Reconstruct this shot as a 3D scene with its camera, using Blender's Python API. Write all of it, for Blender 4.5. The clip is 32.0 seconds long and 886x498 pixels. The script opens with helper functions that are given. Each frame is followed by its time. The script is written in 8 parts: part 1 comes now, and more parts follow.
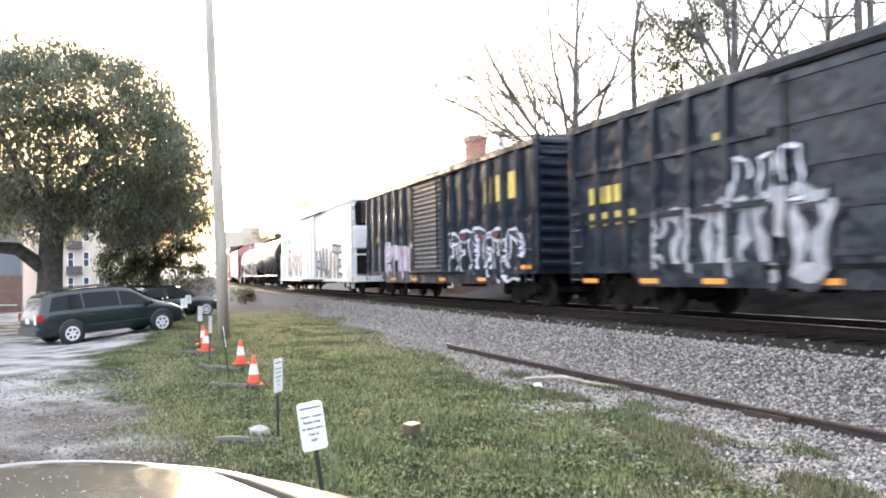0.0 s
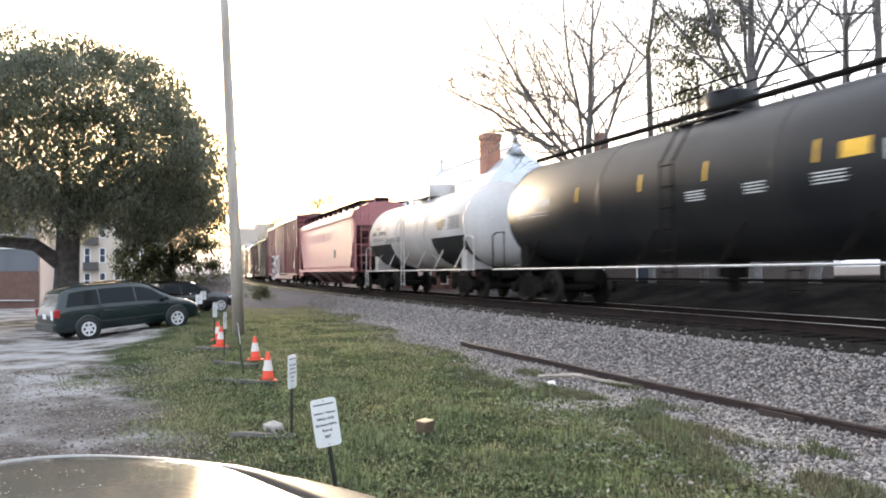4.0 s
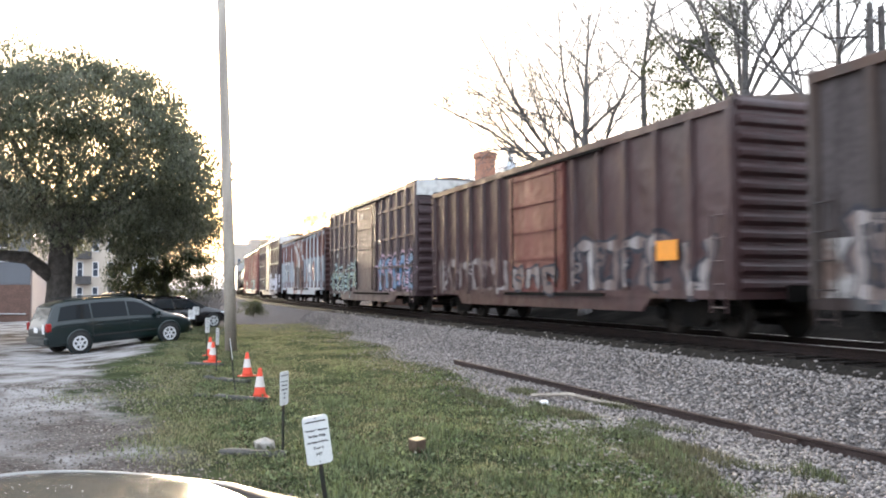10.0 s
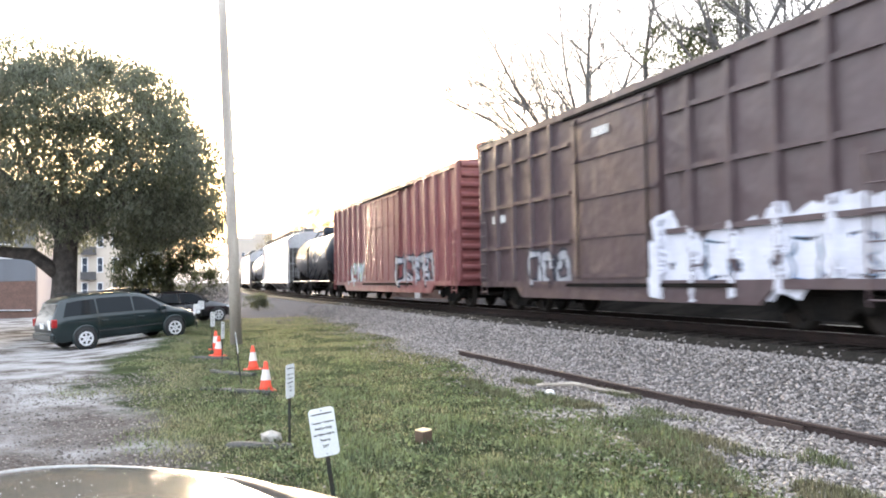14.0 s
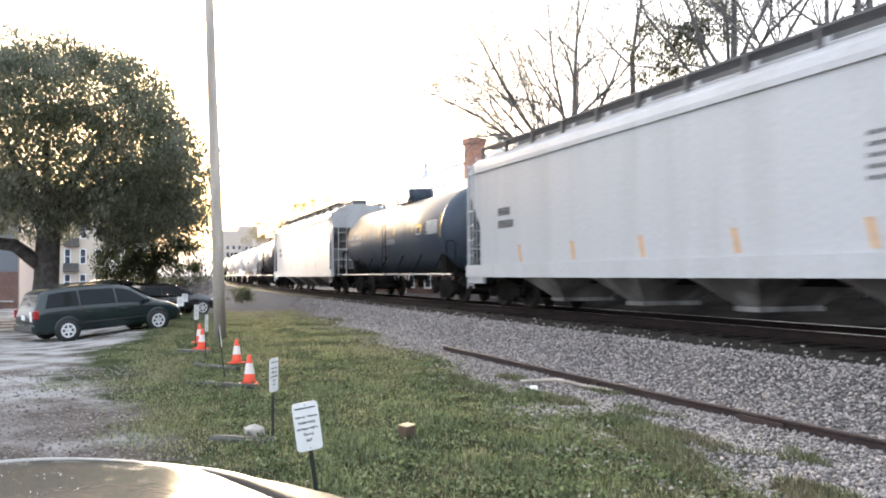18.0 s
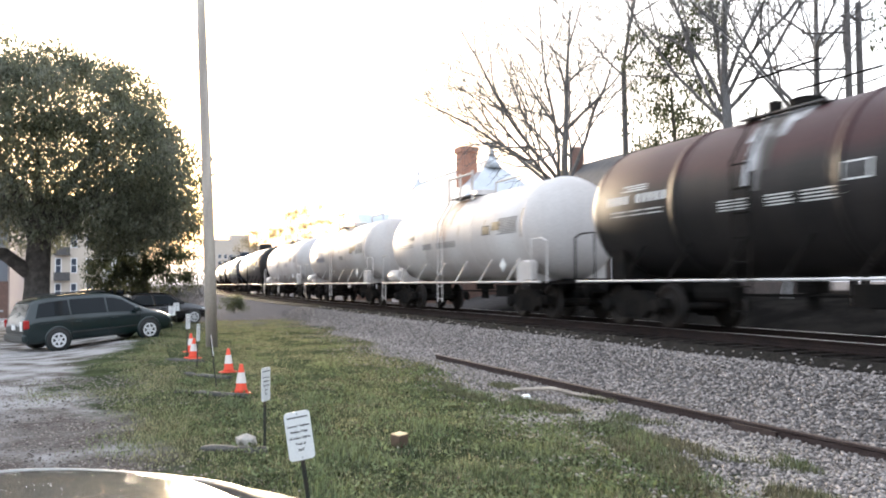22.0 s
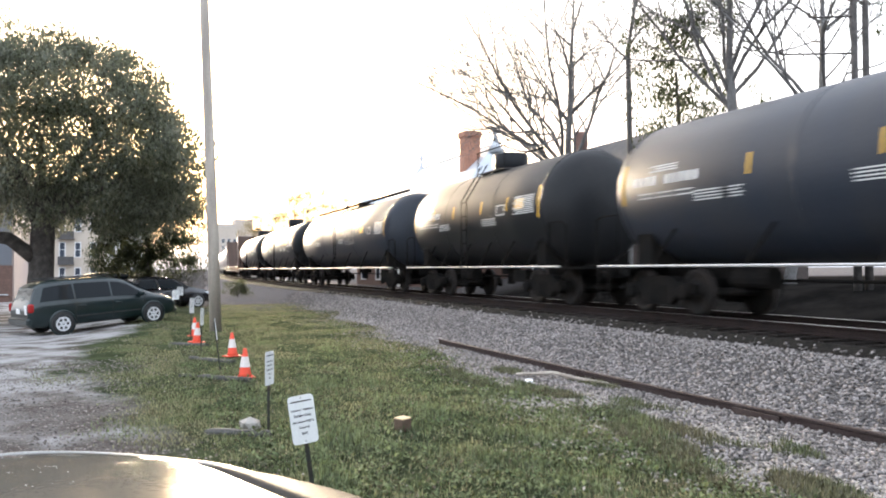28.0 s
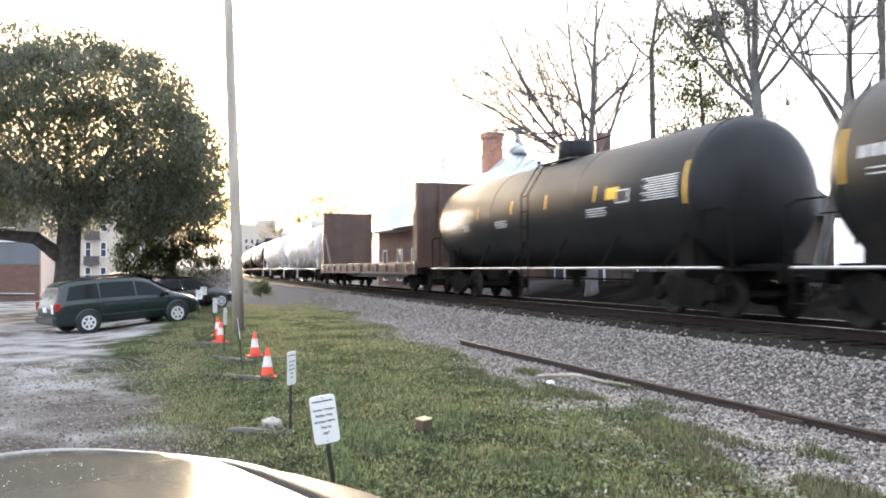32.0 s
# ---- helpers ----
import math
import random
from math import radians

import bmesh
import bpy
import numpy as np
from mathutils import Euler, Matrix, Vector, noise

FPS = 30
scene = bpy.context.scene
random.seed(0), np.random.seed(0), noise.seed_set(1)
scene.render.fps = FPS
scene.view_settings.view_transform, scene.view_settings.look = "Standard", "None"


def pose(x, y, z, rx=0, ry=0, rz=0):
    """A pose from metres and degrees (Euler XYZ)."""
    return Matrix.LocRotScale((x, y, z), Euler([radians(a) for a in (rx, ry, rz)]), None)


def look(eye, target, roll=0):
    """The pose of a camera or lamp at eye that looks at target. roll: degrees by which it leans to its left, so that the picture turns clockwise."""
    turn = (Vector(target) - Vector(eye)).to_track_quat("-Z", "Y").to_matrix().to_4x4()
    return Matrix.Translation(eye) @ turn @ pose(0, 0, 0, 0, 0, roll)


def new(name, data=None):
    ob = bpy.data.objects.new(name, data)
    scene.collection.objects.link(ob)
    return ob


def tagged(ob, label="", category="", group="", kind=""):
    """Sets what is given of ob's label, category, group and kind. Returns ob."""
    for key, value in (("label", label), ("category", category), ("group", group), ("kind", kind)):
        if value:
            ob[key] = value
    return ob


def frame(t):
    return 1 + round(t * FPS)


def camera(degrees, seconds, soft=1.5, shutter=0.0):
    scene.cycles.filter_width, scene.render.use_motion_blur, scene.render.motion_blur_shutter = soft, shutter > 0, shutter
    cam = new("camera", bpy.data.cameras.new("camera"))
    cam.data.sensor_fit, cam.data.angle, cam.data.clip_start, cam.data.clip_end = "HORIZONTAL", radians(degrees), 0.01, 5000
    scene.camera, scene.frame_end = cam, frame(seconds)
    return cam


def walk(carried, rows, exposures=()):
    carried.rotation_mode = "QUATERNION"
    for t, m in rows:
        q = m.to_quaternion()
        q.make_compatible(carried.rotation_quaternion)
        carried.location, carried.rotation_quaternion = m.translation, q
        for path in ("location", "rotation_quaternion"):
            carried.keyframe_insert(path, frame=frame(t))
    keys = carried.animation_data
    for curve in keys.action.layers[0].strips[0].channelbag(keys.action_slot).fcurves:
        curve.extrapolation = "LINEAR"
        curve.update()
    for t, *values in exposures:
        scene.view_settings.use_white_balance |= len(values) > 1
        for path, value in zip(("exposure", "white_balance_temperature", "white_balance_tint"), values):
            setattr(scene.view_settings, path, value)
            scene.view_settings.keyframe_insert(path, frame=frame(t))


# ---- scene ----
# ---- camera ----
EYE = (0.0, 0.0, 1.9)
cam = camera(55.8, 32.0, soft=1.9, shutter=0.4)
TURNS = [
    (0, 91.67, 0.93, -20.42),
    (0.5, 91.47, 0.94, -20.02),
    (1, 91.47, 0.86, -19.88),
    (1.5, 91.85, 0.48, -19.91),
    (2, 92.09, 0.41, -19.98),
    (2.5, 92.09, 0.56, -19.96),
    (3, 91.93, 0.52, -19.89),
    (3.5, 91.67, 0.56, -19.65),
    (5.5, 91.14, 0.84, -19.26),
    (6, 90.89, 0.74, -19.27),
    (6.5, 90.81, 0.71, -19.21),
    (7, 90.85, 0.75, -19.20),
    (7.5, 91.00, 0.72, -19.16),
    (8, 91.55, 0.48, -19.17),
    (8.5, 92.12, 0.27, -19.37),
    (9, 92.45, 0.12, -19.62),
    (9.5, 92.78, -0.06, -19.77),
    (10, 92.71, 0.09, -19.90),
    (10.5, 92.44, 0.24, -19.84),
    (11, 92.17, 0.26, -19.74),
    (11.5, 91.98, 0.30, -19.67),
    (12, 91.98, 0.39, -19.62),
    (12.5, 91.97, 0.33, -19.61),
    (13, 91.97, 0.32, -19.57),
    (13.5, 92.03, 0.53, -19.53),
    (14, 92.11, 0.81, -19.61),
    (14.5, 92.11, 0.71, -19.70),
    (16.5, 92.00, 0.41, -20.79),
    (17, 91.94, 0.40, -20.81),
    (17.5, 91.86, 0.33, -20.75),
    (18, 91.78, 0.21, -20.62),
    (18.5, 91.82, 0.08, -20.68),
    (19, 91.96, 0.12, -20.91),
    (19.5, 92.17, 0.15, -21.03),
    (20, 92.35, 0.23, -21.04),
    (20.5, 92.47, 0.36, -21.00),
    (21, 92.41, 0.38, -20.93),
    (21.5, 92.39, 0.44, -21.01),
    (22, 92.36, 0.32, -21.14),
    (22.5, 92.36, 0.28, -21.13),
    (23, 92.39, 0.43, -21.15),
    (23.5, 92.39, 0.43, -21.28),
    (24, 92.41, 0.34, -21.48),
    (24.5, 92.44, 0.20, -21.71),
    (25, 92.44, 0.17, -21.82),
    (25.5, 92.35, 0.26, -21.82),
    (27.5, 91.76, 0.29, -21.45),
    (28, 91.32, 0.22, -20.92),
    (28.5, 91.06, 0.90, -20.38),
    (29, 90.98, 1.29, -19.85),
    (29.5, 91.07, 1.18, -19.80),
    (30, 91.28, 0.96, -19.88),
    (30.5, 91.53, 0.86, -19.71),
    (31, 91.78, 0.96, -19.55),
    (31.5, 91.60, 0.75, -19.39),
    (32, 91.39, -0.02, -19.44),
]
LIGHTNESS = [(0, 1.92), (1, 1.72), (2, 1.37), (3, 1.28), (6, 1.7), (7, 1.91), (8, 1.77), (9, 1.65), (10, 1.45), (12, 1.65), (13, 1.65), (14, 1.87), (17, 1.73), (18, 1.45), (20, 1.47), (23, 1.25), (24, 1.2), (25, 1.05), (28, 1.4), (29, 1.7), (30, 1.68), (31, 1.6), (32, 1.58)]
walk(cam, [(t, pose(*EYE, a, b, c)) for t, a, b, c in TURNS], [(t, e + 0.6) for t, e in LIGHTNESS])

# ---- light: a low hazy sun behind the train, a bright pale sky ----
SUN_AZ, SUN_EL = 5.2, 5.5
world = bpy.data.worlds.new("sky")
scene.world = world
world.use_nodes = True
wn, wl = world.node_tree.nodes, world.node_tree.links
wn.clear()
w_out = wn.new("ShaderNodeOutputWorld")
w_bg = wn.new("ShaderNodeBackground")
w_sky = wn.new("ShaderNodeTexSky")
w_sky.sky_type = "NISHITA"
w_sky.sun_disc = False
w_sky.sun_elevation = radians(SUN_EL)
w_sky.sun_rotation = radians(SUN_AZ)
w_sky.air_density, w_sky.dust_density, w_sky.ozone_density = 1.0, 7.0, 1.0
w_mix = wn.new("ShaderNodeMixRGB")
w_mix.inputs[0].default_value = 0.3
w_mix.inputs[2].default_value = (10.3, 11.2, 13.0, 1)
wl.new(w_sky.outputs[0], w_mix.inputs[1])
wl.new(w_mix.outputs[0], w_bg.inputs[0])
w_bg.inputs[1].default_value = 0.14
wl.new(w_bg.outputs[0], w_out.inputs[0])
sun_data = bpy.data.lights.new("sun", "SUN")
sun_data.energy, sun_data.angle, sun_data.color = 5.0, radians(14.0), (1.0, 0.82, 0.6)
sun = new("sun", sun_data)
_a, _e = radians(SUN_AZ), radians(SUN_EL)
sun_dir = Vector((math.sin(_a) * math.cos(_e), math.cos(_a) * math.cos(_e), math.sin(_e)))
sun.matrix_world = look(sun_dir * 200, (0, 0, 0))


# ---- materials ----
def mat(name, color, rough=0.7, metal=0.0, vary=0.15, scale=3.0, second=None, amount=0.3, grain=40.0, bump=0.15,
        streak=False, random_tint=0.0, spread=0.12, island=0.0, spec=0.5, full=False, dents=0.0, fade=None):
    """Base colour broken up at two scales, with patches (or vertical streaks) of a second colour and a fine relief."""
    m = bpy.data.materials.new(name)
    m.use_nodes = True
    n, l = m.node_tree.nodes, m.node_tree.links
    b = n["Principled BSDF"]
    b.inputs["Roughness"].default_value = rough
    b.inputs["Metallic"].default_value = metal
    b.inputs["Specular IOR Level"].default_value = spec
    tc = n.new("ShaderNodeTexCoord")
    mp = n.new("ShaderNodeMapping")
    l.new(tc.outputs["Object"], mp.inputs[0])
    big = n.new("ShaderNodeTexNoise")
    big.inputs["Scale"].default_value, big.inputs["Detail"].default_value = scale, 6
    fine = n.new("ShaderNodeTexNoise")
    fine.inputs["Scale"].default_value, fine.inputs["Detail"].default_value = grain, 4
    l.new(tc.outputs["Object"], fine.inputs["Vector"])
    if streak:
        mp.inputs["Scale"].default_value = (1.0, 1.0, 0.12)
    l.new(mp.outputs[0], big.inputs["Vector"])
    ramp = n.new("ShaderNodeValToRGB")
    mid = 0.62 - amount * 0.35
    ramp.color_ramp.elements[0].position, ramp.color_ramp.elements[1].position = max(0, mid - spread), min(1, mid + spread)
    l.new(big.outputs["Fac"], ramp.inputs[0])
    mix = n.new("ShaderNodeMixRGB")
    mix.inputs[1].default_value = (*color, 1)
    mix.inputs[2].default_value = (*(second or [c * (1 - vary * 2) for c in color]), 1)
    fac = n.new("ShaderNodeMath")
    fac.operation = "MULTIPLY"
    fac.inputs[1].default_value = 1.0 if full else min(1.0, amount * 1.6)
    l.new(ramp.outputs[0], fac.inputs[0])
    l.new(fac.outputs[0], mix.inputs[0])
    colour = mix.outputs[0]
    if fade:                                               # sun-bleached paint above an uneven line
        line, above, k = fade
        sep = n.new("ShaderNodeSeparateXYZ")
        l.new(tc.outputs["Object"], sep.inputs[0])
        edge = n.new("ShaderNodeMath")
        edge.operation, edge.inputs[1].default_value = "MULTIPLY_ADD", 0.5
        l.new(big.outputs["Fac"], edge.inputs[0])
        l.new(sep.outputs[2], edge.inputs[2])
        rise = n.new("ShaderNodeMapRange")
        rise.inputs[1].default_value, rise.inputs[2].default_value, rise.inputs[4].default_value = line + 0.12, line + 0.42, k
        l.new(edge.outputs[0], rise.inputs[0])
        bleach = n.new("ShaderNodeMixRGB")
        bleach.inputs[2].default_value = (*above, 1)
        l.new(rise.outputs[0], bleach.inputs[0])
        l.new(colour, bleach.inputs[1])
        colour = bleach.outputs[0]
    var = n.new("ShaderNodeHueSaturation")
    mr = n.new("ShaderNodeMapRange")
    mr.inputs[3].default_value, mr.inputs[4].default_value = 1 - vary, 1 + vary
    mr.inputs[1].default_value, mr.inputs[2].default_value = 0.3, 0.7
    l.new(fine.outputs["Fac"], mr.inputs[0])
    val = mr.outputs[0]
    if random_tint or island:
        src = n.new("ShaderNodeObjectInfo").outputs["Random"] if random_tint else n.new("ShaderNodeNewGeometry").outputs["Random Per Island"]
        r2 = n.new("ShaderNodeMapRange")
        k = random_tint or island
        r2.inputs[3].default_value, r2.inputs[4].default_value = 1 - k, 1 + k
        l.new(src, r2.inputs[0])
        mul = n.new("ShaderNodeMath")
        mul.operation = "MULTIPLY"
        l.new(val, mul.inputs[0])
        l.new(r2.outputs[0], mul.inputs[1])
        val = mul.outputs[0]
    l.new(val, var.inputs["Value"])
    l.new(colour, var.inputs["Color"])
    l.new(var.outputs[0], b.inputs["Base Color"])
    if dents:                                              # sheet metal that bulges between its posts
        wave = n.new("ShaderNodeTexNoise")
        wave.inputs["Scale"].default_value, wave.inputs["Detail"].default_value = 1.5, 2
        l.new(tc.outputs["Object"], wave.inputs["Vector"])
        dp = n.new("ShaderNodeBump")
        dp.inputs["Strength"].default_value, dp.inputs["Distance"].default_value = dents, 0.12
        l.new(wave.outputs["Fac"], dp.inputs["Height"])
        l.new(dp.outputs[0], b.inputs["Normal"])
    if bump:
        bp = n.new("ShaderNodeBump")
        bp.inputs["Strength"].default_value, bp.inputs["Distance"].default_value = bump, 0.02
        l.new(fine.outputs["Fac"], bp.inputs["Height"])
        l.new(bp.outputs[0], b.inputs["Normal"])
    return m


def translucent(m, amount=0.4):
    """Lets light through thin leaves."""
    n, l = m.node_tree.nodes, m.node_tree.links
    b, out = n["Principled BSDF"], n["Material Output"]
    t, mx = n.new("ShaderNodeBsdfTranslucent"), n.new("ShaderNodeMixShader")
    l.new(b.inputs["Base Color"].links[0].from_socket, t.inputs["Color"])
    mx.inputs[0].default_value = amount
    l.new(b.outputs[0], mx.inputs[1])
    l.new(t.outputs[0], mx.inputs[2])
    l.new(mx.outputs[0], out.inputs["Surface"])
    return m


def glass(name, color=(0.02, 0.025, 0.03), rough=0.05):
    m = bpy.data.materials.new(name)
    m.use_nodes = True
    b = m.node_tree.nodes["Principled BSDF"]
    b.inputs["Base Color"].default_value = (*color, 1)
    b.inputs["Roughness"].default_value = rough
    b.inputs["Specular IOR Level"].default_value = 0.3
    b.inputs["IOR"].default_value = 1.5
    return m


RUST = (0.12, 0.055, 0.03)
DIRT = (0.09, 0.075, 0.065)
M_STEEL = mat("dark_running_gear", (0.012, 0.0115, 0.011), 0.9, 0.0, 0.3, 2, (0.028, 0.022, 0.018), 0.25, spec=0.02)
M_WHEEL = mat("wheel_steel", (0.02, 0.018, 0.017), 0.65, 0.1, 0.25, 3, (0.04, 0.028, 0.021), 0.25, spec=0.12)
M_RAIL = mat("dark_rail", (0.02, 0.015, 0.014), 0.85, 0.0, 0.3, 2, (0.03, 0.02, 0.017), 0.4, spec=0.1)
M_OLDRAIL = mat("rusty_old_rail", (0.05, 0.033, 0.03), 0.75, 0.2, 0.35, 2, (0.035, 0.02, 0.017), 0.5, bump=0.4)
M_RAILTOP = mat("polished_rail_head", (0.3, 0.29, 0.28), 0.35, 1.0, 0.1, 8, (0.2, 0.18, 0.16), 0.2)
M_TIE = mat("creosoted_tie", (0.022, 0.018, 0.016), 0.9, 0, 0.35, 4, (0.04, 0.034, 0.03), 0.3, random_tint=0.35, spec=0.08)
M_YELLOW = mat("yellow_reflector", (0.75, 0.42, 0.02), 0.5, 0, 0.1, 6, DIRT, 0.15)
M_ORANGE = mat("orange_reflector", (0.8, 0.3, 0.03), 0.5, 0, 0.1, 6, DIRT, 0.1)
M_WHITELET = mat("white_lettering", (0.7, 0.7, 0.68), 0.6, 0, 0.12, 5, DIRT, 0.2)
M_YELLET = mat("yellow_lettering", (0.68, 0.5, 0.1), 0.6, 0, 0.12, 5, DIRT, 0.25)
M_GREENLET = mat("green_lettering", (0.03, 0.28, 0.12), 0.6, 0, 0.1, 5, (0.1, 0.3, 0.2), 0.15)
M_BLACKLET = mat("black_lettering", (0.02, 0.02, 0.022), 0.6, 0, 0.2, 5, (0.1, 0.1, 0.1), 0.2)
M_GREYSTEEL = mat("dull_grey_steel", (0.1, 0.1, 0.1), 0.6, 0.4, 0.2, 4, RUST, 0.2)
M_LIGHTMETAL = mat("galvanised_steel", (0.5, 0.5, 0.5), 0.45, 0.6, 0.15, 4, RUST, 0.15)


# ---- geometry helpers ----
class Geo:
    """Gathers vertices and faces of one mesh."""

    def __init__(self):
        self.v, self.f = [], []

    def quad(self, *pts):
        k = len(self.v)
        self.v += [tuple(p) for p in pts]
        self.f.append(tuple(range(k, k + len(pts))))
        return self

    def box(self, x0, x1, y0, y1, z0, z1, m=None):
        k = len(self.v)
        c = [(x, y, z) for z in (z0, z1) for y in (y0, y1) for x in (x0, x1)]
        if m is not None:
            c = [tuple(m @ Vector(p)) for p in c]
        self.v += c
        self.f += [tuple(k + i for i in q) for q in ((0, 2, 3, 1), (4, 5, 7, 6), (0, 1, 5, 4), (2, 6, 7, 3), (0, 4, 6, 2), (1, 3, 7, 5))]
        return self

    def cham(self, x0, x1, y0, y1, z0, z1, c=0.02):
        """A box with chamfered upright and level edges."""
        prof = [(x0 + c, y0), (x1 - c, y0), (x1, y0 + c), (x1, y1 - c), (x1 - c, y1), (x0 + c, y1), (x0, y1 - c), (x0, y0 + c)]
        cx, cy = (x0 + x1) / 2, (y0 + y1) / 2
        sx, sy = 1 - 2 * c / max(x1 - x0, 1e-6), 1 - 2 * c / max(y1 - y0, 1e-6)
        small = [(cx + (x - cx) * sx, cy + (y - cy) * sy) for x, y in prof]
        self.loft([[(x, y, z0) for x, y in small], [(x, y, z0 + c) for x, y in prof], [(x, y, z1 - c) for x, y in prof], [(x, y, z1) for x, y in small]])
        return self

    def loft(self, rings, closed=True, caps=True):
        k, n = len(self.v), len(rings[0])
        for r in rings:
            self.v += [tuple(p) for p in r]
        m = n if closed else n - 1
        for i in range(len(rings) - 1):
            for j in range(m):
                a, b = k + i * n + j, k + i * n + (j + 1) % n
                self.f.append((a, b, b + n, a + n))
        if caps and closed:
            self.f.append(tuple(k + j for j in reversed(range(n))))
            self.f.append(tuple(k + (len(rings) - 1) * n + j for j in range(n)))
        return self

    def tube(self, pts, radius, n=8, caps=True):
        """A round bar along a line; radius: one number or one for each point."""
        pts = [Vector(p) for p in pts]
        rad = radius if isinstance(radius, (list, tuple)) else [radius] * len(pts)
        rings = []
        for i, p in enumerate(pts):
            d = (pts[min(i + 1, len(pts) - 1)] - pts[max(i - 1, 0)]).normalized()
            a = d.cross(Vector((0, 0, 1)) if abs(d.z) < 0.9 else Vector((1, 0, 0))).normalized()
            b = d.cross(a)
            rings.append([p + (a * math.cos(t) + b * math.sin(t)) * rad[i] for t in [2 * math.pi * j / n for j in range(n)]])
        return self.loft(rings, caps=caps)

    def turned(self, prof, origin=(0, 0, 0), axis="z", n=20, caps=True):
        """A turned body: prof is a list of (radius, place along the axis)."""
        o = Vector(origin)
        rings = []
        for r, h in prof:
            ring = []
            for j in range(n):
                t = 2 * math.pi * j / n
                c, s = r * math.cos(t), r * math.sin(t)
                ring.append(o + Vector({"z": (c, s, h), "x": (h, c, s), "y": (s, h, c)}[axis]))
            rings.append(ring)
        return self.loft(rings, caps=caps)

    def mesh(self, name, material, smooth=False):
        me = bpy.data.meshes.new(name)
        me.from_pydata(self.v, [], self.f)
        me.materials.append(material)
        if smooth:
            me.polygons.foreach_set("use_smooth", [len(p) < 5 for p in self.f])
        me.update()
        return me


def part(name, geo, material, parent=None, label="", smooth=False, m=None):
    """One mesh object; geo is a Geo or a ready mesh, which copies may share."""
    me = geo.mesh(name, material, smooth) if isinstance(geo, Geo) else geo
    ob = new(name, me)
    if parent is not None:
        ob.parent = parent
    if m is not None:
        ob.matrix_basis = m
    if label:
        tagged(ob, label)
    return ob


def thing(name, label, category, group="", kind="", m=None):
    ob = new(name)
    ob.empty_display_size = 0.1
    if m is not None:
        ob.matrix_basis = m
    return tagged(ob, label, category, group, kind)


# ---- the plan ----
RAIL_Z = 0.95           # rail head
TRACK_X = 11.35         # middle of the track
CURVE_FROM, CURVE_R = 30.0, 1300.0
SPEED = 14.45


def track(s):
    """Place and heading (degrees to the right) of the track at s metres along it."""
    if s <= CURVE_FROM:
        return TRACK_X, s, 0.0
    a = (s - CURVE_FROM) / CURVE_R
    return TRACK_X + CURVE_R * (1 - math.cos(a)), CURVE_FROM + CURVE_R * math.sin(a), math.degrees(a)


def smooth_step(a, b, x):
    t = min(1.0, max(0.0, (x - a) / (b - a)))
    return t * t * (3 - 2 * t)


def lot_edge(y):
    """x of the edge between the gravel lot and the grass."""
    return 0.2 + 0.5 * math.sin(y * 0.35) + 0.3 * math.sin(y * 0.9 + 1) + (0.6 if y > 30 else 0.02 * y)


def ground_z(x, y):
    tx = track(y)[0] if y > 0 else TRACK_X
    d = tx - x                                             # metres this side of the track's middle
    z = 0.06 * smooth_step(9, 24, y)
    z -= 0.28 * smooth_step(1.4, -2.6, x) * smooth_step(20, 30, y)
    z -= 0.02 * smooth_step(0.5, -2, x)
    up = smooth_step(3.75, 1.75, abs(d)) if d > 0 else 1.0
    z = z * (1 - up) + (RAIL_Z - 0.36) * up
    if d < -3.7:
        z = 0.62 + 0.75 * smooth_step(-3.9, -7.5, d)
    z += 0.03 * noise.noise(Vector((x * 0.5, y * 0.5, 0))) * (1 - up)
    return z


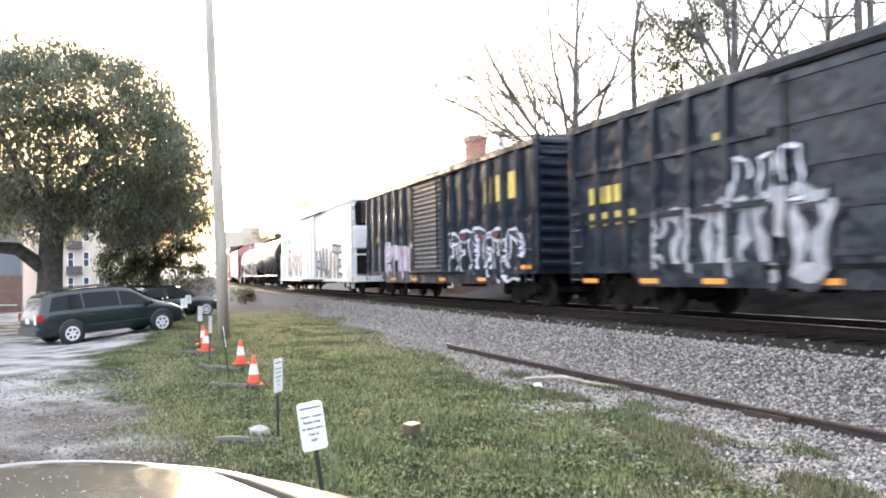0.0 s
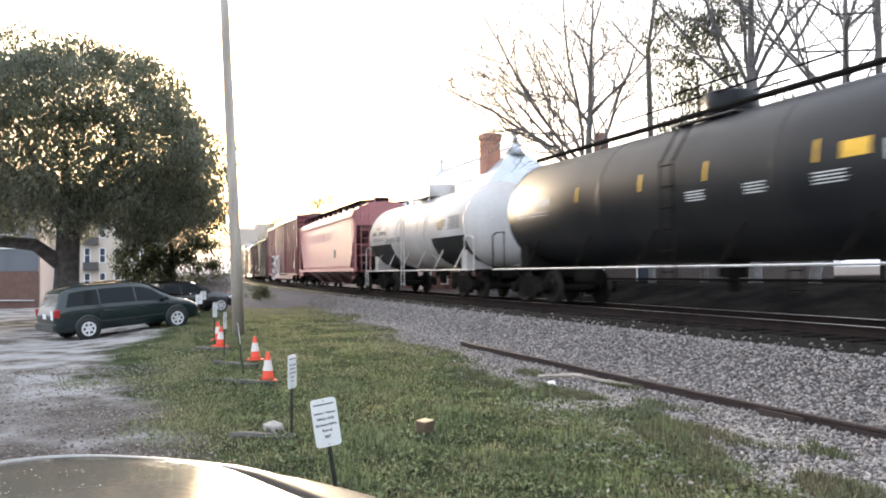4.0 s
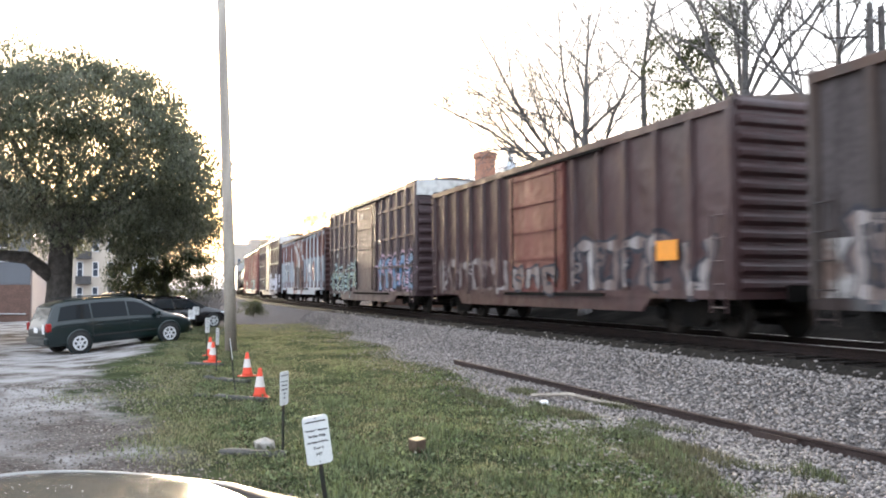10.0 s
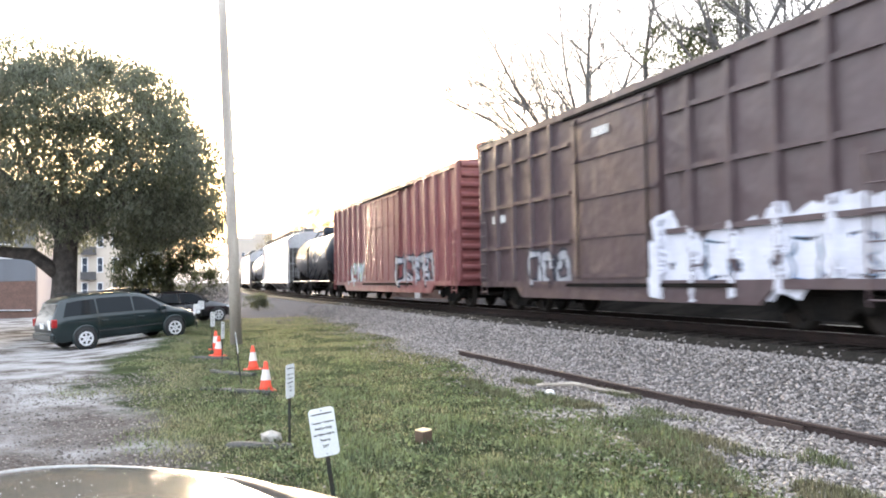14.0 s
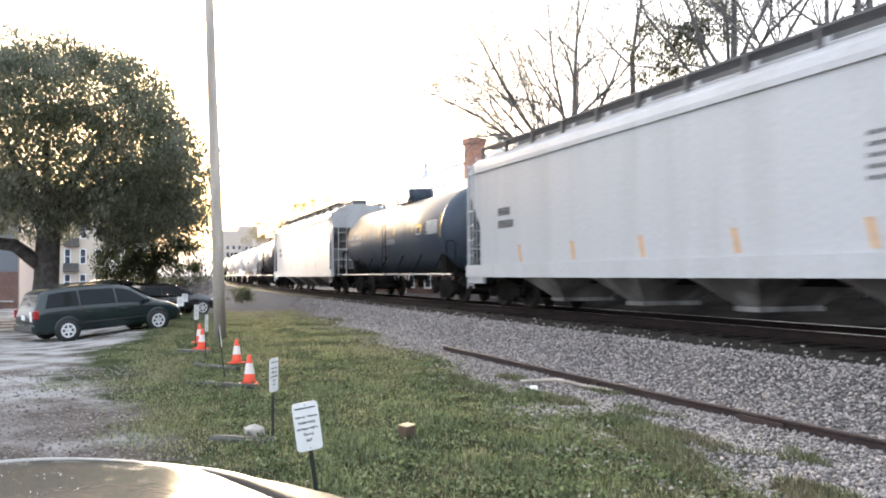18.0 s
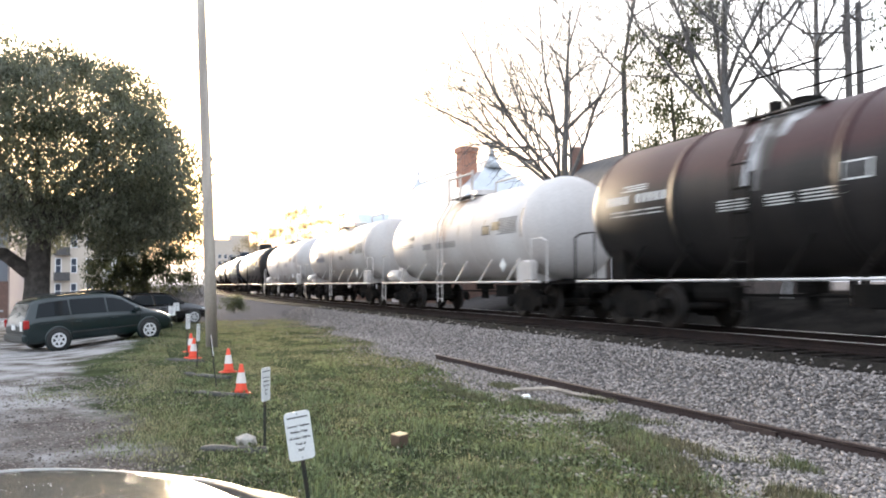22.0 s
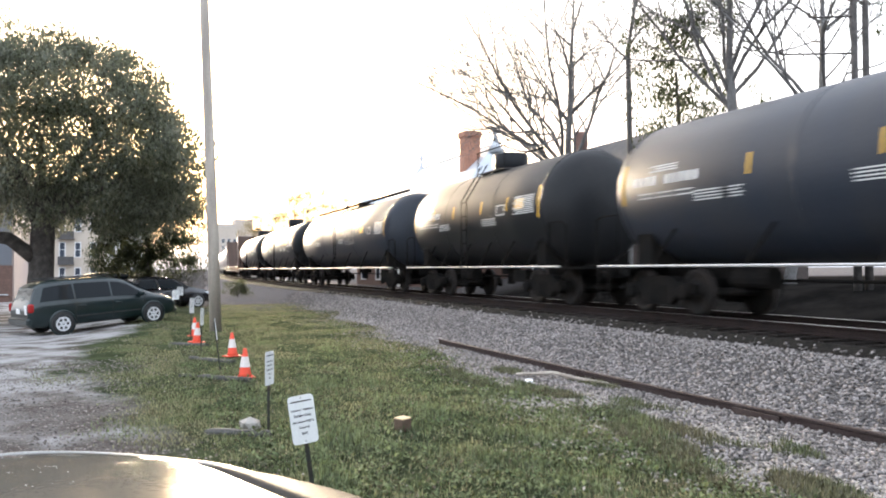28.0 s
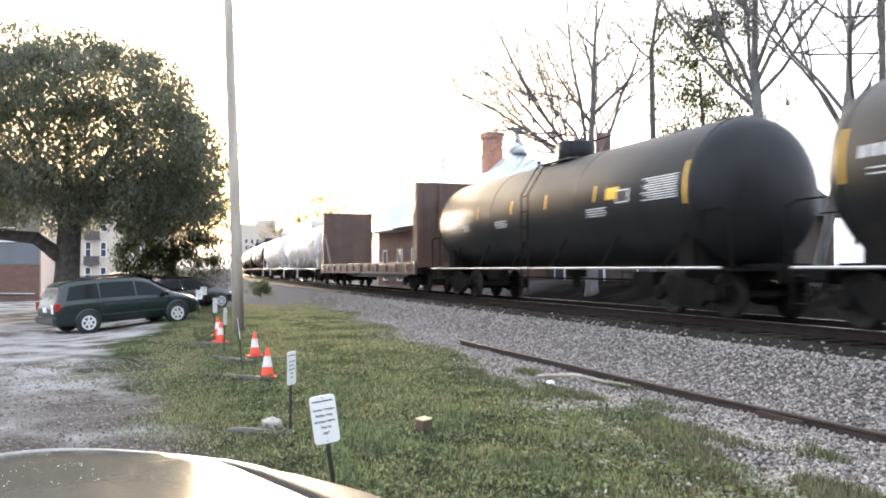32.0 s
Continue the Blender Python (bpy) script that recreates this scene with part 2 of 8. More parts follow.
# ---- ground ----
def ground_material():
    m = bpy.data.materials.new("ground_soil")
    m.use_nodes = True
    n, l = m.node_tree.nodes, m.node_tree.links
    b = n["Principled BSDF"]
    b.inputs["Roughness"].default_value = 0.95
    b.inputs["Specular IOR Level"].default_value = 0.0
    tc = n.new("ShaderNodeTexCoord")
    sep = n.new("ShaderNodeSeparateXYZ")
    l.new(tc.outputs["Object"], sep.inputs[0])

    def noise_tex(scale, detail=5, rough=0.6):
        t = n.new("ShaderNodeTexNoise")
        t.inputs["Scale"].default_value, t.inputs["Detail"].default_value, t.inputs["Roughness"].default_value = scale, detail, rough
        l.new(tc.outputs["Object"], t.inputs["Vector"])
        return t.outputs["Fac"]

    def op(kind, a, c):
        k = n.new("ShaderNodeMath")
        k.operation = kind
        for i, v in enumerate((a, c)):
            if isinstance(v, (int, float)):
                k.inputs[i].default_value = v
            else:
                l.new(v, k.inputs[i])
        return k.outputs[0]

    def step(src, lo, hi):
        r = n.new("ShaderNodeMapRange")
        r.inputs[1].default_value, r.inputs[2].default_value = lo, hi
        l.new(src, r.inputs[0])
        return r.outputs[0]

    def mix(f, a, c):
        k = n.new("ShaderNodeMixRGB")
        l.new(f, k.inputs[0])
        for i, v in ((1, a), (2, c)):
            if isinstance(v, tuple):
                k.inputs[i].default_value = (*v, 1)
            else:
                l.new(v, k.inputs[i])
        return k.outputs[0]

    wob = op("MULTIPLY", op("SUBTRACT", noise_tex(0.55), 0.5), 3.2)
    wob2 = op("MULTIPLY", op("SUBTRACT", noise_tex(3.0), 0.5), 1.2)
    x = op("ADD", op("ADD", sep.outputs[0], wob), wob2)
    grass = mix(step(noise_tex(1.3), 0.4, 0.65), (0.036, 0.046, 0.024), (0.078, 0.092, 0.046))
    grass = mix(step(noise_tex(9), 0.52, 0.7), grass, (0.075, 0.075, 0.048))
    lot = mix(step(noise_tex(0.45), 0.47, 0.62), (0.115, 0.097, 0.085), (0.37, 0.355, 0.345))
    lot = mix(step(noise_tex(2.2), 0.5, 0.72), lot, (0.15, 0.133, 0.12))
    lot = mix(step(noise_tex(14, 3), 0.52, 0.78), lot, (0.3, 0.285, 0.27))
    lot = mix(op("MULTIPLY", step(sep.outputs[1], 11, 17), step(noise_tex(0.8), 0.42, 0.58)), lot, (0.38, 0.365, 0.355))
    bal = mix(step(noise_tex(22, 3), 0.35, 0.7), (0.1, 0.092, 0.09), (0.205, 0.19, 0.186))
    tongue = op("MULTIPLY", op("MULTIPLY", step(sep.outputs[1], 12.6, 15.5), step(sep.outputs[1], 28, 23)), 1.3)
    c = mix(step(op("ADD", x, tongue), -0.1, 0.7), lot, grass)
    xb = op("SUBTRACT", x, step(sep.outputs[1], 8, 30))
    c = mix(step(op("SUBTRACT", xb, op("MULTIPLY", step(sep.outputs[1], 8, 30), 1.6)), 5.3, 6.0), c, bal)
    # beyond the track, the shade under the train is put into a near-black colour
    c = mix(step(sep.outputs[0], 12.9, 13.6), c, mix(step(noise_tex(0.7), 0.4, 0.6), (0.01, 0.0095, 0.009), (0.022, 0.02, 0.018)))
    c = mix(op("MULTIPLY", step(sep.outputs[1], 34, 42), step(x, 2.2, 3.4)), c, bal)
    l.new(c, b.inputs["Base Color"])
    bp = n.new("ShaderNodeBump")
    bp.inputs["Strength"].default_value, bp.inputs["Distance"].default_value = 1.0, 0.07
    l.new(noise_tex(18, 6, 0.7), bp.inputs["Height"])
    l.new(bp.outputs[0], b.inputs["Normal"])
    return m


def lines(*spans):
    out = []
    for a, b, n in spans:
        out += [a + (b - a) * i / n for i in range(n)]
    return out + [spans[-1][1]]


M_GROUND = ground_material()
gx = lines((-1500, -200, 4), (-200, -20, 9), (-20, -4, 12), (-4, 16, 70), (16, 30, 8), (30, 250, 8), (250, 1500, 4))
gy = lines((-1500, -100, 4), (-100, -5, 6), (-5, 3, 6), (3, 50, 110), (50, 160, 44), (160, 400, 12), (400, 3000, 6))
verts = [(x, y, ground_z(x, y)) for y in gy for x in gx]
w = len(gx)
faces = [(j * w + i, j * w + i + 1, (j + 1) * w + i + 1, (j + 1) * w + i) for j in range(len(gy) - 1) for i in range(w - 1)]
me = bpy.data.meshes.new("ground")
me.from_pydata(verts, [], faces)
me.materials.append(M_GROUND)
me.polygons.foreach_set("use_smooth", [True] * len(faces))
tagged(new("ground", me), "uneven lot of gravel, thin grass and trackside stone", "ground", kind="structure")


def scatter_mesh(name, base_v, base_f, places, material, smooth=False):
    """Many small pieces in one mesh; places: rows of x, y, z, turn, tilt, sx, sy, sz."""
    P = np.asarray(places, dtype=np.float64)
    bv, bf = np.asarray(base_v, dtype=np.float64), np.asarray(base_f)
    n, k = len(P), len(bv)
    q = bv[None] * P[:, None, 5:8]
    ct, st = np.cos(P[:, 4])[:, None], np.sin(P[:, 4])[:, None]
    y, z = q[:, :, 1] * ct - q[:, :, 2] * st, q[:, :, 1] * st + q[:, :, 2] * ct
    c, s = np.cos(P[:, 3])[:, None], np.sin(P[:, 3])[:, None]
    out = np.stack([q[:, :, 0] * c - y * s, q[:, :, 0] * s + y * c, z], 2) + P[:, None, 0:3]
    f = (bf[None] + (np.arange(n) * k)[:, None, None]).reshape(-1, bf.shape[1])
    me = bpy.data.meshes.new(name)
    me.vertices.add(n * k)
    me.vertices.foreach_set("co", out.reshape(-1))
    me.loops.add(f.size)
    me.loops.foreach_set("vertex_index", f.reshape(-1).astype(np.int32))
    me.polygons.add(len(f))
    me.polygons.foreach_set("loop_start", np.arange(0, f.size, f.shape[1], dtype=np.int32))
    me.polygons.foreach_set("loop_total", np.full(len(f), f.shape[1], dtype=np.int32))
    me.materials.append(material)
    if smooth:
        me.polygons.foreach_set("use_smooth", np.ones(len(f), dtype=bool))
    me.update()
    me.validate()
    return new(name, me)


M_STONE = mat("ballast_stone", (0.245, 0.223, 0.212), 0.9, 0, 0.2, 6, (0.165, 0.143, 0.132), 0.4, island=0.65, spec=0.2)
M_PALE = mat("pale_gravel", (0.3, 0.272, 0.238), 0.9, 0, 0.15, 6, (0.25, 0.225, 0.2), 0.3, island=0.3)
M_BLADE = mat("grass_blade", (0.14, 0.17, 0.08), 0.7, 0, 0.2, 0.8, (0.215, 0.2, 0.125), 0.45, bump=0, island=0.7, spec=0.2)
M_DRY = mat("dry_grass_blade", (0.2, 0.16, 0.095), 0.8, 0, 0.2, 0.8, (0.13, 0.1, 0.055), 0.4, bump=0, island=0.3)

translucent(M_BLADE, 0.45)

OCTA_V = [(1, 0, 0.05), (0.1, 1, -0.05), (-0.9, 0.1, 0), (0, -1, 0.1), (0.15, 0.1, 0.9), (0, 0, -0.8)]
OCTA_F = [(0, 1, 4), (1, 2, 4), (2, 3, 4), (3, 0, 4), (1, 0, 5), (2, 1, 5), (3, 2, 5), (0, 3, 5)]
rng = random.Random(5)


def stone_edge(y):
    return 5.4 + 0.095 * max(0, y - 8) + 0.35 * math.sin(y * 0.8)


rows = []
for _ in range(100000):
    y = 4 + 44 * rng.random() ** 1.3
    x = rng.uniform(5.0, 10.3)
    if x < stone_edge(y) and rng.random() > 0.18 * math.exp(-(stone_edge(y) - x) * 1.5):
        continue
    r = rng.uniform(0.018, 0.041)
    if x < 7.45:
        r *= rng.uniform(0.5, 0.95)
    rows.append((x, y, ground_z(x, y) + r * 0.3, rng.uniform(0, 6.3), rng.uniform(-0.6, 0.6), r * rng.uniform(0.8, 1.4), r * rng.uniform(0.7, 1.1), r * rng.uniform(0.6, 1)))
for _ in range(900):                                     # stones heaped against the ends of the ties
    y = 4 + 40 * rng.random() ** 1.3
    u = rng.random() ** 0.7
    r = rng.uniform(0.024, 0.05)
    rows.append((9.98 - 0.4 * u, y, RAIL_Z - 0.2 - 0.2 * u, rng.uniform(0, 6.3), rng.uniform(-0.6, 0.6), r * 1.1, r, r * 0.8))
tagged(scatter_mesh("ballast_stones", OCTA_V, OCTA_F, rows, M_STONE), "loose grey crushed stone beside the track", "gravel", kind="stuff")
rows = []
for _ in range(4500):
    y = 5 + 30 * rng.random() ** 1.4
    x = rng.uniform(-6, 1.6)
    if noise.noise(Vector((x * 0.7, y * 0.35, 3))) < -0.02 or x > lot_edge(y) + 0.8:
        continue
    r = rng.uniform(0.008, 0.022)
    rows.append((x, y, ground_z(x, y) + r * 0.2, rng.uniform(0, 6.3), 0, r * 1.2, r, r * 0.7))
for _ in range(5200):                                     # pale stones strewn at the grass's edge
    y = 4.5 + 6.5 * rng.random()
    x = rng.gauss(5.7, 0.75) + 0.1 * (y - 7)
    if noise.noise(Vector((x * 1.3, y * 1.1, 15))) < rng.uniform(-0.3, 0.2):
        continue
    r = rng.uniform(0.012, 0.034)
    rows.append((x, y, ground_z(x, y) + r * 0.3, rng.uniform(0, 6.3), 0, r * 1.2, r, r * 0.7))
lot_rows = []
while len(lot_rows) < 30000:                               # fine dark gravel and clods on the lot
    y = 4.8 + 14 * rng.random() ** 1.6
    x = rng.uniform(-6, 1.4)
    if x > lot_edge(y) + rng.gauss(0.2, 0.3) or noise.noise(Vector((x * 0.6, y * 0.5, 9))) < rng.uniform(-0.5, 0.3):
        continue
    r = 0.005 + 0.02 * rng.random() ** 3
    lot_rows.append((x, y, ground_z(x, y) + r * 0.2, rng.uniform(0, 6.3), 0, r * 1.3, r, r * 0.8))
M_LOTSTONE = mat("brown_grey_gravel", (0.21, 0.185, 0.168), 0.95, 0, 0.2, 6, (0.14, 0.12, 0.105), 0.4, island=0.7, spec=0.15)
tagged(scatter_mesh("lot_gravel", OCTA_V, OCTA_F, lot_rows, M_LOTSTONE), "fine brown-grey gravel and clods on the lot", "gravel", kind="stuff")
tagged(scatter_mesh("pale_gravel", OCTA_V, OCTA_F, rows, M_PALE), "pale gravel strewn over the lot and the grass edge", "gravel", kind="stuff")

rows, dry = [], []
while len(rows) < 120000:
    y = 4.2 + 40 * rng.random() ** 1.7
    x = rng.uniform(-0.4, 8.2)
    e = stone_edge(y)
    if x > e + rng.gauss(0.1, 0.35) or x < lot_edge(y) + rng.gauss(0.25, 0.3):
        continue
    k = noise.noise(Vector((x * 0.9, y * 0.6, 1)))
    if k < -0.15 and rng.random() < 0.75:
        continue
    h = rng.uniform(0.018, 0.042) * (1 + 1.6 * max(0, noise.noise(Vector((x * 2.2, y * 1.6, 7)))) + 0.8 * max(0, k))
    row = (x, y, ground_z(x, y) - 0.005, rng.uniform(0, 6.3), rng.gauss(0, 0.8), 0.014, 1, h)
    (dry if rng.random() < 0.12 + 0.35 * (x > e - 0.7) else rows).append(row)
while len(rows) < 136000:                                  # a thin tongue of grass that creeps out over the lot
    y = rng.uniform(9.2, 27.5)
    out = 1.9 * smooth_step(12.6, 16, y) * smooth_step(28, 22, y) + 0.3 * smooth_step(9, 10, y) * smooth_step(11.5, 10.4, y)
    x = rng.uniform(-2.0, 1.2)
    if x < lot_edge(y) - out + rng.gauss(0.2, 0.25) or noise.noise(Vector((x * 0.9, y * 0.55, 51))) < rng.uniform(-0.1, 0.35) - 0.3 * smooth_step(-0.6, 0.8, x):
        continue
    rows.append((x, y, ground_z(x, y) - 0.005, rng.uniform(0, 6.3), rng.gauss(0, 0.8), 0.015, 1, rng.uniform(0.02, 0.045)))
BLADE_V, BLADE_F = [(-0.5, 0, 0), (0.5, 0, 0), (0.3, 0.012, 0.6), (-0.3, 0.012, 0.6), (0, 0.035, 1)], [(0, 1, 2), (0, 2, 3), (3, 2, 4)]
M_TUFT = mat("lush_grass_blade", (0.09, 0.12, 0.055), 0.7, 0, 0.2, 0.9, (0.14, 0.16, 0.08), 0.4, bump=0, island=0.7)
translucent(M_TUFT, 0.3)
tufts = []
while len(tufts) < 20000:                                  # longer, darker tufts nearer the stone's edge
    y = 4.2 + 10 * rng.random() ** 1.5
    x = rng.uniform(1.6, 6.6)
    k = noise.noise(Vector((x * 1.5, y * 1.1, 21)))
    if x > stone_edge(y) + 0.3 or k < rng.uniform(-0.35, 0.35) + 0.12 * smooth_step(4.0, 2.0, x) + 0.2 * smooth_step(8, 13, y):
        continue
    h = rng.uniform(0.05, 0.1) * (0.8 + 1.3 * k)
    tufts.append((x, y, ground_z(x, y) - 0.005, rng.uniform(0, 6.3), rng.gauss(0, 0.7), 0.014, 1, h))
tagged(scatter_mesh("grass_tufts", BLADE_V, BLADE_F, tufts, M_TUFT), "longer dark green grass in tufts", "grass", kind="stuff")
M_WEED = mat("weed_leaf", (0.085, 0.112, 0.052), 0.8, 0, 0.2, 1.2, (0.14, 0.158, 0.08), 0.4, bump=0, island=0.8, spec=0.12)
translucent(M_WEED, 0.3)
weeds = []
while len(weeds) < 24000:                                  # low clover and weeds among the grass
    y = 4.3 + 13 * rng.random() ** 1.5
    x = rng.uniform(0.9, 6.4)
    if x > stone_edge(y) + 0.1 or x < lot_edge(y) + 0.4 or noise.noise(Vector((x * 1.8, y * 1.4, 33))) < rng.uniform(-0.3, 0.4):
        continue
    for _ in range(3):
        w_ = rng.uniform(0.01, 0.034)
        weeds.append((x + rng.gauss(0, 0.03), y + rng.gauss(0, 0.03), ground_z(x, y) + rng.uniform(0.008, 0.075), rng.uniform(0, 6.3), rng.gauss(0, 0.6), w_, w_, w_))
tagged(scatter_mesh("weeds", [(0, -1, 0), (0.6, 0, 0.1), (0, 1, 0), (-0.6, 0, 0.1)], [(0, 1, 2), (0, 2, 3)], weeds, M_WEED), "low clover and weed leaves in patches", "weeds", kind="stuff")
flecks, edge = [], []
for _ in range(1500):                                      # fallen leaves and scraps among the grass
    y = 4.3 + 12 * rng.random() ** 1.5
    x = rng.uniform(0.7, 6.2)
    if noise.noise(Vector((x * 1.1, y * 0.9, 41))) < rng.uniform(-0.4, 0.4):
        continue
    q = rng.uniform(0.008, 0.024)
    flecks.append((x, y, ground_z(x, y) + rng.uniform(0.015, 0.05), rng.uniform(0, 6.3), rng.gauss(0, 0.6), q, q, q))
M_FLECK = mat("fallen_leaf", (0.34, 0.31, 0.26), 0.9, 0, 0.2, 3, (0.16, 0.11, 0.07), 0.5, bump=0, island=0.6)
tagged(scatter_mesh("leaf_litter", [(0, -1, 0), (0.6, 0, 0.1), (0, 1, 0), (-0.6, 0, 0.1)], [(0, 1, 2), (0, 2, 3)], flecks, M_FLECK), "pale fallen leaves and scraps in the grass", "leaf litter", kind="stuff")
while len(edge) < 26000:                                   # straggling tufts that reach into the stone
    y = 4.3 + 10 * rng.random() ** 1.3
    x = stone_edge(y) + rng.uniform(-0.3, 1.5)
    if x > 7.3 or noise.noise(Vector((x * 1.6, y * 0.8, 27))) < -0.06 + 0.16 * (x - stone_edge(y)) + rng.uniform(0, 0.2):
        continue
    edge.append((x, y, ground_z(x, y), rng.uniform(0, 6.3), rng.gauss(0, 0.8), 0.013, 1, rng.uniform(0.04, 0.11)))
M_EDGE = mat("straggling_grass_blade", (0.085, 0.1, 0.042), 0.7, 0, 0.2, 0.7, (0.13, 0.1, 0.055), 0.4, bump=0, island=0.6)
tagged(scatter_mesh("edge_grass", BLADE_V, BLADE_F, edge, M_EDGE), "straggling green and rusty grass among the stones", "grass", kind="stuff")
tagged(scatter_mesh("grass", BLADE_V, BLADE_F, rows, M_BLADE), "short green spring grass with bare patches", "grass", kind="stuff")
tagged(scatter_mesh("dry_grass", BLADE_V, BLADE_F, dry, M_DRY), "dry straw-coloured grass among the green", "grass", kind="stuff")

# ---- track ----
track_bed = thing("railway_track", "single main track on dark oily ties and crushed stone", "railway track", kind="structure")
RAIL_PROF = [(-0.075, 0), (0.075, 0), (0.075, 0.02), (0.012, 0.04), (0.012, 0.125), (0.036, 0.14), (0.036, 0.168), (0.03, 0.172), (-0.03, 0.172), (-0.036, 0.168), (-0.036, 0.14), (-0.012, 0.125), (-0.012, 0.04), (-0.075, 0.02)]


def rail_along(ss, off, z_top, prof=RAIL_PROF):
    g = Geo()
    rings = []
    for s in ss:
        x, y, a = track(s)
        c, d = math.cos(radians(a)), math.sin(radians(a))
        rings.append([(x + (off + u) * c, y - (off + u) * d, z_top - 0.172 + v) for u, v in prof])
    return g.loft(rings)


stations = [-120, -20, 0, 15] + [30 + 8 * i for i in range(40)]
HEAD = [(-0.034, 0.1725), (0.034, 0.1725), (0.034, 0.1755), (-0.034, 0.1755)]
for off in (-0.76, 0.76):
    part("rail", rail_along(stations, off, RAIL_Z), M_RAIL, track_bed, "rust-brown steel rail")
    part("rail_head", rail_along(stations, off, RAIL_Z, HEAD), M_RAILTOP, track_bed, "worn shiny running surface")
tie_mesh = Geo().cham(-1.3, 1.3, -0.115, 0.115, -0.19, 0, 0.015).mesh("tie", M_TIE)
rng = random.Random(8)
for i in range(290):
    x, y, a = track(-6 + i * 0.5)
    part("tie", tie_mesh, None, track_bed, m=pose(x + rng.gauss(0, 0.03), y, RAIL_Z - 0.172 + rng.gauss(0, 0.006), 0, 0, -a + rng.gauss(0, 0.8)))
# dark oily stone between the ties, the train's shade put into its colour
M_OILSHADE = mat("oily_shaded_stone", (0.02, 0.018, 0.016), 0.9, 0, 0.3, 4, (0.04, 0.035, 0.03), 0.3, grain=20, bump=0.5, spec=0.05)
g = Geo()
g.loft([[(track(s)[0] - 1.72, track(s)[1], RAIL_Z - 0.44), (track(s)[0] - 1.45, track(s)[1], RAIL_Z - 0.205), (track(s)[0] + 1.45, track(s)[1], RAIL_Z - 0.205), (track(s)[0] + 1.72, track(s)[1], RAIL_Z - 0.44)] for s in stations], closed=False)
part("oily_shaded_ballast", g, M_OILSHADE, track_bed, "oil-stained stone between the ties, darkened further for shade")

# a length of old rail lying in the stone beside the track
old_rail = thing("old_rail", "rusty disused rail lying along the edge of the stone", "rail", m=pose(0, 0, 0))
g = Geo()
pts = [(7.55, 1.5), (7.52, 6.6), (7.45, 10), (7.38, 14), (7.28, 19.3)]
g.loft([[(x + u, y, ground_z(x, y) - 0.04 + v) for u, v in RAIL_PROF] for x, y in pts])
part("rail_bar", g, M_OLDRAIL, old_rail)
bolt = Geo().turned([(0.022, -0.045), (0.022, -0.012)], axis="x", n=6).mesh("bolt", M_OLDRAIL)
for yy in (8.2, 8.45, 8.7, 12.3, 12.55, 12.8):
    part("bolt", bolt, None, old_rail, m=pose(7.47 if yy < 10 else 7.4, yy, ground_z(7.45, yy) + 0.045))
part("joint_bar", Geo().box(7.40, 7.43, 8.05, 8.85, ground_z(7.45, 8.4), ground_z(7.45, 8.4) + 0.08), M_OLDRAIL, old_rail, "bolted joint bar")


# ---- the train ----
CARS = []               # (thing, place of its middle along the track at the start)
FAR_SIDE = pose(0, 0, 0, 0, 0, 180)

# running gear, shared by all cars
side_frame = Geo()
for sgn in (1,):
    side_frame.loft([[(x, y, z) for x, z in ((-1.15, 0.42), (-1.15, 0.62), (-0.7, 0.66), (-0.45, 0.78), (0.45, 0.78), (0.7, 0.66), (1.15, 0.62), (1.15, 0.42), (0.72, 0.46), (0.38, 0.2), (-0.38, 0.2), (-0.72, 0.46))] for y in (0.93, 1.09)])
    for i in range(3):
        side_frame.turned([(0.075, 0.26), (0.075, 0.58)], ((i - 1) * 0.18, 1.06, 0), n=10)
    for x in (-0.89, 0.89):
        side_frame.turned([(0.15, 1.07), (0.15, 1.17), (0.1, 1.2)], (x, 0, 0.457), "y", 12)
side_frame = side_frame.mesh("side_frame", M_STEEL)
wheelset = Geo()
for s in (1, -1):
    wheelset.turned([(0.1, s * 0.66), (0.36, s * 0.68), (0.48, s * 0.685), (0.48, s * 0.71), (0.455, s * 0.72), (0.45, s * 0.82), (0.38, s * 0.82), (0.34, s * 0.78), (0.14, s * 0.77), (0.12, s * 0.86)], axis="y", n=28)
    wheelset.box(-0.05, 0.05, s * 0.79 - 0.02, s * 0.79 + 0.02, 0.17, 0.3)
wheelset.turned([(0.085, -1.1), (0.085, 1.1)], axis="y", n=12)
wheelset = wheelset.mesh("wheelset", M_WHEEL, True)
bolster = Geo().cham(-0.2, 0.2, -1.0, 1.0, 0.42, 0.74, 0.03).box(-0.62, -0.5, -0.9, 0.9, 0.3, 0.42).box(0.5, 0.62, -0.9, 0.9, 0.3, 0.42).mesh("bolster", M_STEEL)
coupler = Geo().cham(-0.15, 0.62, -0.07, 0.07, 0.78, 0.95, 0.02).cham(0.58, 0.9, -0.16, 0.1, 0.72, 0.99, 0.04).box(0.0, 0.05, -0.5, 0.5, 0.7, 1.0).tube([(0.1, 0.3, 0.75), (0.5, 0.35, 0.45), (0.85, 0.2, 0.5)], 0.03, 6).mesh("coupler", M_STEEL)
FRONT_AXLES, REAR_AXLES = [], []


def running_gear(car, length, inset=2.0):
    for x in (-(length / 2 - inset), length / 2 - inset):
        truck = part("truck", bolster, None, car, m=pose(x, 0, 0))
        part("side_frame", side_frame, None, truck)
        part("side_frame", side_frame, None, truck, m=FAR_SIDE)
        for dx, store in ((-0.89, FRONT_AXLES), (0.89, REAR_AXLES)):
            store.append(part("wheelset", wheelset, None, truck, m=pose(dx, 0, 0.457)))
    for k, turn in ((length / 2, 0), (-length / 2, 180)):
        part("coupler", coupler, None, car, m=pose(k, 0, 0, 0, 0, turn))


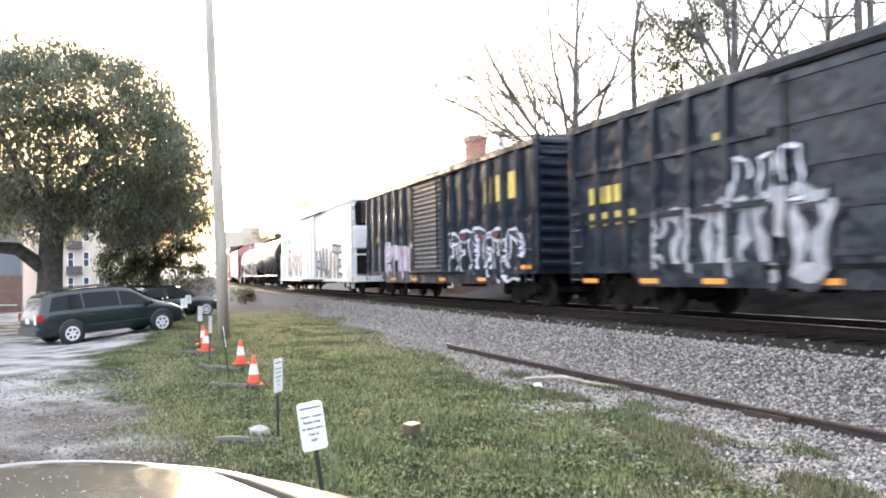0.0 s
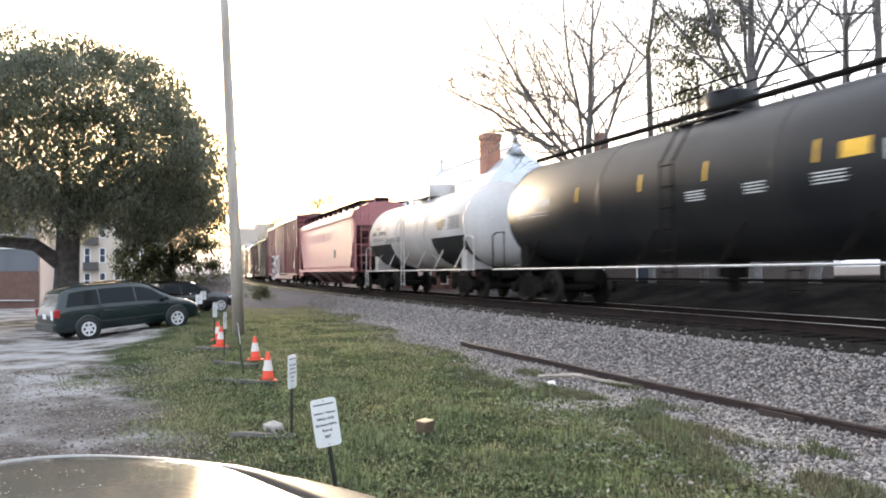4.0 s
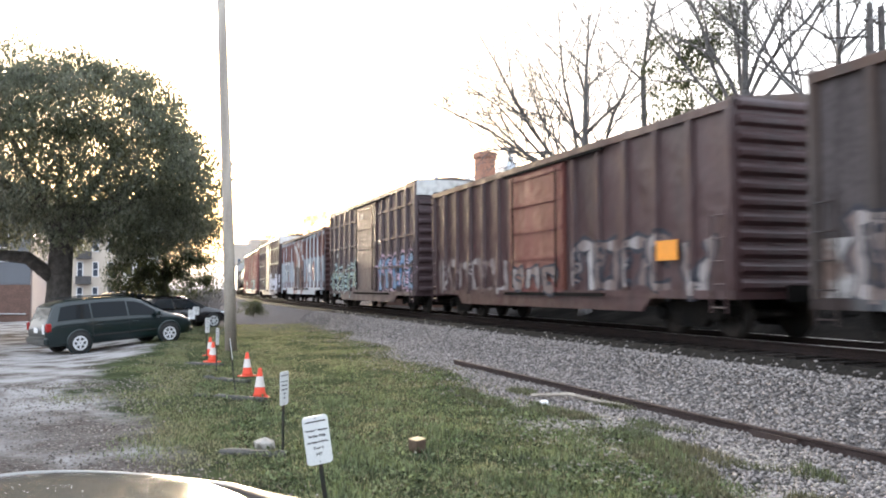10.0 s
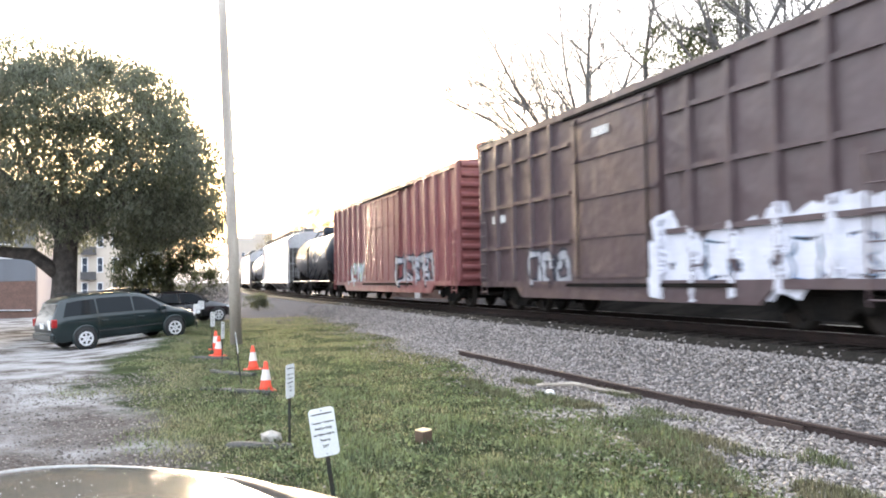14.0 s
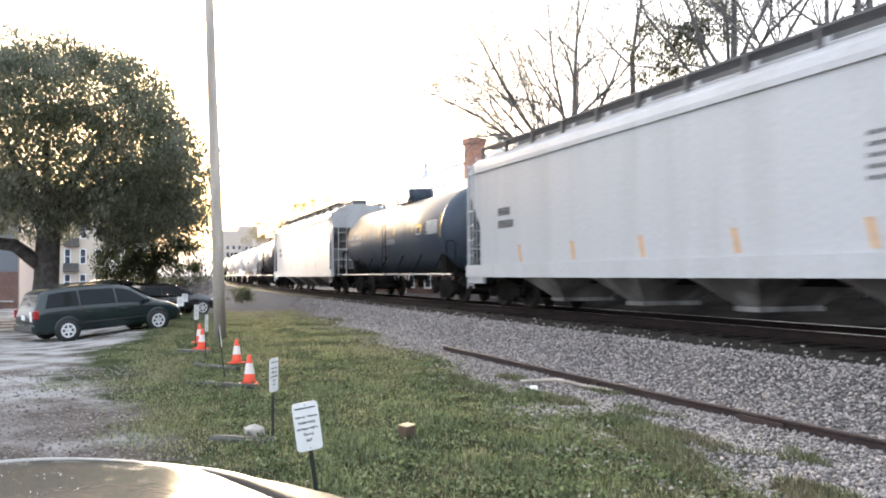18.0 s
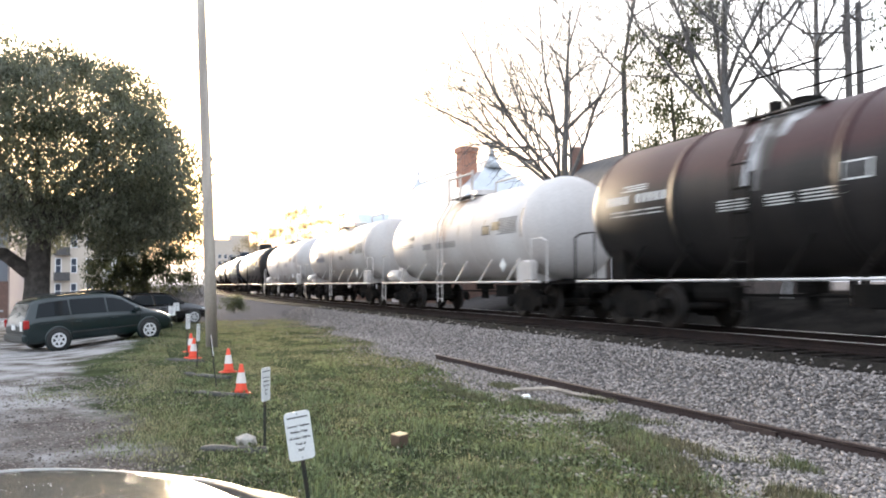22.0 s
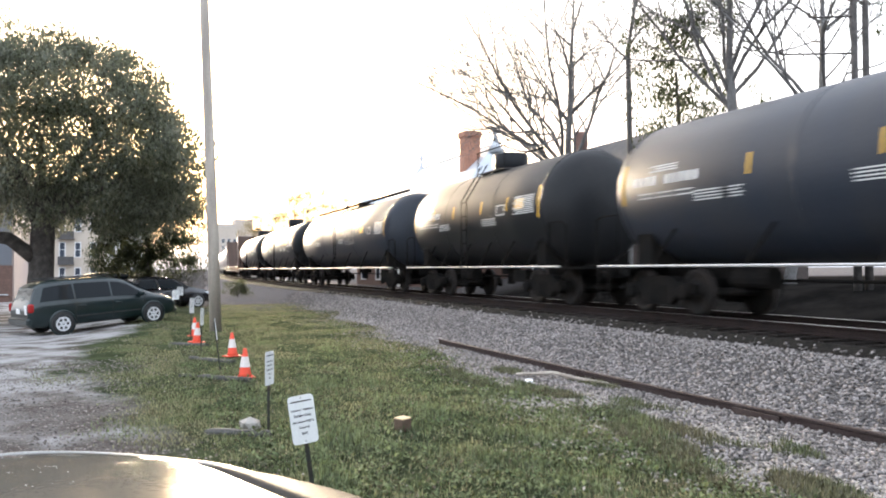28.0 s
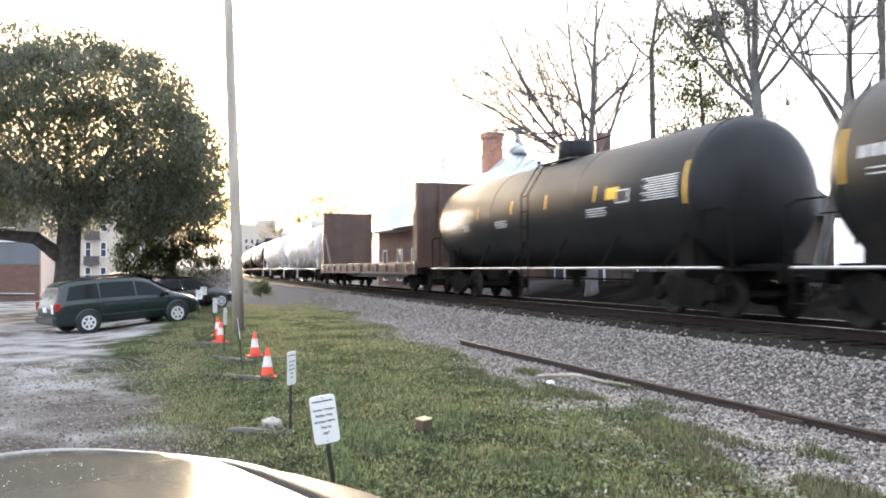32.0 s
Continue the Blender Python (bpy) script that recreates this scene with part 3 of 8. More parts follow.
def ladder(x, y, z0, z1, along="x", width=0.42, r=0.02):
    g = Geo()
    d = width / 2
    a, b = ((-d, 0), (d, 0)) if along == "x" else ((0, -d), (0, d))
    for u, v in (a, b):
        g.tube([(x + u, y + v, z0), (x + u, y + v, z1)], r, 6)
    n = int((z1 - z0) / 0.42)
    for i in range(n + 1):
        z = z0 + 0.1 + i * (z1 - z0 - 0.2) / max(1, n)
        g.tube([(x + a[0], y + a[1], z), (x + b[0], y + b[1], z)], r * 0.8, 6)
    return g


MARKS = {}
SIDES = {}


def skin_at(car, x, y):
    """How far out a box car's side lies at x, posts and door counted; y on any other car."""
    if car.name not in SIDES:
        return y
    half, length, posts, d0, d1, skin, plain = SIDES[car.name]
    if d0 < x < d1:
        return max(y, 1.6)
    if plain:
        return skin + 0.004
    gap = (length - 0.18) / posts
    off = abs((x + half - 0.09 + gap / 2) % gap - gap / 2)
    return skin + 0.004 + 0.105 * min(1.0, max(0.0, (0.1 - off) / 0.035))


def bars(car, text, x, z, h, y, mt, gap=0.28, name="mark"):
    """Unreadable lettering: a plain bar for each character, blank for a space; reads along -x on the near side."""
    w = h * 0.62
    key = (h, mt.name)
    if key not in MARKS:
        MARKS[key] = Geo().loft([[(u, v, 0), (u, v, h)][::1] + [(u, v + 0.004, h), (u, v + 0.004, 0)] for u, v in ((-w, 0), (0, 0))]).mesh(name, mt)
    for ch in text:
        if ch != " ":
            part(name, MARKS[key], None, car, m=pose(x, SIDES[car.name][5] + 0.004 if car.name in SIDES and not SIDES[car.name][3] < x < SIDES[car.name][4] else y, z))
        x -= w + h * gap


GLYPHS = {
    "A": (((0.0, 0.0), (0.4, 1.0), (0.9, 0.0)), ((0.2, 0.38), (0.72, 0.38))),
    "E": (((0.85, 1.0), (0.05, 1.0), (0.0, 0.0), (0.85, 0.0)), ((0.0, 0.5), (0.7, 0.5))),
    "H": (((0.0, 0.0), (0.05, 1.0)), ((0.85, 0.0), (0.85, 1.0)), ((0.0, 0.5), (0.85, 0.5))),
    "K": (((0.0, 0.0), (0.05, 1.0)), ((0.85, 1.0), (0.1, 0.5), (0.95, 0.0))),
    "N": (((0.0, 0.0), (0.1, 1.0), (0.75, 0.05), (0.9, 1.0)),),
    "O": (((0.45, 0.0), (0.05, 0.3), (0.1, 0.8), (0.5, 1.0), (0.85, 0.75), (0.85, 0.25), (0.45, 0.0)),),
    "R": (((0.0, 0.0), (0.0, 1.0), (0.6, 0.98), (0.8, 0.72), (0.1, 0.5)), ((0.3, 0.5), (0.95, 0.0))),
    "S": (((0.85, 0.9), (0.4, 1.0), (0.05, 0.75), (0.45, 0.52), (0.85, 0.3), (0.45, 0.0), (0.0, 0.1)),),
    "T": (((0.0, 1.0), (0.95, 1.0)), ((0.47, 1.0), (0.47, 0.0))),
    "U": (((0.0, 1.0), (0.05, 0.2), (0.42, 0.0), (0.8, 0.2), (0.88, 1.0)),),
    "Y": (((0.0, 1.0), (0.42, 0.5)), ((0.9, 1.0), (0.42, 0.5), (0.4, 0.0))),
}


def graffiti(car, x0, x1, z0, z1, y, fill, line, seed, letters=5, base=None, thick=1.0, word=""):
    """Sprayed strokes side by side, each an outline with a fill over it; letters where they can be read."""
    r = random.Random(seed)
    letters = len(word) or letters
    step, h = (x1 - x0) / letters, z1 - z0

    def stroke(g, pts, wd, yy):
        left, right = [], []
        for i, (px, pz) in enumerate(pts):
            a, b = pts[max(0, i - 1)], pts[min(len(pts) - 1, i + 1)]
            d = Vector((b[0] - a[0], b[1] - a[1]))
            d = d.normalized() if d.length > 1e-5 else Vector((1, 0))
            k = wd * (0.92 + 0.1 * math.sin(i * 0.9 + seed)) if word else wd * (0.8 + 0.3 * math.sin(i * 1.3 + seed))
            left.append((px - d.y * k, pz + d.x * k))
            right.append((px + d.y * k, pz - d.x * k))
        if car.name not in SIDES:
            g.loft([[(px, yy, pz) for px, pz in side] for side in (left, right)], closed=False)
            return
        rings = []
        for j in range(7):                                 # paint that follows posts and panels
            ring = []
            for i in range(len(left) - 1):
                for t in (0, 0.25, 0.5, 0.75):
                    ax, az = (left[i][q] + (left[i + 1][q] - left[i][q]) * t for q in (0, 1))
                    bx, bz = (right[i][q] + (right[i + 1][q] - right[i][q]) * t for q in (0, 1))
                    px, pz = ax + (bx - ax) * j / 6, az + (bz - az) * j / 6
                    ring.append((px, skin_at(car, px, y) + yy - y, pz))
            rings.append(ring)
        g.loft(rings, closed=False)

    for i in range(letters):
        cx = x0 + (i + 0.5) * step
        lean = r.uniform(-0.12, 0.12) * step
        lines_ = []
        if word:
            for poly in GLYPHS[word[letters - 1 - i]]:
                q = [(cx + step * (0.42 - 0.9 * u) + lean * v, z0 + h * (0.1 + 0.8 * v + r.uniform(-0.04, 0.04))) for u, v in poly]
                dense = []
                for (ax, az), (bx, bz) in zip(q, q[1:]):
                    n = max(2, int(math.hypot(bx - ax, bz - az) / 0.15))
                    dense += [(ax + (bx - ax) * k / n, az + (bz - az) * k / n) for k in range(n)]
                lines_.append(dense + [q[-1]])
        else:
            corners = [(cx + step * (u + r.uniform(-0.06, 0.06)) + lean * v, z0 + h * (v + r.uniform(-0.05, 0.05))) for u in (-0.3, 0.3) for v in (0.12, 0.5, 0.86)]
            order = r.choice(((0, 1, 2, 5, 4, 3), (2, 1, 0, 3, 4, 5), (0, 1, 2, 5, 4, 3, 0), (2, 5, 4, 3, 0, 1, 2), (1, 2, 5, 4, 3, 0)))
            pts = []
            for a, b in zip(order, order[1:]):
                (ax, az), (bx, bz) = corners[a], corners[b]
                bow = r.uniform(-0.16, 0.16) * step
                for t in (0, 0.25, 0.5, 0.75):
                    k = 4 * t * (1 - t) * bow
                    pts.append((ax + (bx - ax) * t + k, az + (bz - az) * t + k * 0.4))
            pts.append(corners[order[-1]])
            lines_ = [pts]
        yy = y + 0.0035 * (i % 2)
        for name, mt, wd, dy in (("graffiti_cloud", base, 0.3, -0.0015), ("graffiti_outline", line, 0.225, 0.0), ("graffiti_fill", fill, 0.125, 0.0015)):
            if mt:
                g = Geo()
                for pts in lines_:
                    stroke(g, pts, step * wd * thick, yy + dy)
                part(name, g, mt, car)


def paint(name, color, rust=0.3, second=RUST, rough=0.42, scale=1.3, dents=0.55, fade=None):
    return mat(name, color, rough, 0.0, 0.08, scale, second, rust, grain=12, bump=0.0, streak=True, spec=0.5, dents=dents, fade=fade)


M_SILVER = mat("silver_spray", (0.4, 0.4, 0.42), 0.5, 0.2, 0.15, 3, (0.2, 0.2, 0.23), 0.4)
M_WHITESPRAY = mat("white_spray", (0.58, 0.58, 0.64), 0.7, 0, 0.12, 3, (0.4, 0.4, 0.46), 0.3)
M_PINKSPRAY = mat("pink_spray", (0.5, 0.36, 0.42), 0.7, 0, 0.12, 3, (0.4, 0.25, 0.35), 0.3)
M_BLUESPRAY = mat("blue_spray", (0.3, 0.42, 0.52), 0.7, 0, 0.15, 2.2, (0.1, 0.2, 0.38), 0.35, full=True)
M_YELSPRAY = mat("yellow_spray", (0.46, 0.44, 0.24), 0.7, 0, 0.15, 2.2, (0.3, 0.42, 0.42), 0.5, full=True)
M_MAROON = mat("dark_red_spray", (0.16, 0.02, 0.03), 0.7, 0, 0.15, 3, (0.08, 0.02, 0.02), 0.3)
M_DARKSPRAY = mat("black_spray", (0.02, 0.02, 0.03), 0.7, 0, 0.2, 3, (0.06, 0.06, 0.07), 0.2)


def boxcar(s_mid, label, body_mat, length, eave, bottom, posts=14, door_w=3.0, doors=1, door_x=0.0, door_mat=None, roof_mat=None,
           end_mat=None, smooth_sides=False, door_kind="ribbed", low_sill=True, rails=(), post_mat=None, top_mat=None, chord_mat=None):
    """A freight box car: length over its ends; eave and bottom of the side above the rail."""
    car = thing("boxcar", label, "freight car", "cars of the freight train")
    half, hy = length / 2, 1.52
    door_mat, roof_mat, end_mat = door_mat or body_mat, roof_mat or M_ROOF, end_mat or body_mat
    d0, d1 = door_x - door_w * doors / 2, door_x + door_w * doors / 2
    skin = hy - (0.03 if smooth_sides else 0.06)
    SIDES[car.name] = (half, length, posts, d0, d1, skin, smooth_sides)
    for sgn, m in ((1, None), (-1, FAR_SIDE)):
        wall = Geo().box(-half, half, hy - 0.12, skin, bottom, eave)
        part("side_wall", wall, body_mat, car, m=m)
        top = Geo().box(-half, half, skin, hy + 0.03, eave - 0.14, eave)
        part("top_chord", top, chord_mat or post_mat or body_mat, car, m=m)
        sill = Geo().box(-half, half, skin, hy + 0.025, bottom, bottom + 0.16)
        if low_sill:
            k = half - 2.9
            sill.loft([[(x, y, z) for x, z in ((-k - 0.35, bottom), (-k, bottom - 0.28), (k, bottom - 0.28), (k + 0.35, bottom))] for y in (hy - 0.04, hy + 0.015)])
        part("side_sill", sill, body_mat, car, m=m)
        if not smooth_sides:
            post = Geo().loft([[(-0.095, skin - 0.001, z), (-0.06, hy + 0.045, z), (0.06, hy + 0.045, z), (0.095, skin - 0.001, z)] for z in (bottom + 0.16, eave - 0.14)]).mesh("side_post", post_mat or body_mat)
            for i in range(posts + 1):
                x = -half + 0.09 + (length - 0.18) * i / posts
                if not d0 - 0.12 < x < d1 + 0.12:
                    part("side_post", post, None, car, m=(m or Matrix()) @ pose(x, 0, 0))
            for z in rails:
                for a, b in ((-half + 0.1, d0 - 0.15), (d1 + 0.15, half - 0.1)):
                    part("side_rail", Geo().box(a, b, skin, hy + 0.02, z - 0.05, z + 0.05), body_mat, car, m=m)
        for k in range(doors):
            a = d0 + k * door_w
            z0, z1 = bottom + 0.12, eave - 0.2
            g = Geo().box(a + 0.02, a + door_w - 0.02, skin, hy + 0.03, z0, z1)
            door = part("door", g, door_mat, car, "sliding door panel" if door_kind == "ribbed" else "plug door", m=m)
            n = 5 if door_kind == "ribbed" else 4
            rib = Geo()
            if door_kind == "louvre":
                rib = Geo().loft([[(x, y, z) for y, z in ((hy + 0.03, -0.06), (hy + 0.075, -0.02), (hy + 0.075, 0.02), (hy + 0.03, 0.06))] for x in (a + 0.1, a + door_w - 0.1)]).mesh("door_rib", door_mat)
                for i in range(19):
                    part("door_rib", rib, None, door, m=pose(0, 0, z0 + 0.15 + (z1 - z0 - 0.3) * i / 18))
            else:
                rib = Geo().box(a + 0.06, a + door_w - 0.06, hy + 0.03, hy + 0.065, -0.05, 0.05).mesh("door_rib", door_mat)
                for i in range(n):
                    part("door_rib", rib, None, door, m=pose(0, 0, z0 + 0.15 + (z1 - z0 - 0.3) * i / (n - 1)))
            for u in ((0.18, 0.5, 0.82) if door_kind == "plug" else (0.1, 0.9)):
                bar = Geo().tube([(a + door_w * u, hy + 0.085, z0 + 0.1), (a + door_w * u, hy + 0.085, z1 - 0.1)], 0.025, 6)
                part("lock_bar", bar, M_STEEL if door_kind != "plug" else door_mat, door)
        if doors:
            part("door_track", Geo().box(d0 - door_w * 0.6, d1 + 0.3, hy + 0.03, hy + 0.09, eave - 0.22, eave - 0.15), M_STEEL, car, m=m)
            part("door_track", Geo().box(d0 - door_w * 0.6, d1 + 0.3, hy + 0.0, hy + 0.07, bottom + 0.02, bottom + 0.1), M_STEEL, car, m=m)
        lad = ladder(half - 0.35, hy + 0.06, bottom - 0.25, eave * 0.55)
        part("ladder", lad, body_mat, car, m=m)
        part("ladder", ladder(-half + 0.35, hy + 0.06, bottom - 0.25, eave * 0.55), body_mat, car, m=m)
    for m in (None, FAR_SIDE):
        end = Geo().box(half - 0.06, half, -hy + 0.03, hy - 0.03, bottom, eave + 0.1)
        n = 12
        part("end_wall", end, end_mat, car, m=m)
        corr = Geo().loft([[(half + u, y, v) for u, v in ((0, -0.12), (0.07, -0.04), (0.07, 0.04), (0, 0.12))] for y in (-hy + 0.12, hy - 0.12)]).mesh("end_rib", end_mat)
        for i in range(n):
            part("end_rib", corr, None, car, m=(m or Matrix()) @ pose(0, 0, bottom + 0.25 + (eave - bottom - 0.3) * i / (n - 1)))
        if top_mat:
            part("end_top", Geo().box(half, half + 0.085, -hy + 0.03, hy - 0.03, eave - 0.5, eave + 0.09).loft([[(x, -hy - 0.02, eave + 0.056), (x, 0, eave + 0.242), (x, hy + 0.02, eave + 0.056), (x, 0, eave + 0.236)] for x in (half - 1.2, half)]), top_mat, car, "white-painted top of the end", m=m)
    roof = Geo().loft([[(x, -hy - 0.02, eave - 0.03), (x, -hy - 0.02, eave + 0.02), (x, 0, eave + 0.2), (x, hy + 0.02, eave + 0.02), (x, hy + 0.02, eave - 0.03)] for x in (-half, half)])
    part("roof", roof, roof_mat, car, "dirty galvanised metal roof")
    seam = Geo().loft([[(x, -hy - 0.02, eave + 0.02), (x, -hy - 0.02, eave + 0.055), (x, 0, eave + 0.24), (x, hy + 0.02, eave + 0.055), (x, hy + 0.02, eave + 0.02), (x, 0, eave + 0.2)] for x in (-0.04, 0.04)]).mesh("roof_seam", roof_mat)
    for i in range(15):
        part("roof_seam", seam, None, car, m=pose(-half + 0.05 + (length - 0.1) * i / 14, 0, 0))
    under = Geo().box(-half, half, -0.25, 0.25, 0.75, 1.1).box(-half + 0.2, half - 0.2, -hy + 0.12, hy - 0.12, max(bottom, 1.0), max(bottom, 1.0) + 0.08)
    for i in range(-3, 4):
        under.box(i * 1.7 - 0.06, i * 1.7 + 0.06, -hy + 0.1, hy - 0.1, 0.85, 1.02)
    under.turned([(0.2, -0.5), (0.2, 0.5)], (1.2, 0.6, 0.72), "x", 10).box(-2.2, -1.2, 0.3, 0.8, 0.5, 0.85)
    part("underframe", under, M_STEEL, car)
    running_gear(car, length + 0.3)
    CARS.append((car, s_mid))
    return car


def hopper(s_mid, label, body_mat, length, eave, bottom, bays=4, bay_mat=None, roof_mat=None, cut=0.75, low=0.42):
    """A covered hopper: bowed sides, sloped ends within a cage of ladders, hatches along the roof, outlets below."""
    car = thing("covered_hopper", label, "freight car", "cars of the freight train")
    half, hy = length / 2, 1.58
    sect = [(hy - 0.06, bottom), (hy, bottom + 0.25), (hy, eave - 0.35), (hy - 0.04, eave - 0.12), (hy - 0.3, eave + 0.06), (0.75, eave + 0.3), (0.0, eave + 0.36)]
    sect = sect + [(-y, z) for y, z in reversed(sect[:-1])]
    # below a flat upper panel the ends are cut back over the running gear
    H = eave - bottom
    zc, zm = bottom + H * 0.69, bottom + H * low

    def xs(z):
        return half - (0.12 if z >= zc else 0.12 + cut * min(1.0, (zc - z) / (zc - zm)))

    right = []
    for (y0, z0), (y1, z1) in zip(sect, sect[1:7]):
        k = 10 if z1 - z0 > 1 else 1
        right += [(y0 + (y1 - y0) * i / k, z0 + (z1 - z0) * i / k) for i in range(k)]
    right.append(sect[6])
    around = right + [(-y, z) for y, z in reversed(right[:-1])]
    part("body", Geo().loft([[(-xs(z), y, z) for y, z in around], [(xs(z), y, z) for y, z in around]], caps=False), body_mat, car)
    for m in (None, FAR_SIDE):
        upper, lower = Geo(), Geo()
        for (y0, z0), (y1, z1) in zip(right, right[1:]):
            if z0 >= zc - 0.05:
                upper.quad((xs(z0), -y0, z0), (xs(z0), y0, z0), (xs(z1), y1, z1), (xs(z1), -y1, z1))
            else:
                in0, in1 = max(0, zc - z0) * 0.55, max(0, zc - z1) * 0.55
                lower.quad((xs(z0) - in0, -y0, z0), (xs(z0) - in0, y0, z0), (xs(z1) - in1, y1, z1), (xs(z1) - in1, -y1, z1))
        part("end_panel", upper, body_mat, car, m=m)
        # shade of the cut-back end is put into the darker, grimy bay paint
        part("slope_sheet", lower, bay_mat or body_mat, car, "grimy sloping end sheet, darkened for the recess's shade", m=m)
    for m in (None, FAR_SIDE):
        part("top_chord", Geo().box(-half + 0.1, half - 0.1, hy, hy + 0.05, eave - 0.42, eave - 0.3), body_mat, car, m=m)
        part("side_sill", Geo().box(-half, half, hy - 0.05, hy + 0.1, bottom - (0.04 if cut > 1 else 0.12), bottom + (0.12 if cut > 1 else 0.24)).box(half - 1.2, half, hy - 0.04, hy + 0.05, bottom - 0.3, bottom - 0.06), body_mat, car, m=m)
        g = Geo().tube([(half - 0.05, hy, bottom), (half - 0.05, hy, eave - 0.1)], 0.05, 8)
        part("corner_post", g, body_mat, car, m=m)
        part("corner_post", Geo().tube([(-half + 0.05, hy, bottom), (-half + 0.05, hy, eave - 0.1)], 0.05, 8), body_mat, car, m=m)
        part("ladder", ladder(half - 0.3, hy + 0.07, bottom - 0.45, eave - 0.1), body_mat, car, m=m)
        part("ladder", ladder(half + 0.03, 1.1, bottom - 0.1, eave + 0.2, "y"), body_mat, car, m=m)
        part("ladder", ladder(-half + 0.3, hy + 0.07, bottom - 0.45, eave - 0.1), body_mat, car, m=m)
        part("ladder", ladder(-half - 0.03, 1.1, bottom - 0.1, eave + 0.2, "y"), body_mat, car, m=m)
        for z in (bottom + 0.75, bottom + 1.3):
            part("end_rail", Geo().tube([(half, -hy, z), (half, hy, z)], 0.025, 6), body_mat, car, m=m)
        part("end_platform", Geo().box(half - 1.3, half, -hy + 0.05, hy - 0.05, bottom - 0.1, bottom - 0.03), M_STEEL, car, m=m)
        part("end_slope", Geo().box(half - 1.4, half - 0.2, -0.08, 0.08, bottom, bottom + 1.0).box(half - 0.5, half - 0.35, -1.3, 1.3, bottom, bottom + 0.3), M_STEEL, car, m=m)
    trough = Geo().box(-half + 0.7, half - 0.7, -0.34, 0.34, eave + 0.36, eave + 0.58)
    part("hatch_trough", trough, roof_mat or M_STEEL, car, "long roof hatch")
    strap = Geo().box(-0.05, 0.05, -0.4, 0.4, eave + 0.34, eave + 0.63).mesh("hatch_strap", body_mat)
    for i in range(11):
        part("hatch_strap", strap, None, car, m=pose(-half + 0.9 + (length - 1.8) * i / 10, 0, 0))
    for m in (None, FAR_SIDE):
        walkway = Geo().box(-half + 0.3, half - 0.3, 0.85, 1.28, eave + 0.37, eave + 0.41)
        for i in range(12):
            x = -half + 0.4 + (length - 0.8) * i / 11
            walkway.box(x - 0.04, x + 0.04, 1.2, 1.3, eave + 0.05, eave + 0.4)
        part("roof_walkway", walkway, roof_mat or M_STEEL, car, "dark grated roof walkway", m=m)
    n = bays
    span = (length - 4.6) / n
    wide = 0.5 if cut > 1 else 0.3
    for i in range(n):
        x = -half + 2.3 + span * (i + 0.5)
        g = Geo().loft([[(x - span * wide, -hy + 0.1, bottom), (x + span * wide, -hy + 0.1, bottom), (x + span * wide, hy - 0.1, bottom), (x - span * wide, hy - 0.1, bottom)],
                        [(x - 0.28, -0.7, 0.35), (x + 0.28, -0.7, 0.35), (x + 0.28, 0.7, 0.35), (x - 0.28, 0.7, 0.35)]])
        g.box(x - 0.33, x + 0.33, -0.75, 0.75, 0.26, 0.35)
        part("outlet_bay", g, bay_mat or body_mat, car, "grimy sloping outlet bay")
    part("underframe", Geo().box(-half, half, -0.22, 0.22, 0.72, 1.02), M_STEEL, car)
    running_gear(car, length + 0.2, 1.75)
    CARS.append((car, s_mid))
    return car


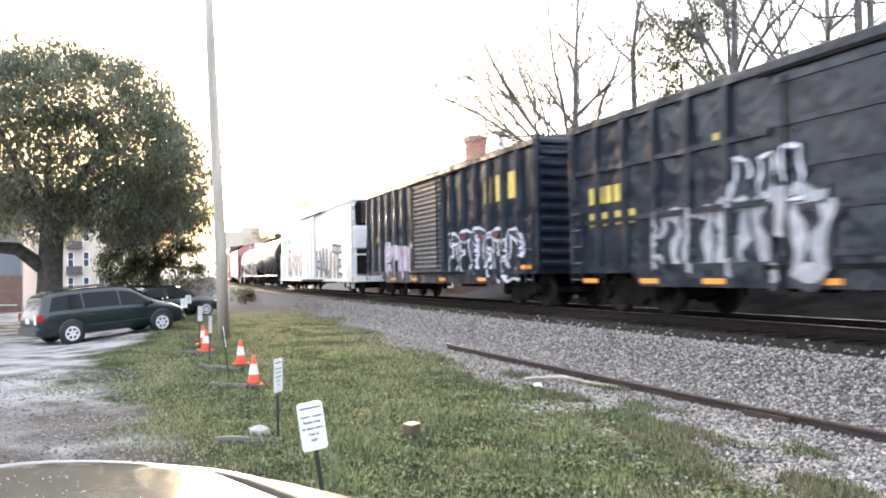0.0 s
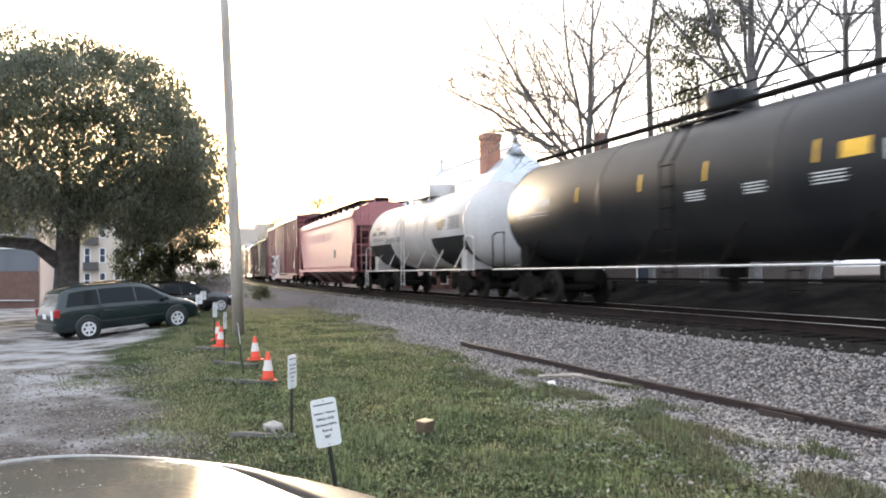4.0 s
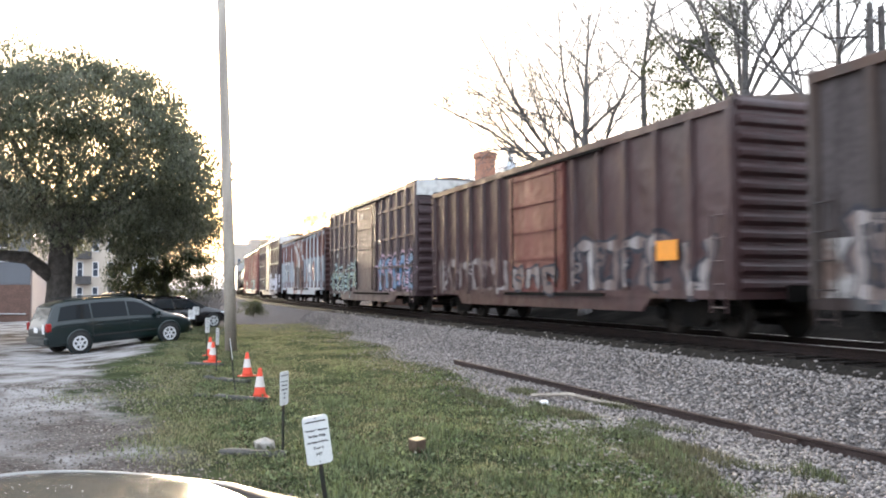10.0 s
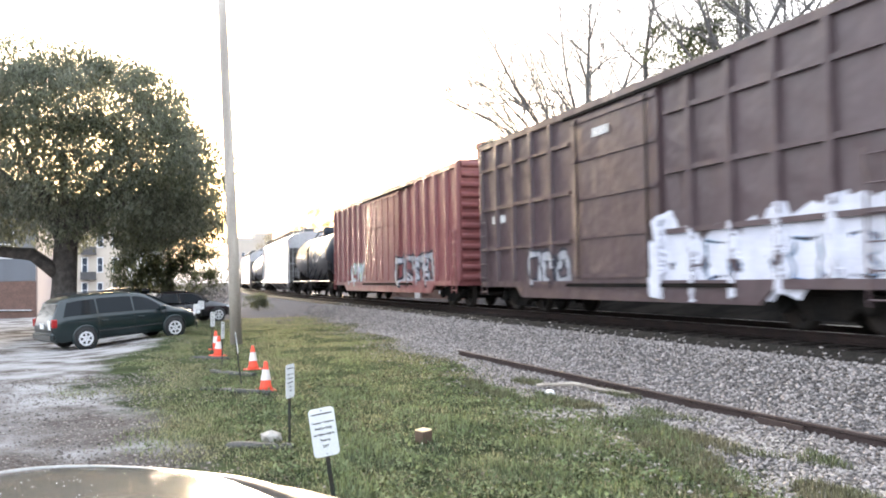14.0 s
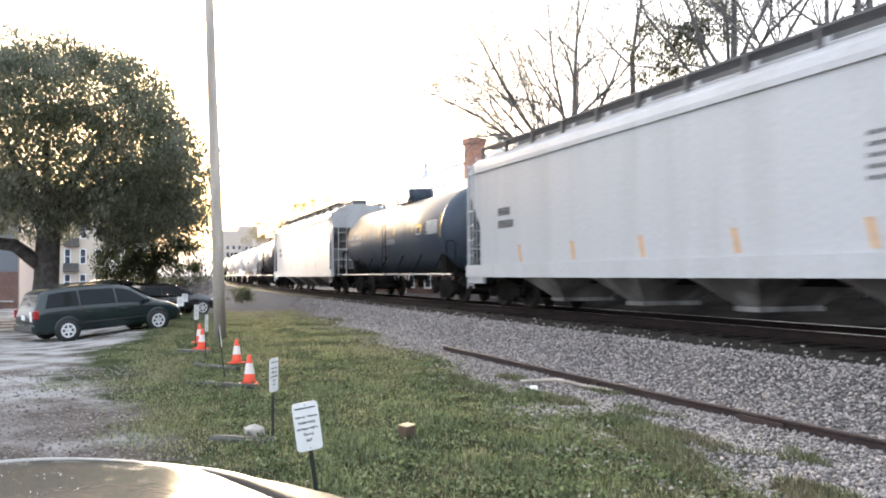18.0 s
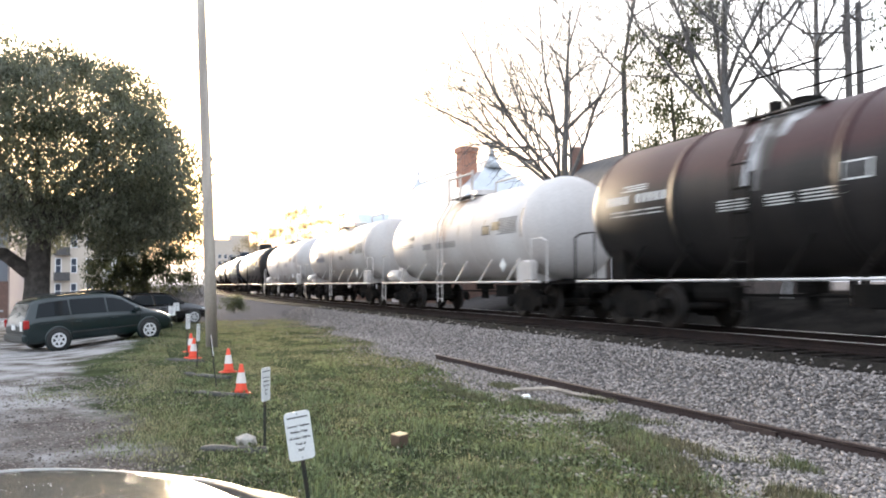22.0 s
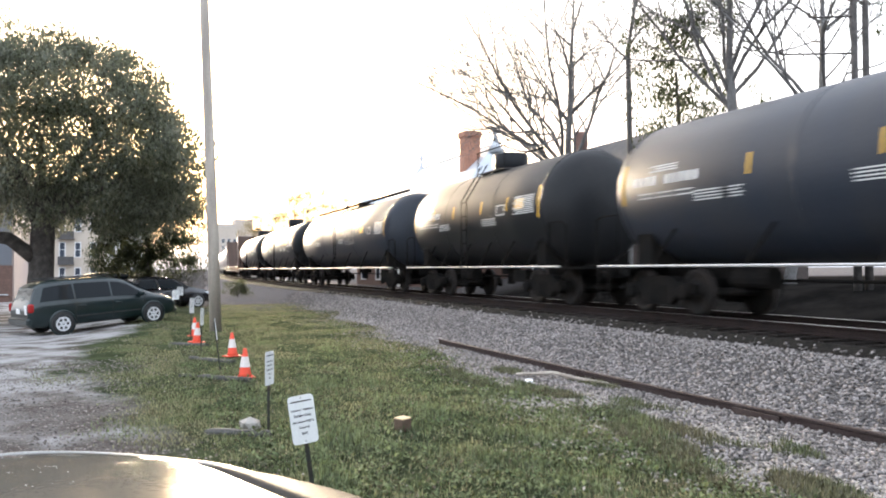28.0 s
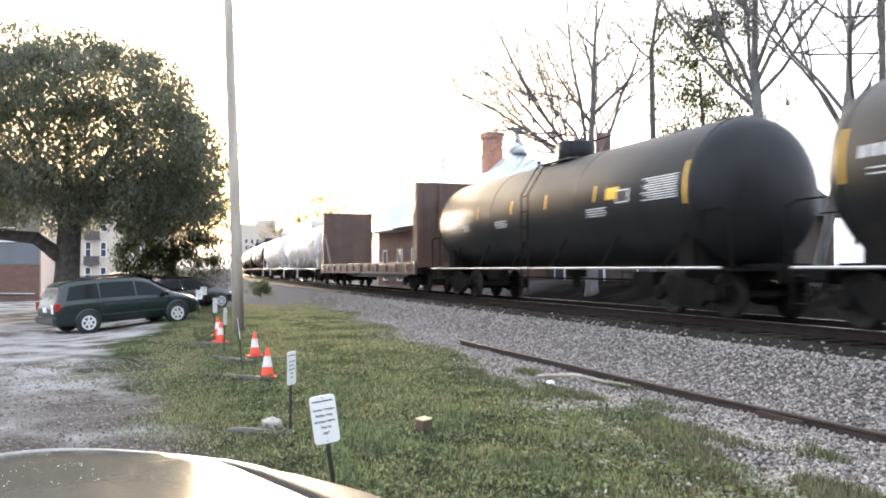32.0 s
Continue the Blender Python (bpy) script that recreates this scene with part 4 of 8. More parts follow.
def tank(s_mid, label, body_mat, length, radius=1.5, axis_z=2.52, tank_len=None, bands=(), dome=True, white=False, tabs=True, text="", walk_rail=False, seed=0, ladder_x=0.0, stain=None, belly=None):
    """A tank car: round tank with dished heads, manway with its platform, sill, saddles, ladders and handrail."""
    car = thing("tank_car", label, "freight car", "cars of the freight train")
    tl = tank_len or length - 1.6
    h = tl / 2
    prof = [(0.02, -h), (radius * 0.35, -h + 0.03), (radius * 0.62, -h + 0.13), (radius * 0.83, -h + 0.3), (radius * 0.95, -h + 0.5), (radius, -h + 0.75)]
    prof = prof + [(radius, -h / 2), (radius, 0), (radius, h / 2)] + [(r, -x) for r, x in reversed(prof)]
    part("tank", Geo().turned(prof, (0, 0, axis_z), "x", 48), body_mat, car, smooth=True)
    for x in (-h + 0.75, -h / 3, h / 3, h - 0.75):
        part("seam", Geo().turned([(radius, x - 0.03), (radius + 0.008, x - 0.02), (radius + 0.008, x + 0.02), (radius, x + 0.03)], (0, 0, axis_z), "x", 48), body_mat, car, smooth=True)
    for x in bands:
        part("strap", Geo().turned([(radius, x - 0.08), (radius + 0.02, x - 0.07), (radius + 0.02, x + 0.07), (radius, x + 0.08)], (0, 0, axis_z), "x", 48), body_mat, car, smooth=True)
    half = length / 2
    part("stub_sill", Geo().box(-half, -h + 2.6, -0.3, 0.3, 0.74, 1.06), M_STEEL, car)
    part("stub_sill", Geo().box(h - 2.6, half, -0.3, 0.3, 0.74, 1.06), M_STEEL, car)
    trim = body_mat if white else M_STEEL
    for x in (-h + 1.2, h - 1.2):
        part("saddle", Geo().loft([[(x + u, y, z) for y, z in ((-1.25, 1.0), (-1.25, axis_z - 0.85), (-0.9, axis_z - 1.2), (0, axis_z - radius), (0.9, axis_z - 1.2), (1.25, axis_z - 0.85), (1.25, 1.0))] for u in (-0.25, 0.25)]), trim, car)
    M_LINE = M_LIGHTMETAL if not white else body_mat
    M_GRAB = M_STEEL if not white else body_mat
    for m in (None, FAR_SIDE):
        part("side_rail", Geo().tube([(-half + 0.3, 1.5, 0.98), (half - 0.3, 1.5, 0.98)], 0.028, 6), M_LINE, car, "thin safety rail along the tank", m=m)
        brace = Geo().tube([(0, 1.5, 0.98), (-0.5, 1.3, axis_z - 0.8)], 0.025, 6).mesh("rail_brace", trim)
        for i in range(6):
            part("rail_brace", brace, None, car, m=(m or Matrix()) @ pose(-h + 1.6 + (tl - 3.4) * i / 5, 0, 0))
        part("end_platform", Geo().box(half - 1.15, half - 0.1, -1.45, 1.45, 0.92, 0.98), M_STEEL, car, m=m)
        for y in (-1.42, 1.42):
            part("grab_rail", Geo().tube([(half - 0.1, y, 0.95), (half - 0.1, y, 2.0), (half - 0.35, y, 2.08), (half - 0.95, y, 2.08), (half - 0.95, y, 0.95)], 0.025, 6), M_GRAB, car, m=m)
        part("step_ladder", ladder(half - 0.5, 1.5, 0.3, 0.95), M_GRAB, car, m=m)
        part("ladder", ladder(ladder_x, radius + 0.08, 0.35, axis_z + 0.55).tube([(ladder_x - 0.21, radius + 0.08, axis_z + 0.5), (ladder_x - 0.21, 0.9, axis_z + radius + 0.1)], 0.02, 6).tube([(ladder_x + 0.21, radius + 0.08, axis_z + 0.5), (ladder_x + 0.21, 0.9, axis_z + radius + 0.1)], 0.02, 6), M_GRAB if white else M_STEEL, car, m=m)
    top = axis_z + radius
    if dome:
        g = Geo().turned([(0.55, top - 0.2), (0.55, top + 0.46), (0.5, top + 0.5), (0.1, top + 0.53)], (0, 0, 0), n=20)
        part("dome", g, body_mat, car, "manway housing on top of the tank", smooth=True)
    else:
        part("manway", Geo().turned([(0.35, top - 0.1), (0.35, top + 0.18), (0.25, top + 0.22)], (0.0, 0, 0), n=16).turned([(0.15, top - 0.1), (0.15, top + 0.3)], (0.8, 0, 0), n=12), trim, car)
    plat = Geo()
    wide = 0.9 if white else 0.7
    for y0, y1 in ((-wide, -0.52), (0.52, wide)):
        plat.box(-1.0, 1.0, y0, y1, top - 0.08, top - 0.05)
    for x in (-0.85, 0.85):
        plat.box(x - 0.15, x + 0.15, -0.52, 0.52, top - 0.08, top - 0.05)
    part("top_platform", plat, M_GREYSTEEL, car, "grated walkway round the manway")
    for y in (0.02 - wide, wide - 0.02):
        part("top_guard", Geo().tube([(-1.0, y, top - 0.25), (-1.0, y, top + 0.62), (1.0, y, top + 0.62), (1.0, y, top - 0.25)], 0.038 if white else 0.022, 6), trim, car)
    if walk_rail:
        part("top_rail", Geo().tube([(-h + 0.6, 0.5, top + 0.1), (h - 0.6, 0.5, top + 0.1)], 0.06, 6).tube([(-h * 0.4, 0.5, top + 0.45), (h * 0.4, 0.5, top + 0.45)], 0.02, 6), M_STEEL, car, "pipe along the top of the tank")

    def on_tank(x0, x1, a0, a1, mt, name, out=0.006, lab=""):
        """A patch of paint or film that follows the round side, between two angles above the level."""
        n = max(3, int(abs(a1 - a0) / 3.5))
        g = Geo()
        for i in range(n):
            b, c = radians(a0 + (a1 - a0) * i / n), radians(a0 + (a1 - a0) * (i + 1) / n)
            r = radius + out
            g.quad((x0, r * math.cos(b), axis_z + r * math.sin(b)), (x1, r * math.cos(b), axis_z + r * math.sin(b)), (x1, r * math.cos(c), axis_z + r * math.sin(c)), (x0, r * math.cos(c), axis_z + r * math.sin(c)))
        return part(name, g, mt, car, lab)

    if tabs:
        for x in [-h + 0.85, -h / 3 - 1, -1.1, 1.1, h / 3 + 1, h - 0.85]:
            far_end = abs(x) > h - 1
            on_tank(x - 0.034, x + 0.034, -10 if far_end else 1, 22 if far_end else 15, M_YELLOW if not white else M_TAN, "reflector", lab="worn reflective strip")
    let = M_WHITELET if not white else M_BLACKLET
    r = random.Random(seed)
    x = h - 1.2
    for ch in text:                                   # reporting marks at the trailing end
        if ch != " ":
            on_tank(x - 0.11, x, 3, 10, let, "mark")
        x -= 0.215
    for i in range(2):
        for a in range(3):
            on_tank(h - 1.9 - a * 0.62, h - 1.35 - a * 0.62, -3.4 - i * 3.2, -2.6 - i * 3.2, let, "mark_line")
    for i in range(10):
        on_tank(-h + 1.1, -h + 2.35 - 0.1 * (i % 3), 13 - i * 1.9, 13.8 - i * 1.9, let, "data_line")
    on_tank(-h + 2.9, -h + 3.35, -2, 7, M_BLACKLET if not white else M_TAN, "placard", 0.009, "small dark framed notice")
    on_tank(-h + 2.85, -h + 3.4, -3, 8, let, "placard_frame", 0.006)
    for i in range(3):
        on_tank(h - 2.6, h - 1.7 - 0.2 * (i % 2), 17 - i * 2, 17.8 - i * 2, let, "data_line")
    on_tank(-h / 3 - 2.05, -h / 3 - 1.5, 1, 11, M_YELLOW if not white else M_TAN, "placard", lab="small square placard")
    for k in range(3):
        x = r.uniform(-h * 0.6, h * 0.6)
        x1 = x + r.uniform(0.5, 1.0)
        for j in range(4):
            on_tank(x + 0.05 * (j % 2), x1, -5.8 - j * 2.1, -5 - j * 2.1, let, "small_writing")
    if belly:
        for a, b in ((-h + 0.76, -h / 3 - 0.4), (h / 3 + 0.4, h - 0.76)):
            on_tank(a, b, -88, -14, belly, "belly_paint", 0.003, "black-painted lower part of the tank")
    if stain:
        for i in range(9):
            x = ladder_x - 0.85 + i * 0.15
            on_tank(x, x + 0.15, r.uniform(-28, 30) + 12 * abs(i - 4), 78, stain, "stain", 0.004, "spill stain below the manway")
    part("bottom_outlet", Geo().turned([(0.3, 0.75), (0.3, axis_z - radius + 0.05)], (0, 0, 0), n=14).turned([(0.12, 0.45), (0.12, 0.75)], (0, 0, 0), n=10), M_STEEL, car)
    part("brake_gear", Geo().turned([(0.2, -0.5), (0.2, 0.5)], (h - 3.6, 0.5, 0.75), "x", 12).box(-h + 3.2, -h + 4.0, 0.2, 0.7, 0.55, 0.9).tube([(-h + 2.5, 0.2, 0.7), (h - 2.5, 0.2, 0.7)], 0.03, 6), M_STEEL, car)
    running_gear(car, length, 1.9)
    CARS.append((car, s_mid))
    car["half"] = h
    return car


M_ROOF = mat("boxcar_roof", (0.12, 0.11, 0.105), 0.6, 0.3, 0.2, 1.5, RUST, 0.35)
M_TAN = mat("faded_tan_strip", (0.42, 0.32, 0.2), 0.6, 0, 0.15, 5, DIRT, 0.3)

# gaps between the cars, metres along the track at the start
GAP = [1.0, 18.6, 36.8, 62.0, 82.0, 97.2, 116.6, 138.2, 155.7, 173.6, 191.1, 210.0, 227.3, 248.7, 264.0, 284.6, 301.2, 322.8, 335.7, 351.0, 366.7,
       383.2, 402.6, 421.6, 435.0, 455.6, 474.2, 492.4, 513.6, 531.5, 549.5, 567.5, 585.5, 603.5]


def place(k):
    """Middle and body length of car k."""
    return (GAP[k - 1] + GAP[k]) / 2, GAP[k] - GAP[k - 1]

HY = 1.55               # just proud of the posts of a box car's side

# 1: dark blue box car with yellow lettering
s, L = place(1)
M_NAVY = paint("dark_blue_paint", (0.008, 0.0125, 0.022), 0.2, (0.022, 0.027, 0.036), 0.3, dents=1.0)
M_NAVY.node_tree.nodes["Principled BSDF"].inputs["Specular IOR Level"].default_value = 0.3
c = boxcar(s, "dark blue boxcar with yellow lettering and silver graffiti", M_NAVY, L - 2.0, 4.32, 0.9, 14, 3.0, 1, -0.5, rails=(2.05, 3.2))
h = (L - 2) / 2
bars(c, "XXXX", h - 0.8, 2.45, 0.38, HY, M_YELLET)
bars(c, "XXX XXX", h - 0.8, 1.95, 0.3, HY, M_YELLET)
bars(c, "XXX", -3.4, 3.0, 0.55, HY, M_YELLET)
bars(c, "X", h - 5.2, 3.2, 0.2, HY, M_YELLET)
graffiti(c, -0.2, 4.5, 0.75, 2.3, HY + 0.05, M_SILVER, M_DARKSPRAY, 3, 5, thick=1.35)
graffiti(c, 0.2, 2.2, 1.9, 3.0, HY + 0.06, M_WHITESPRAY, M_NAVY, 6, 3, thick=0.5)
strip = Geo().box(-0.3, 0.3, HY - 0.01, HY + 0.01, 0.68, 0.78).mesh("reflector", M_ORANGE)
for x in (h - 0.9, h - 3.2, h - 5.2, h - 7.8, h - 10.5, h - 13):
    part("reflector", strip, None, c, m=pose(x, 0, 0))

# 2: dark blue box car with a louvred door
s, L = place(2)
c = boxcar(s, "dark boxcar with a finely ribbed door, yellow letters and pale graffiti", M_NAVY, L - 1.6, 4.42, 0.9, 16, 3.2, 1, 0.27, door_kind="louvre", door_mat=paint("slate_door_paint", (0.05, 0.056, 0.066), 0.25, (0.1, 0.1, 0.1)))
h = (L - 1.6) / 2
bars(c, "XXX", -4.8, 3.0, 0.75, HY, M_YELLET, 0.5)
bars(c, "XXXX XXX", h - 0.7, 2.3, 0.2, HY, M_YELLET)
graffiti(c, -7.3, -1.6, 0.7, 2.3, HY, M_DARKSPRAY, M_WHITESPRAY, 7, 5, thick=0.85)
for x in (-3.1, -4.5, -5.6):
    part("graffiti_dab", Geo().box(x - 0.3, x, HY + 0.006, HY + 0.008, 1.95, 2.15), M_MAROON, c, "dark red sprayed dab")
graffiti(c, 1.9, 5.6, 0.62, 2.25, HY, M_PINKSPRAY, M_WHITESPRAY, 9, word="RYUK", thick=1.0)
part("reflector", strip, None, c, m=pose(-h + 0.6, 0, 0.35))
for x in (h - 4.0, h - 6.6, h - 9.6, h - 13.0):
    part("reflector", strip, None, c, m=pose(x, 0, 0.02))

# 3: white refrigerator car
s, L = place(3)
M_REEFER = paint("white_reefer_paint", (0.7, 0.69, 0.685), 0.16, (0.5, 0.48, 0.46), dents=0.15)
M_SMOKESPRAY = mat("smoke_grey_spray", (0.16, 0.17, 0.18), 0.7, 0, 0.2, 2, (0.4, 0.41, 0.42), 0.5, full=True)
c = boxcar(s + 0.42, "long white refrigerator car with green lettering and black graffiti", M_REEFER, 21.7, 4.62, 0.62, 14, 3.9, 1, 0.0, smooth_sides=True, door_kind="plug", roof_mat=M_REEFER, low_sill=False)
h = 21.7 / 2


def rounded(x0, x1, z0, z1, y=1.492, cut=0.3):
    """A flat lozenge with rounded ends, standing on the side of a car."""
    k = cut * (x1 - x0)
    ring = [(x0 + k, z0), (x1 - k, z0), (x1, z0 + k), (x1, z1 - k), (x1 - k, z1), (x0 + k, z1), (x0, z1 - k), (x0, z0 + k)]
    return Geo().loft([[(u, y, v) for u, v in ring], [(u, y + 0.006, v) for u, v in ring]])


for i, (lo, hi) in enumerate(((3.0, 3.78), (3.0, 3.5), (3.0, 3.5), (2.8, 3.5), (3.0, 3.5), (3.0, 3.5), (3.0, 3.5), (3.0, 3.5), (3.0, 3.5))):
    x0 = h - 0.68 - i * 0.41                               # a brand mark, as plain lozenges
    thin = 0.12 if i in (1, 4) else 0.0
    part("emblem_bar", rounded(x0 - 0.36 + thin, x0 - (0.12 if i == 0 else 0), lo, hi), M_GREENLET, c, "green painted mark")
part("emblem_bar", rounded(h - 1.16, h - 0.62, 3.66, 3.8, 1.4925, 0.1), M_GREENLET, c, "green painted mark")
part("emblem_leaf", Geo().loft([[(x, y, z) for x, z in ((h - 2.42, 3.58), (h - 2.6, 3.66), (h - 2.66, 3.8), (h - 2.48, 3.72))] for y in (1.492, 1.498)]), M_GREENLET, c, "small green leaf mark")
M_TEALSPRAY = mat("pale_teal_spray", (0.38, 0.55, 0.58), 0.7, 0, 0.15, 2, (0.55, 0.62, 0.62), 0.5)
for x, z0, z1 in ((h - 4.6, 0.75, 1.5), (h - 5.2, 0.7, 1.25), (h - 2.0, 2.75, 2.9)):
    part("graffiti_cloud", rounded(x - 0.75, x, z0, z1, 1.491, 0.35), M_TEALSPRAY, c, "faded teal spray")
bars(c, "XXXX", h - 1.6, 2.6, 0.2, HY, M_BLACKLET)
bars(c, "XXXXXX", h - 1.6, 2.2, 0.14, HY, M_BLACKLET)
bars(c, "XXXXXX", h - 1.6, 1.9, 0.1, HY, M_BLACKLET)
graffiti(c, 2.2, 7.6, 0.66, 2.55, HY + 0.02, M_SILVER, M_DARKSPRAY, 21, word="RAYA", thick=1.25)
graffiti(c, -9.2, -2.3, 0.62, 2.5, HY + 0.02, M_SMOKESPRAY, M_DARKSPRAY, 22, word="HAUTE", thick=0.85)
graffiti(c, 8.9, h - 0.5, 0.8, 2.1, HY + 0.02, M_WHITESPRAY, M_DARKSPRAY, 25, 2)
unit = part("cooling_unit", Geo().cham(-h - 0.5, -h + 0.02, -1.3, 1.3, 3.3, 4.5, 0.12), M_STEEL, c, "dark louvred cooling unit on the end of the car")
slat = Geo().box(-h - 0.53, -h - 0.49, -1.1, 1.1, 0, 0.04).mesh("slat", M_GREYSTEEL)
for i in range(9):
    part("slat", slat, None, unit, m=pose(0, 0, 3.45 + i * 0.11))
part("end_cover", Geo().cham(-h - 0.46, -h + 0.02, -1.4, 1.4, 2.2, 3.29, 0.05), M_REEFER, c, "white access cover below the cooling unit")
part("end_recess", Geo().box(-h - 0.3, -h + 0.02, -1.3, 1.3, 1.0, 2.15), M_STEEL, c, "dark opening above the end deck")
part("end_frame", Geo().tube([(-h - 0.75, 1.45, 0.6), (-h - 0.75, 1.45, 3.0), (-h, 1.45, 3.0)], 0.05, 6).tube([(-h - 0.75, -1.45, 0.6), (-h - 0.75, -1.45, 3.0), (-h, -1.45, 3.0)], 0.05, 6).tube([(-h - 0.75, -1.45, 1.9), (-h - 0.75, 1.45, 1.9)], 0.04, 6), M_REEFER, c, "white tubular end frame")
part("end_deck", Geo().box(-h - 0.8, -h, -1.5, 1.5, 0.62, 0.9), M_REEFER, c)
part("reflector", Geo().box(-h - 0.75, -h - 0.2, 1.5, 1.51, 0.66, 0.86), M_ORANGE, c)
ladder_part = part("ladder", ladder(-h - 0.4, 1.52, 0.3, 1.9), M_REEFER, c)

# 4, 5: black tank car, then a short white one
M_BLACKTANK = mat("black_tank_paint", (0.013, 0.014, 0.016), 0.4, 0, 0.12, 0.7, (0.03, 0.028, 0.027), 0.35, 20, 0.04, streak=True, spec=0.16)
M_GREYTANK = mat("slate_tank_paint", (0.026, 0.032, 0.044), 0.4, 0, 0.1, 0.7, (0.045, 0.043, 0.043), 0.3, 20, 0.04, streak=True, spec=0.2)
M_BROWNTANK = mat("brown_black_tank_paint", (0.013, 0.012, 0.012), 0.45, 0, 0.15, 0.8, (0.034, 0.028, 0.026), 0.4, 20, 0.05, streak=True, spec=0.18)
M_MAROONTANK = mat("black_tank_paint_with_maroon_top", (0.012, 0.0115, 0.012), 0.45, 0, 0.15, 0.8, (0.03, 0.026, 0.025), 0.35, 20, 0.05, streak=True, spec=0.18, fade=(2.9, (0.05, 0.014, 0.015), 0.7))
M_WHITETANK = mat("white_tank_paint", (0.57, 0.545, 0.525), 0.45, 0, 0.08, 0.6, (0.42, 0.37, 0.34), 0.42, 20, 0.03, streak=True)
M_SPILL = mat("brown_spill", (0.62, 0.58, 0.55), 0.5, 0, 0.12, 2.2, (0.34, 0.22, 0.14), 0.5, 20, 0.03, streak=True, spread=0.2, full=True)
s, L = place(4)
tank(s, "black tank car with yellow edge strips", M_BLACKTANK, L - 1.2, 1.5, 2.55, walk_rail=True, text="XXXX XXXXX", seed=4)
s, L = place(5)
tank(s + 0.3, "short white pressure tank car with black marks", M_WHITETANK, L - 0.9, 1.45, 2.5, L - 1.3, white=True, text="XXXX XXXXXX", seed=5, ladder_x=0.6, belly=M_BLACKTANK, bands=(-1.9, 1.9))

# 6: pink covered hopper
s, L = place(6)
M_PINK = paint("faded_pink_paint", (0.43, 0.165, 0.17), 0.3, (0.33, 0.17, 0.17), dents=0.08)
M_PINKBAY = paint("grimy_shaded_pink_paint", (0.32, 0.155, 0.15), 0.5, (0.06, 0.05, 0.045))
c = hopper(s + 0.25, "faded pink covered hopper with pale lettering", M_PINK, L - 1.9, 4.15, 1.02, 4, M_PINKBAY, cut=1.2, low=0.1)
h = (L - 1.9) / 2
M_PALELET = mat("pale_pink_lettering", (0.57, 0.36, 0.35), 0.7, 0, 0.1, 3, (0.5, 0.25, 0.245), 0.4)
bars(c, "X XXXXXX XXXX", 4.15, 2.75, 0.55, 1.585, M_PALELET, 0.3)
g = Geo()
g.box(-h + 5.0, -h + 5.6, 1.585, 1.59, 1.75, 2.2)
part("placard", g, M_BLACKLET, c)

# 7: dark red long box car
s, L = place(7)
M_RED = paint("dark_red_paint", (0.13, 0.026, 0.033), 0.22, (0.085, 0.03, 0.028), dents=0.4, fade=(2.55, (0.165, 0.055, 0.06), 0.75))
c = boxcar(s, "long dark red boxcar with white marks and black-and-white graffiti", M_RED, L - 1.8, 5.0, 0.75, 16, 3.1, 2, 0.5, door_kind="plug")
h = (L - 1.8) / 2
graffiti(c, 0.3, 6.9, 0.56, 2.25, HY + 0.06, M_DARKSPRAY, M_WHITESPRAY, 31, word="ESNOR", thick=1.4)
part("graffiti_dab", rounded(8.0, 8.6, 3.1, 3.5, HY - 0.088), M_BLUESPRAY, c, "pale blue paint splash")
bars(c, "XX XX", h - 1.0, 2.5, 0.3, HY, M_WHITELET)
bars(c, "XXX XXX", h - 1.0, 2.1, 0.26, HY, M_WHITELET)
bars(c, "XXXXX", -h + 3.0, 4.2, 0.2, HY, M_WHITELET)
for i in range(4):
    bars(c, "XXXXXX", -h + 3.2, 2.6 - i * 0.3, 0.12, HY, M_WHITELET)
part("placard", Geo().box(-h + 1.4, -h + 1.9, HY, HY + 0.004, 1.3, 1.8), M_WHITELET, c)

# 8, 9: weathered box cars
s, L = place(8)
M_FADED = mat("faded_spray", (0.36, 0.33, 0.32), 0.8, 0, 0.2, 2.5, (0.14, 0.1, 0.09), 0.6, streak=True, full=True)
M_WORN = mat("weathered_grey_paint", (0.13, 0.135, 0.14), 0.8, 0, 0.2, 1.1, (0.04, 0.03, 0.028), 0.6, 7, 0.0, streak=True, spread=0.16, full=True, spec=0.15)
M_WORNPOST = paint("rusted_post_paint", (0.05, 0.038, 0.035), 0.3, rough=0.7)
M_WORNDOOR = mat("weathered_door_paint", (0.14, 0.115, 0.12), 0.7, 0, 0.25, 1.5, (0.035, 0.025, 0.026), 0.62, 25, 0.1, full=True, spec=0.15)
c = boxcar(s, "weathered grey and rust boxcar with faded graffiti", M_WORN, L - 1.8, 4.28, 0.62, 14, 3.2, 1, 0.0, door_mat=M_WORNDOOR, post_mat=M_WORNPOST, low_sill=False)
h = (L - 1.8) / 2
M_BLUEPANEL = mat("blue_grey_panel_paint", (0.2, 0.25, 0.29), 0.65, 0, 0.15, 1.6, (0.04, 0.032, 0.032), 0.56, 9, 0.0, streak=True, spread=0.14, full=True)
M_UMBER = mat("burnt_brown_panel", (0.03, 0.025, 0.024), 0.8, 0, 0.2, 1.4, (0.1, 0.085, 0.085), 0.3, 9, 0.0, streak=True, spread=0.15, full=True, spec=0.12)
M_LOWRUST = mat("rust_and_flaked_spray", (0.11, 0.07, 0.055), 0.75, 0, 0.25, 1.9, (0.3, 0.28, 0.27), 0.42, 9, 0.0, spread=0.07, full=True)
rq = random.Random(8)
gap = (L - 1.8 - 0.18) / 14
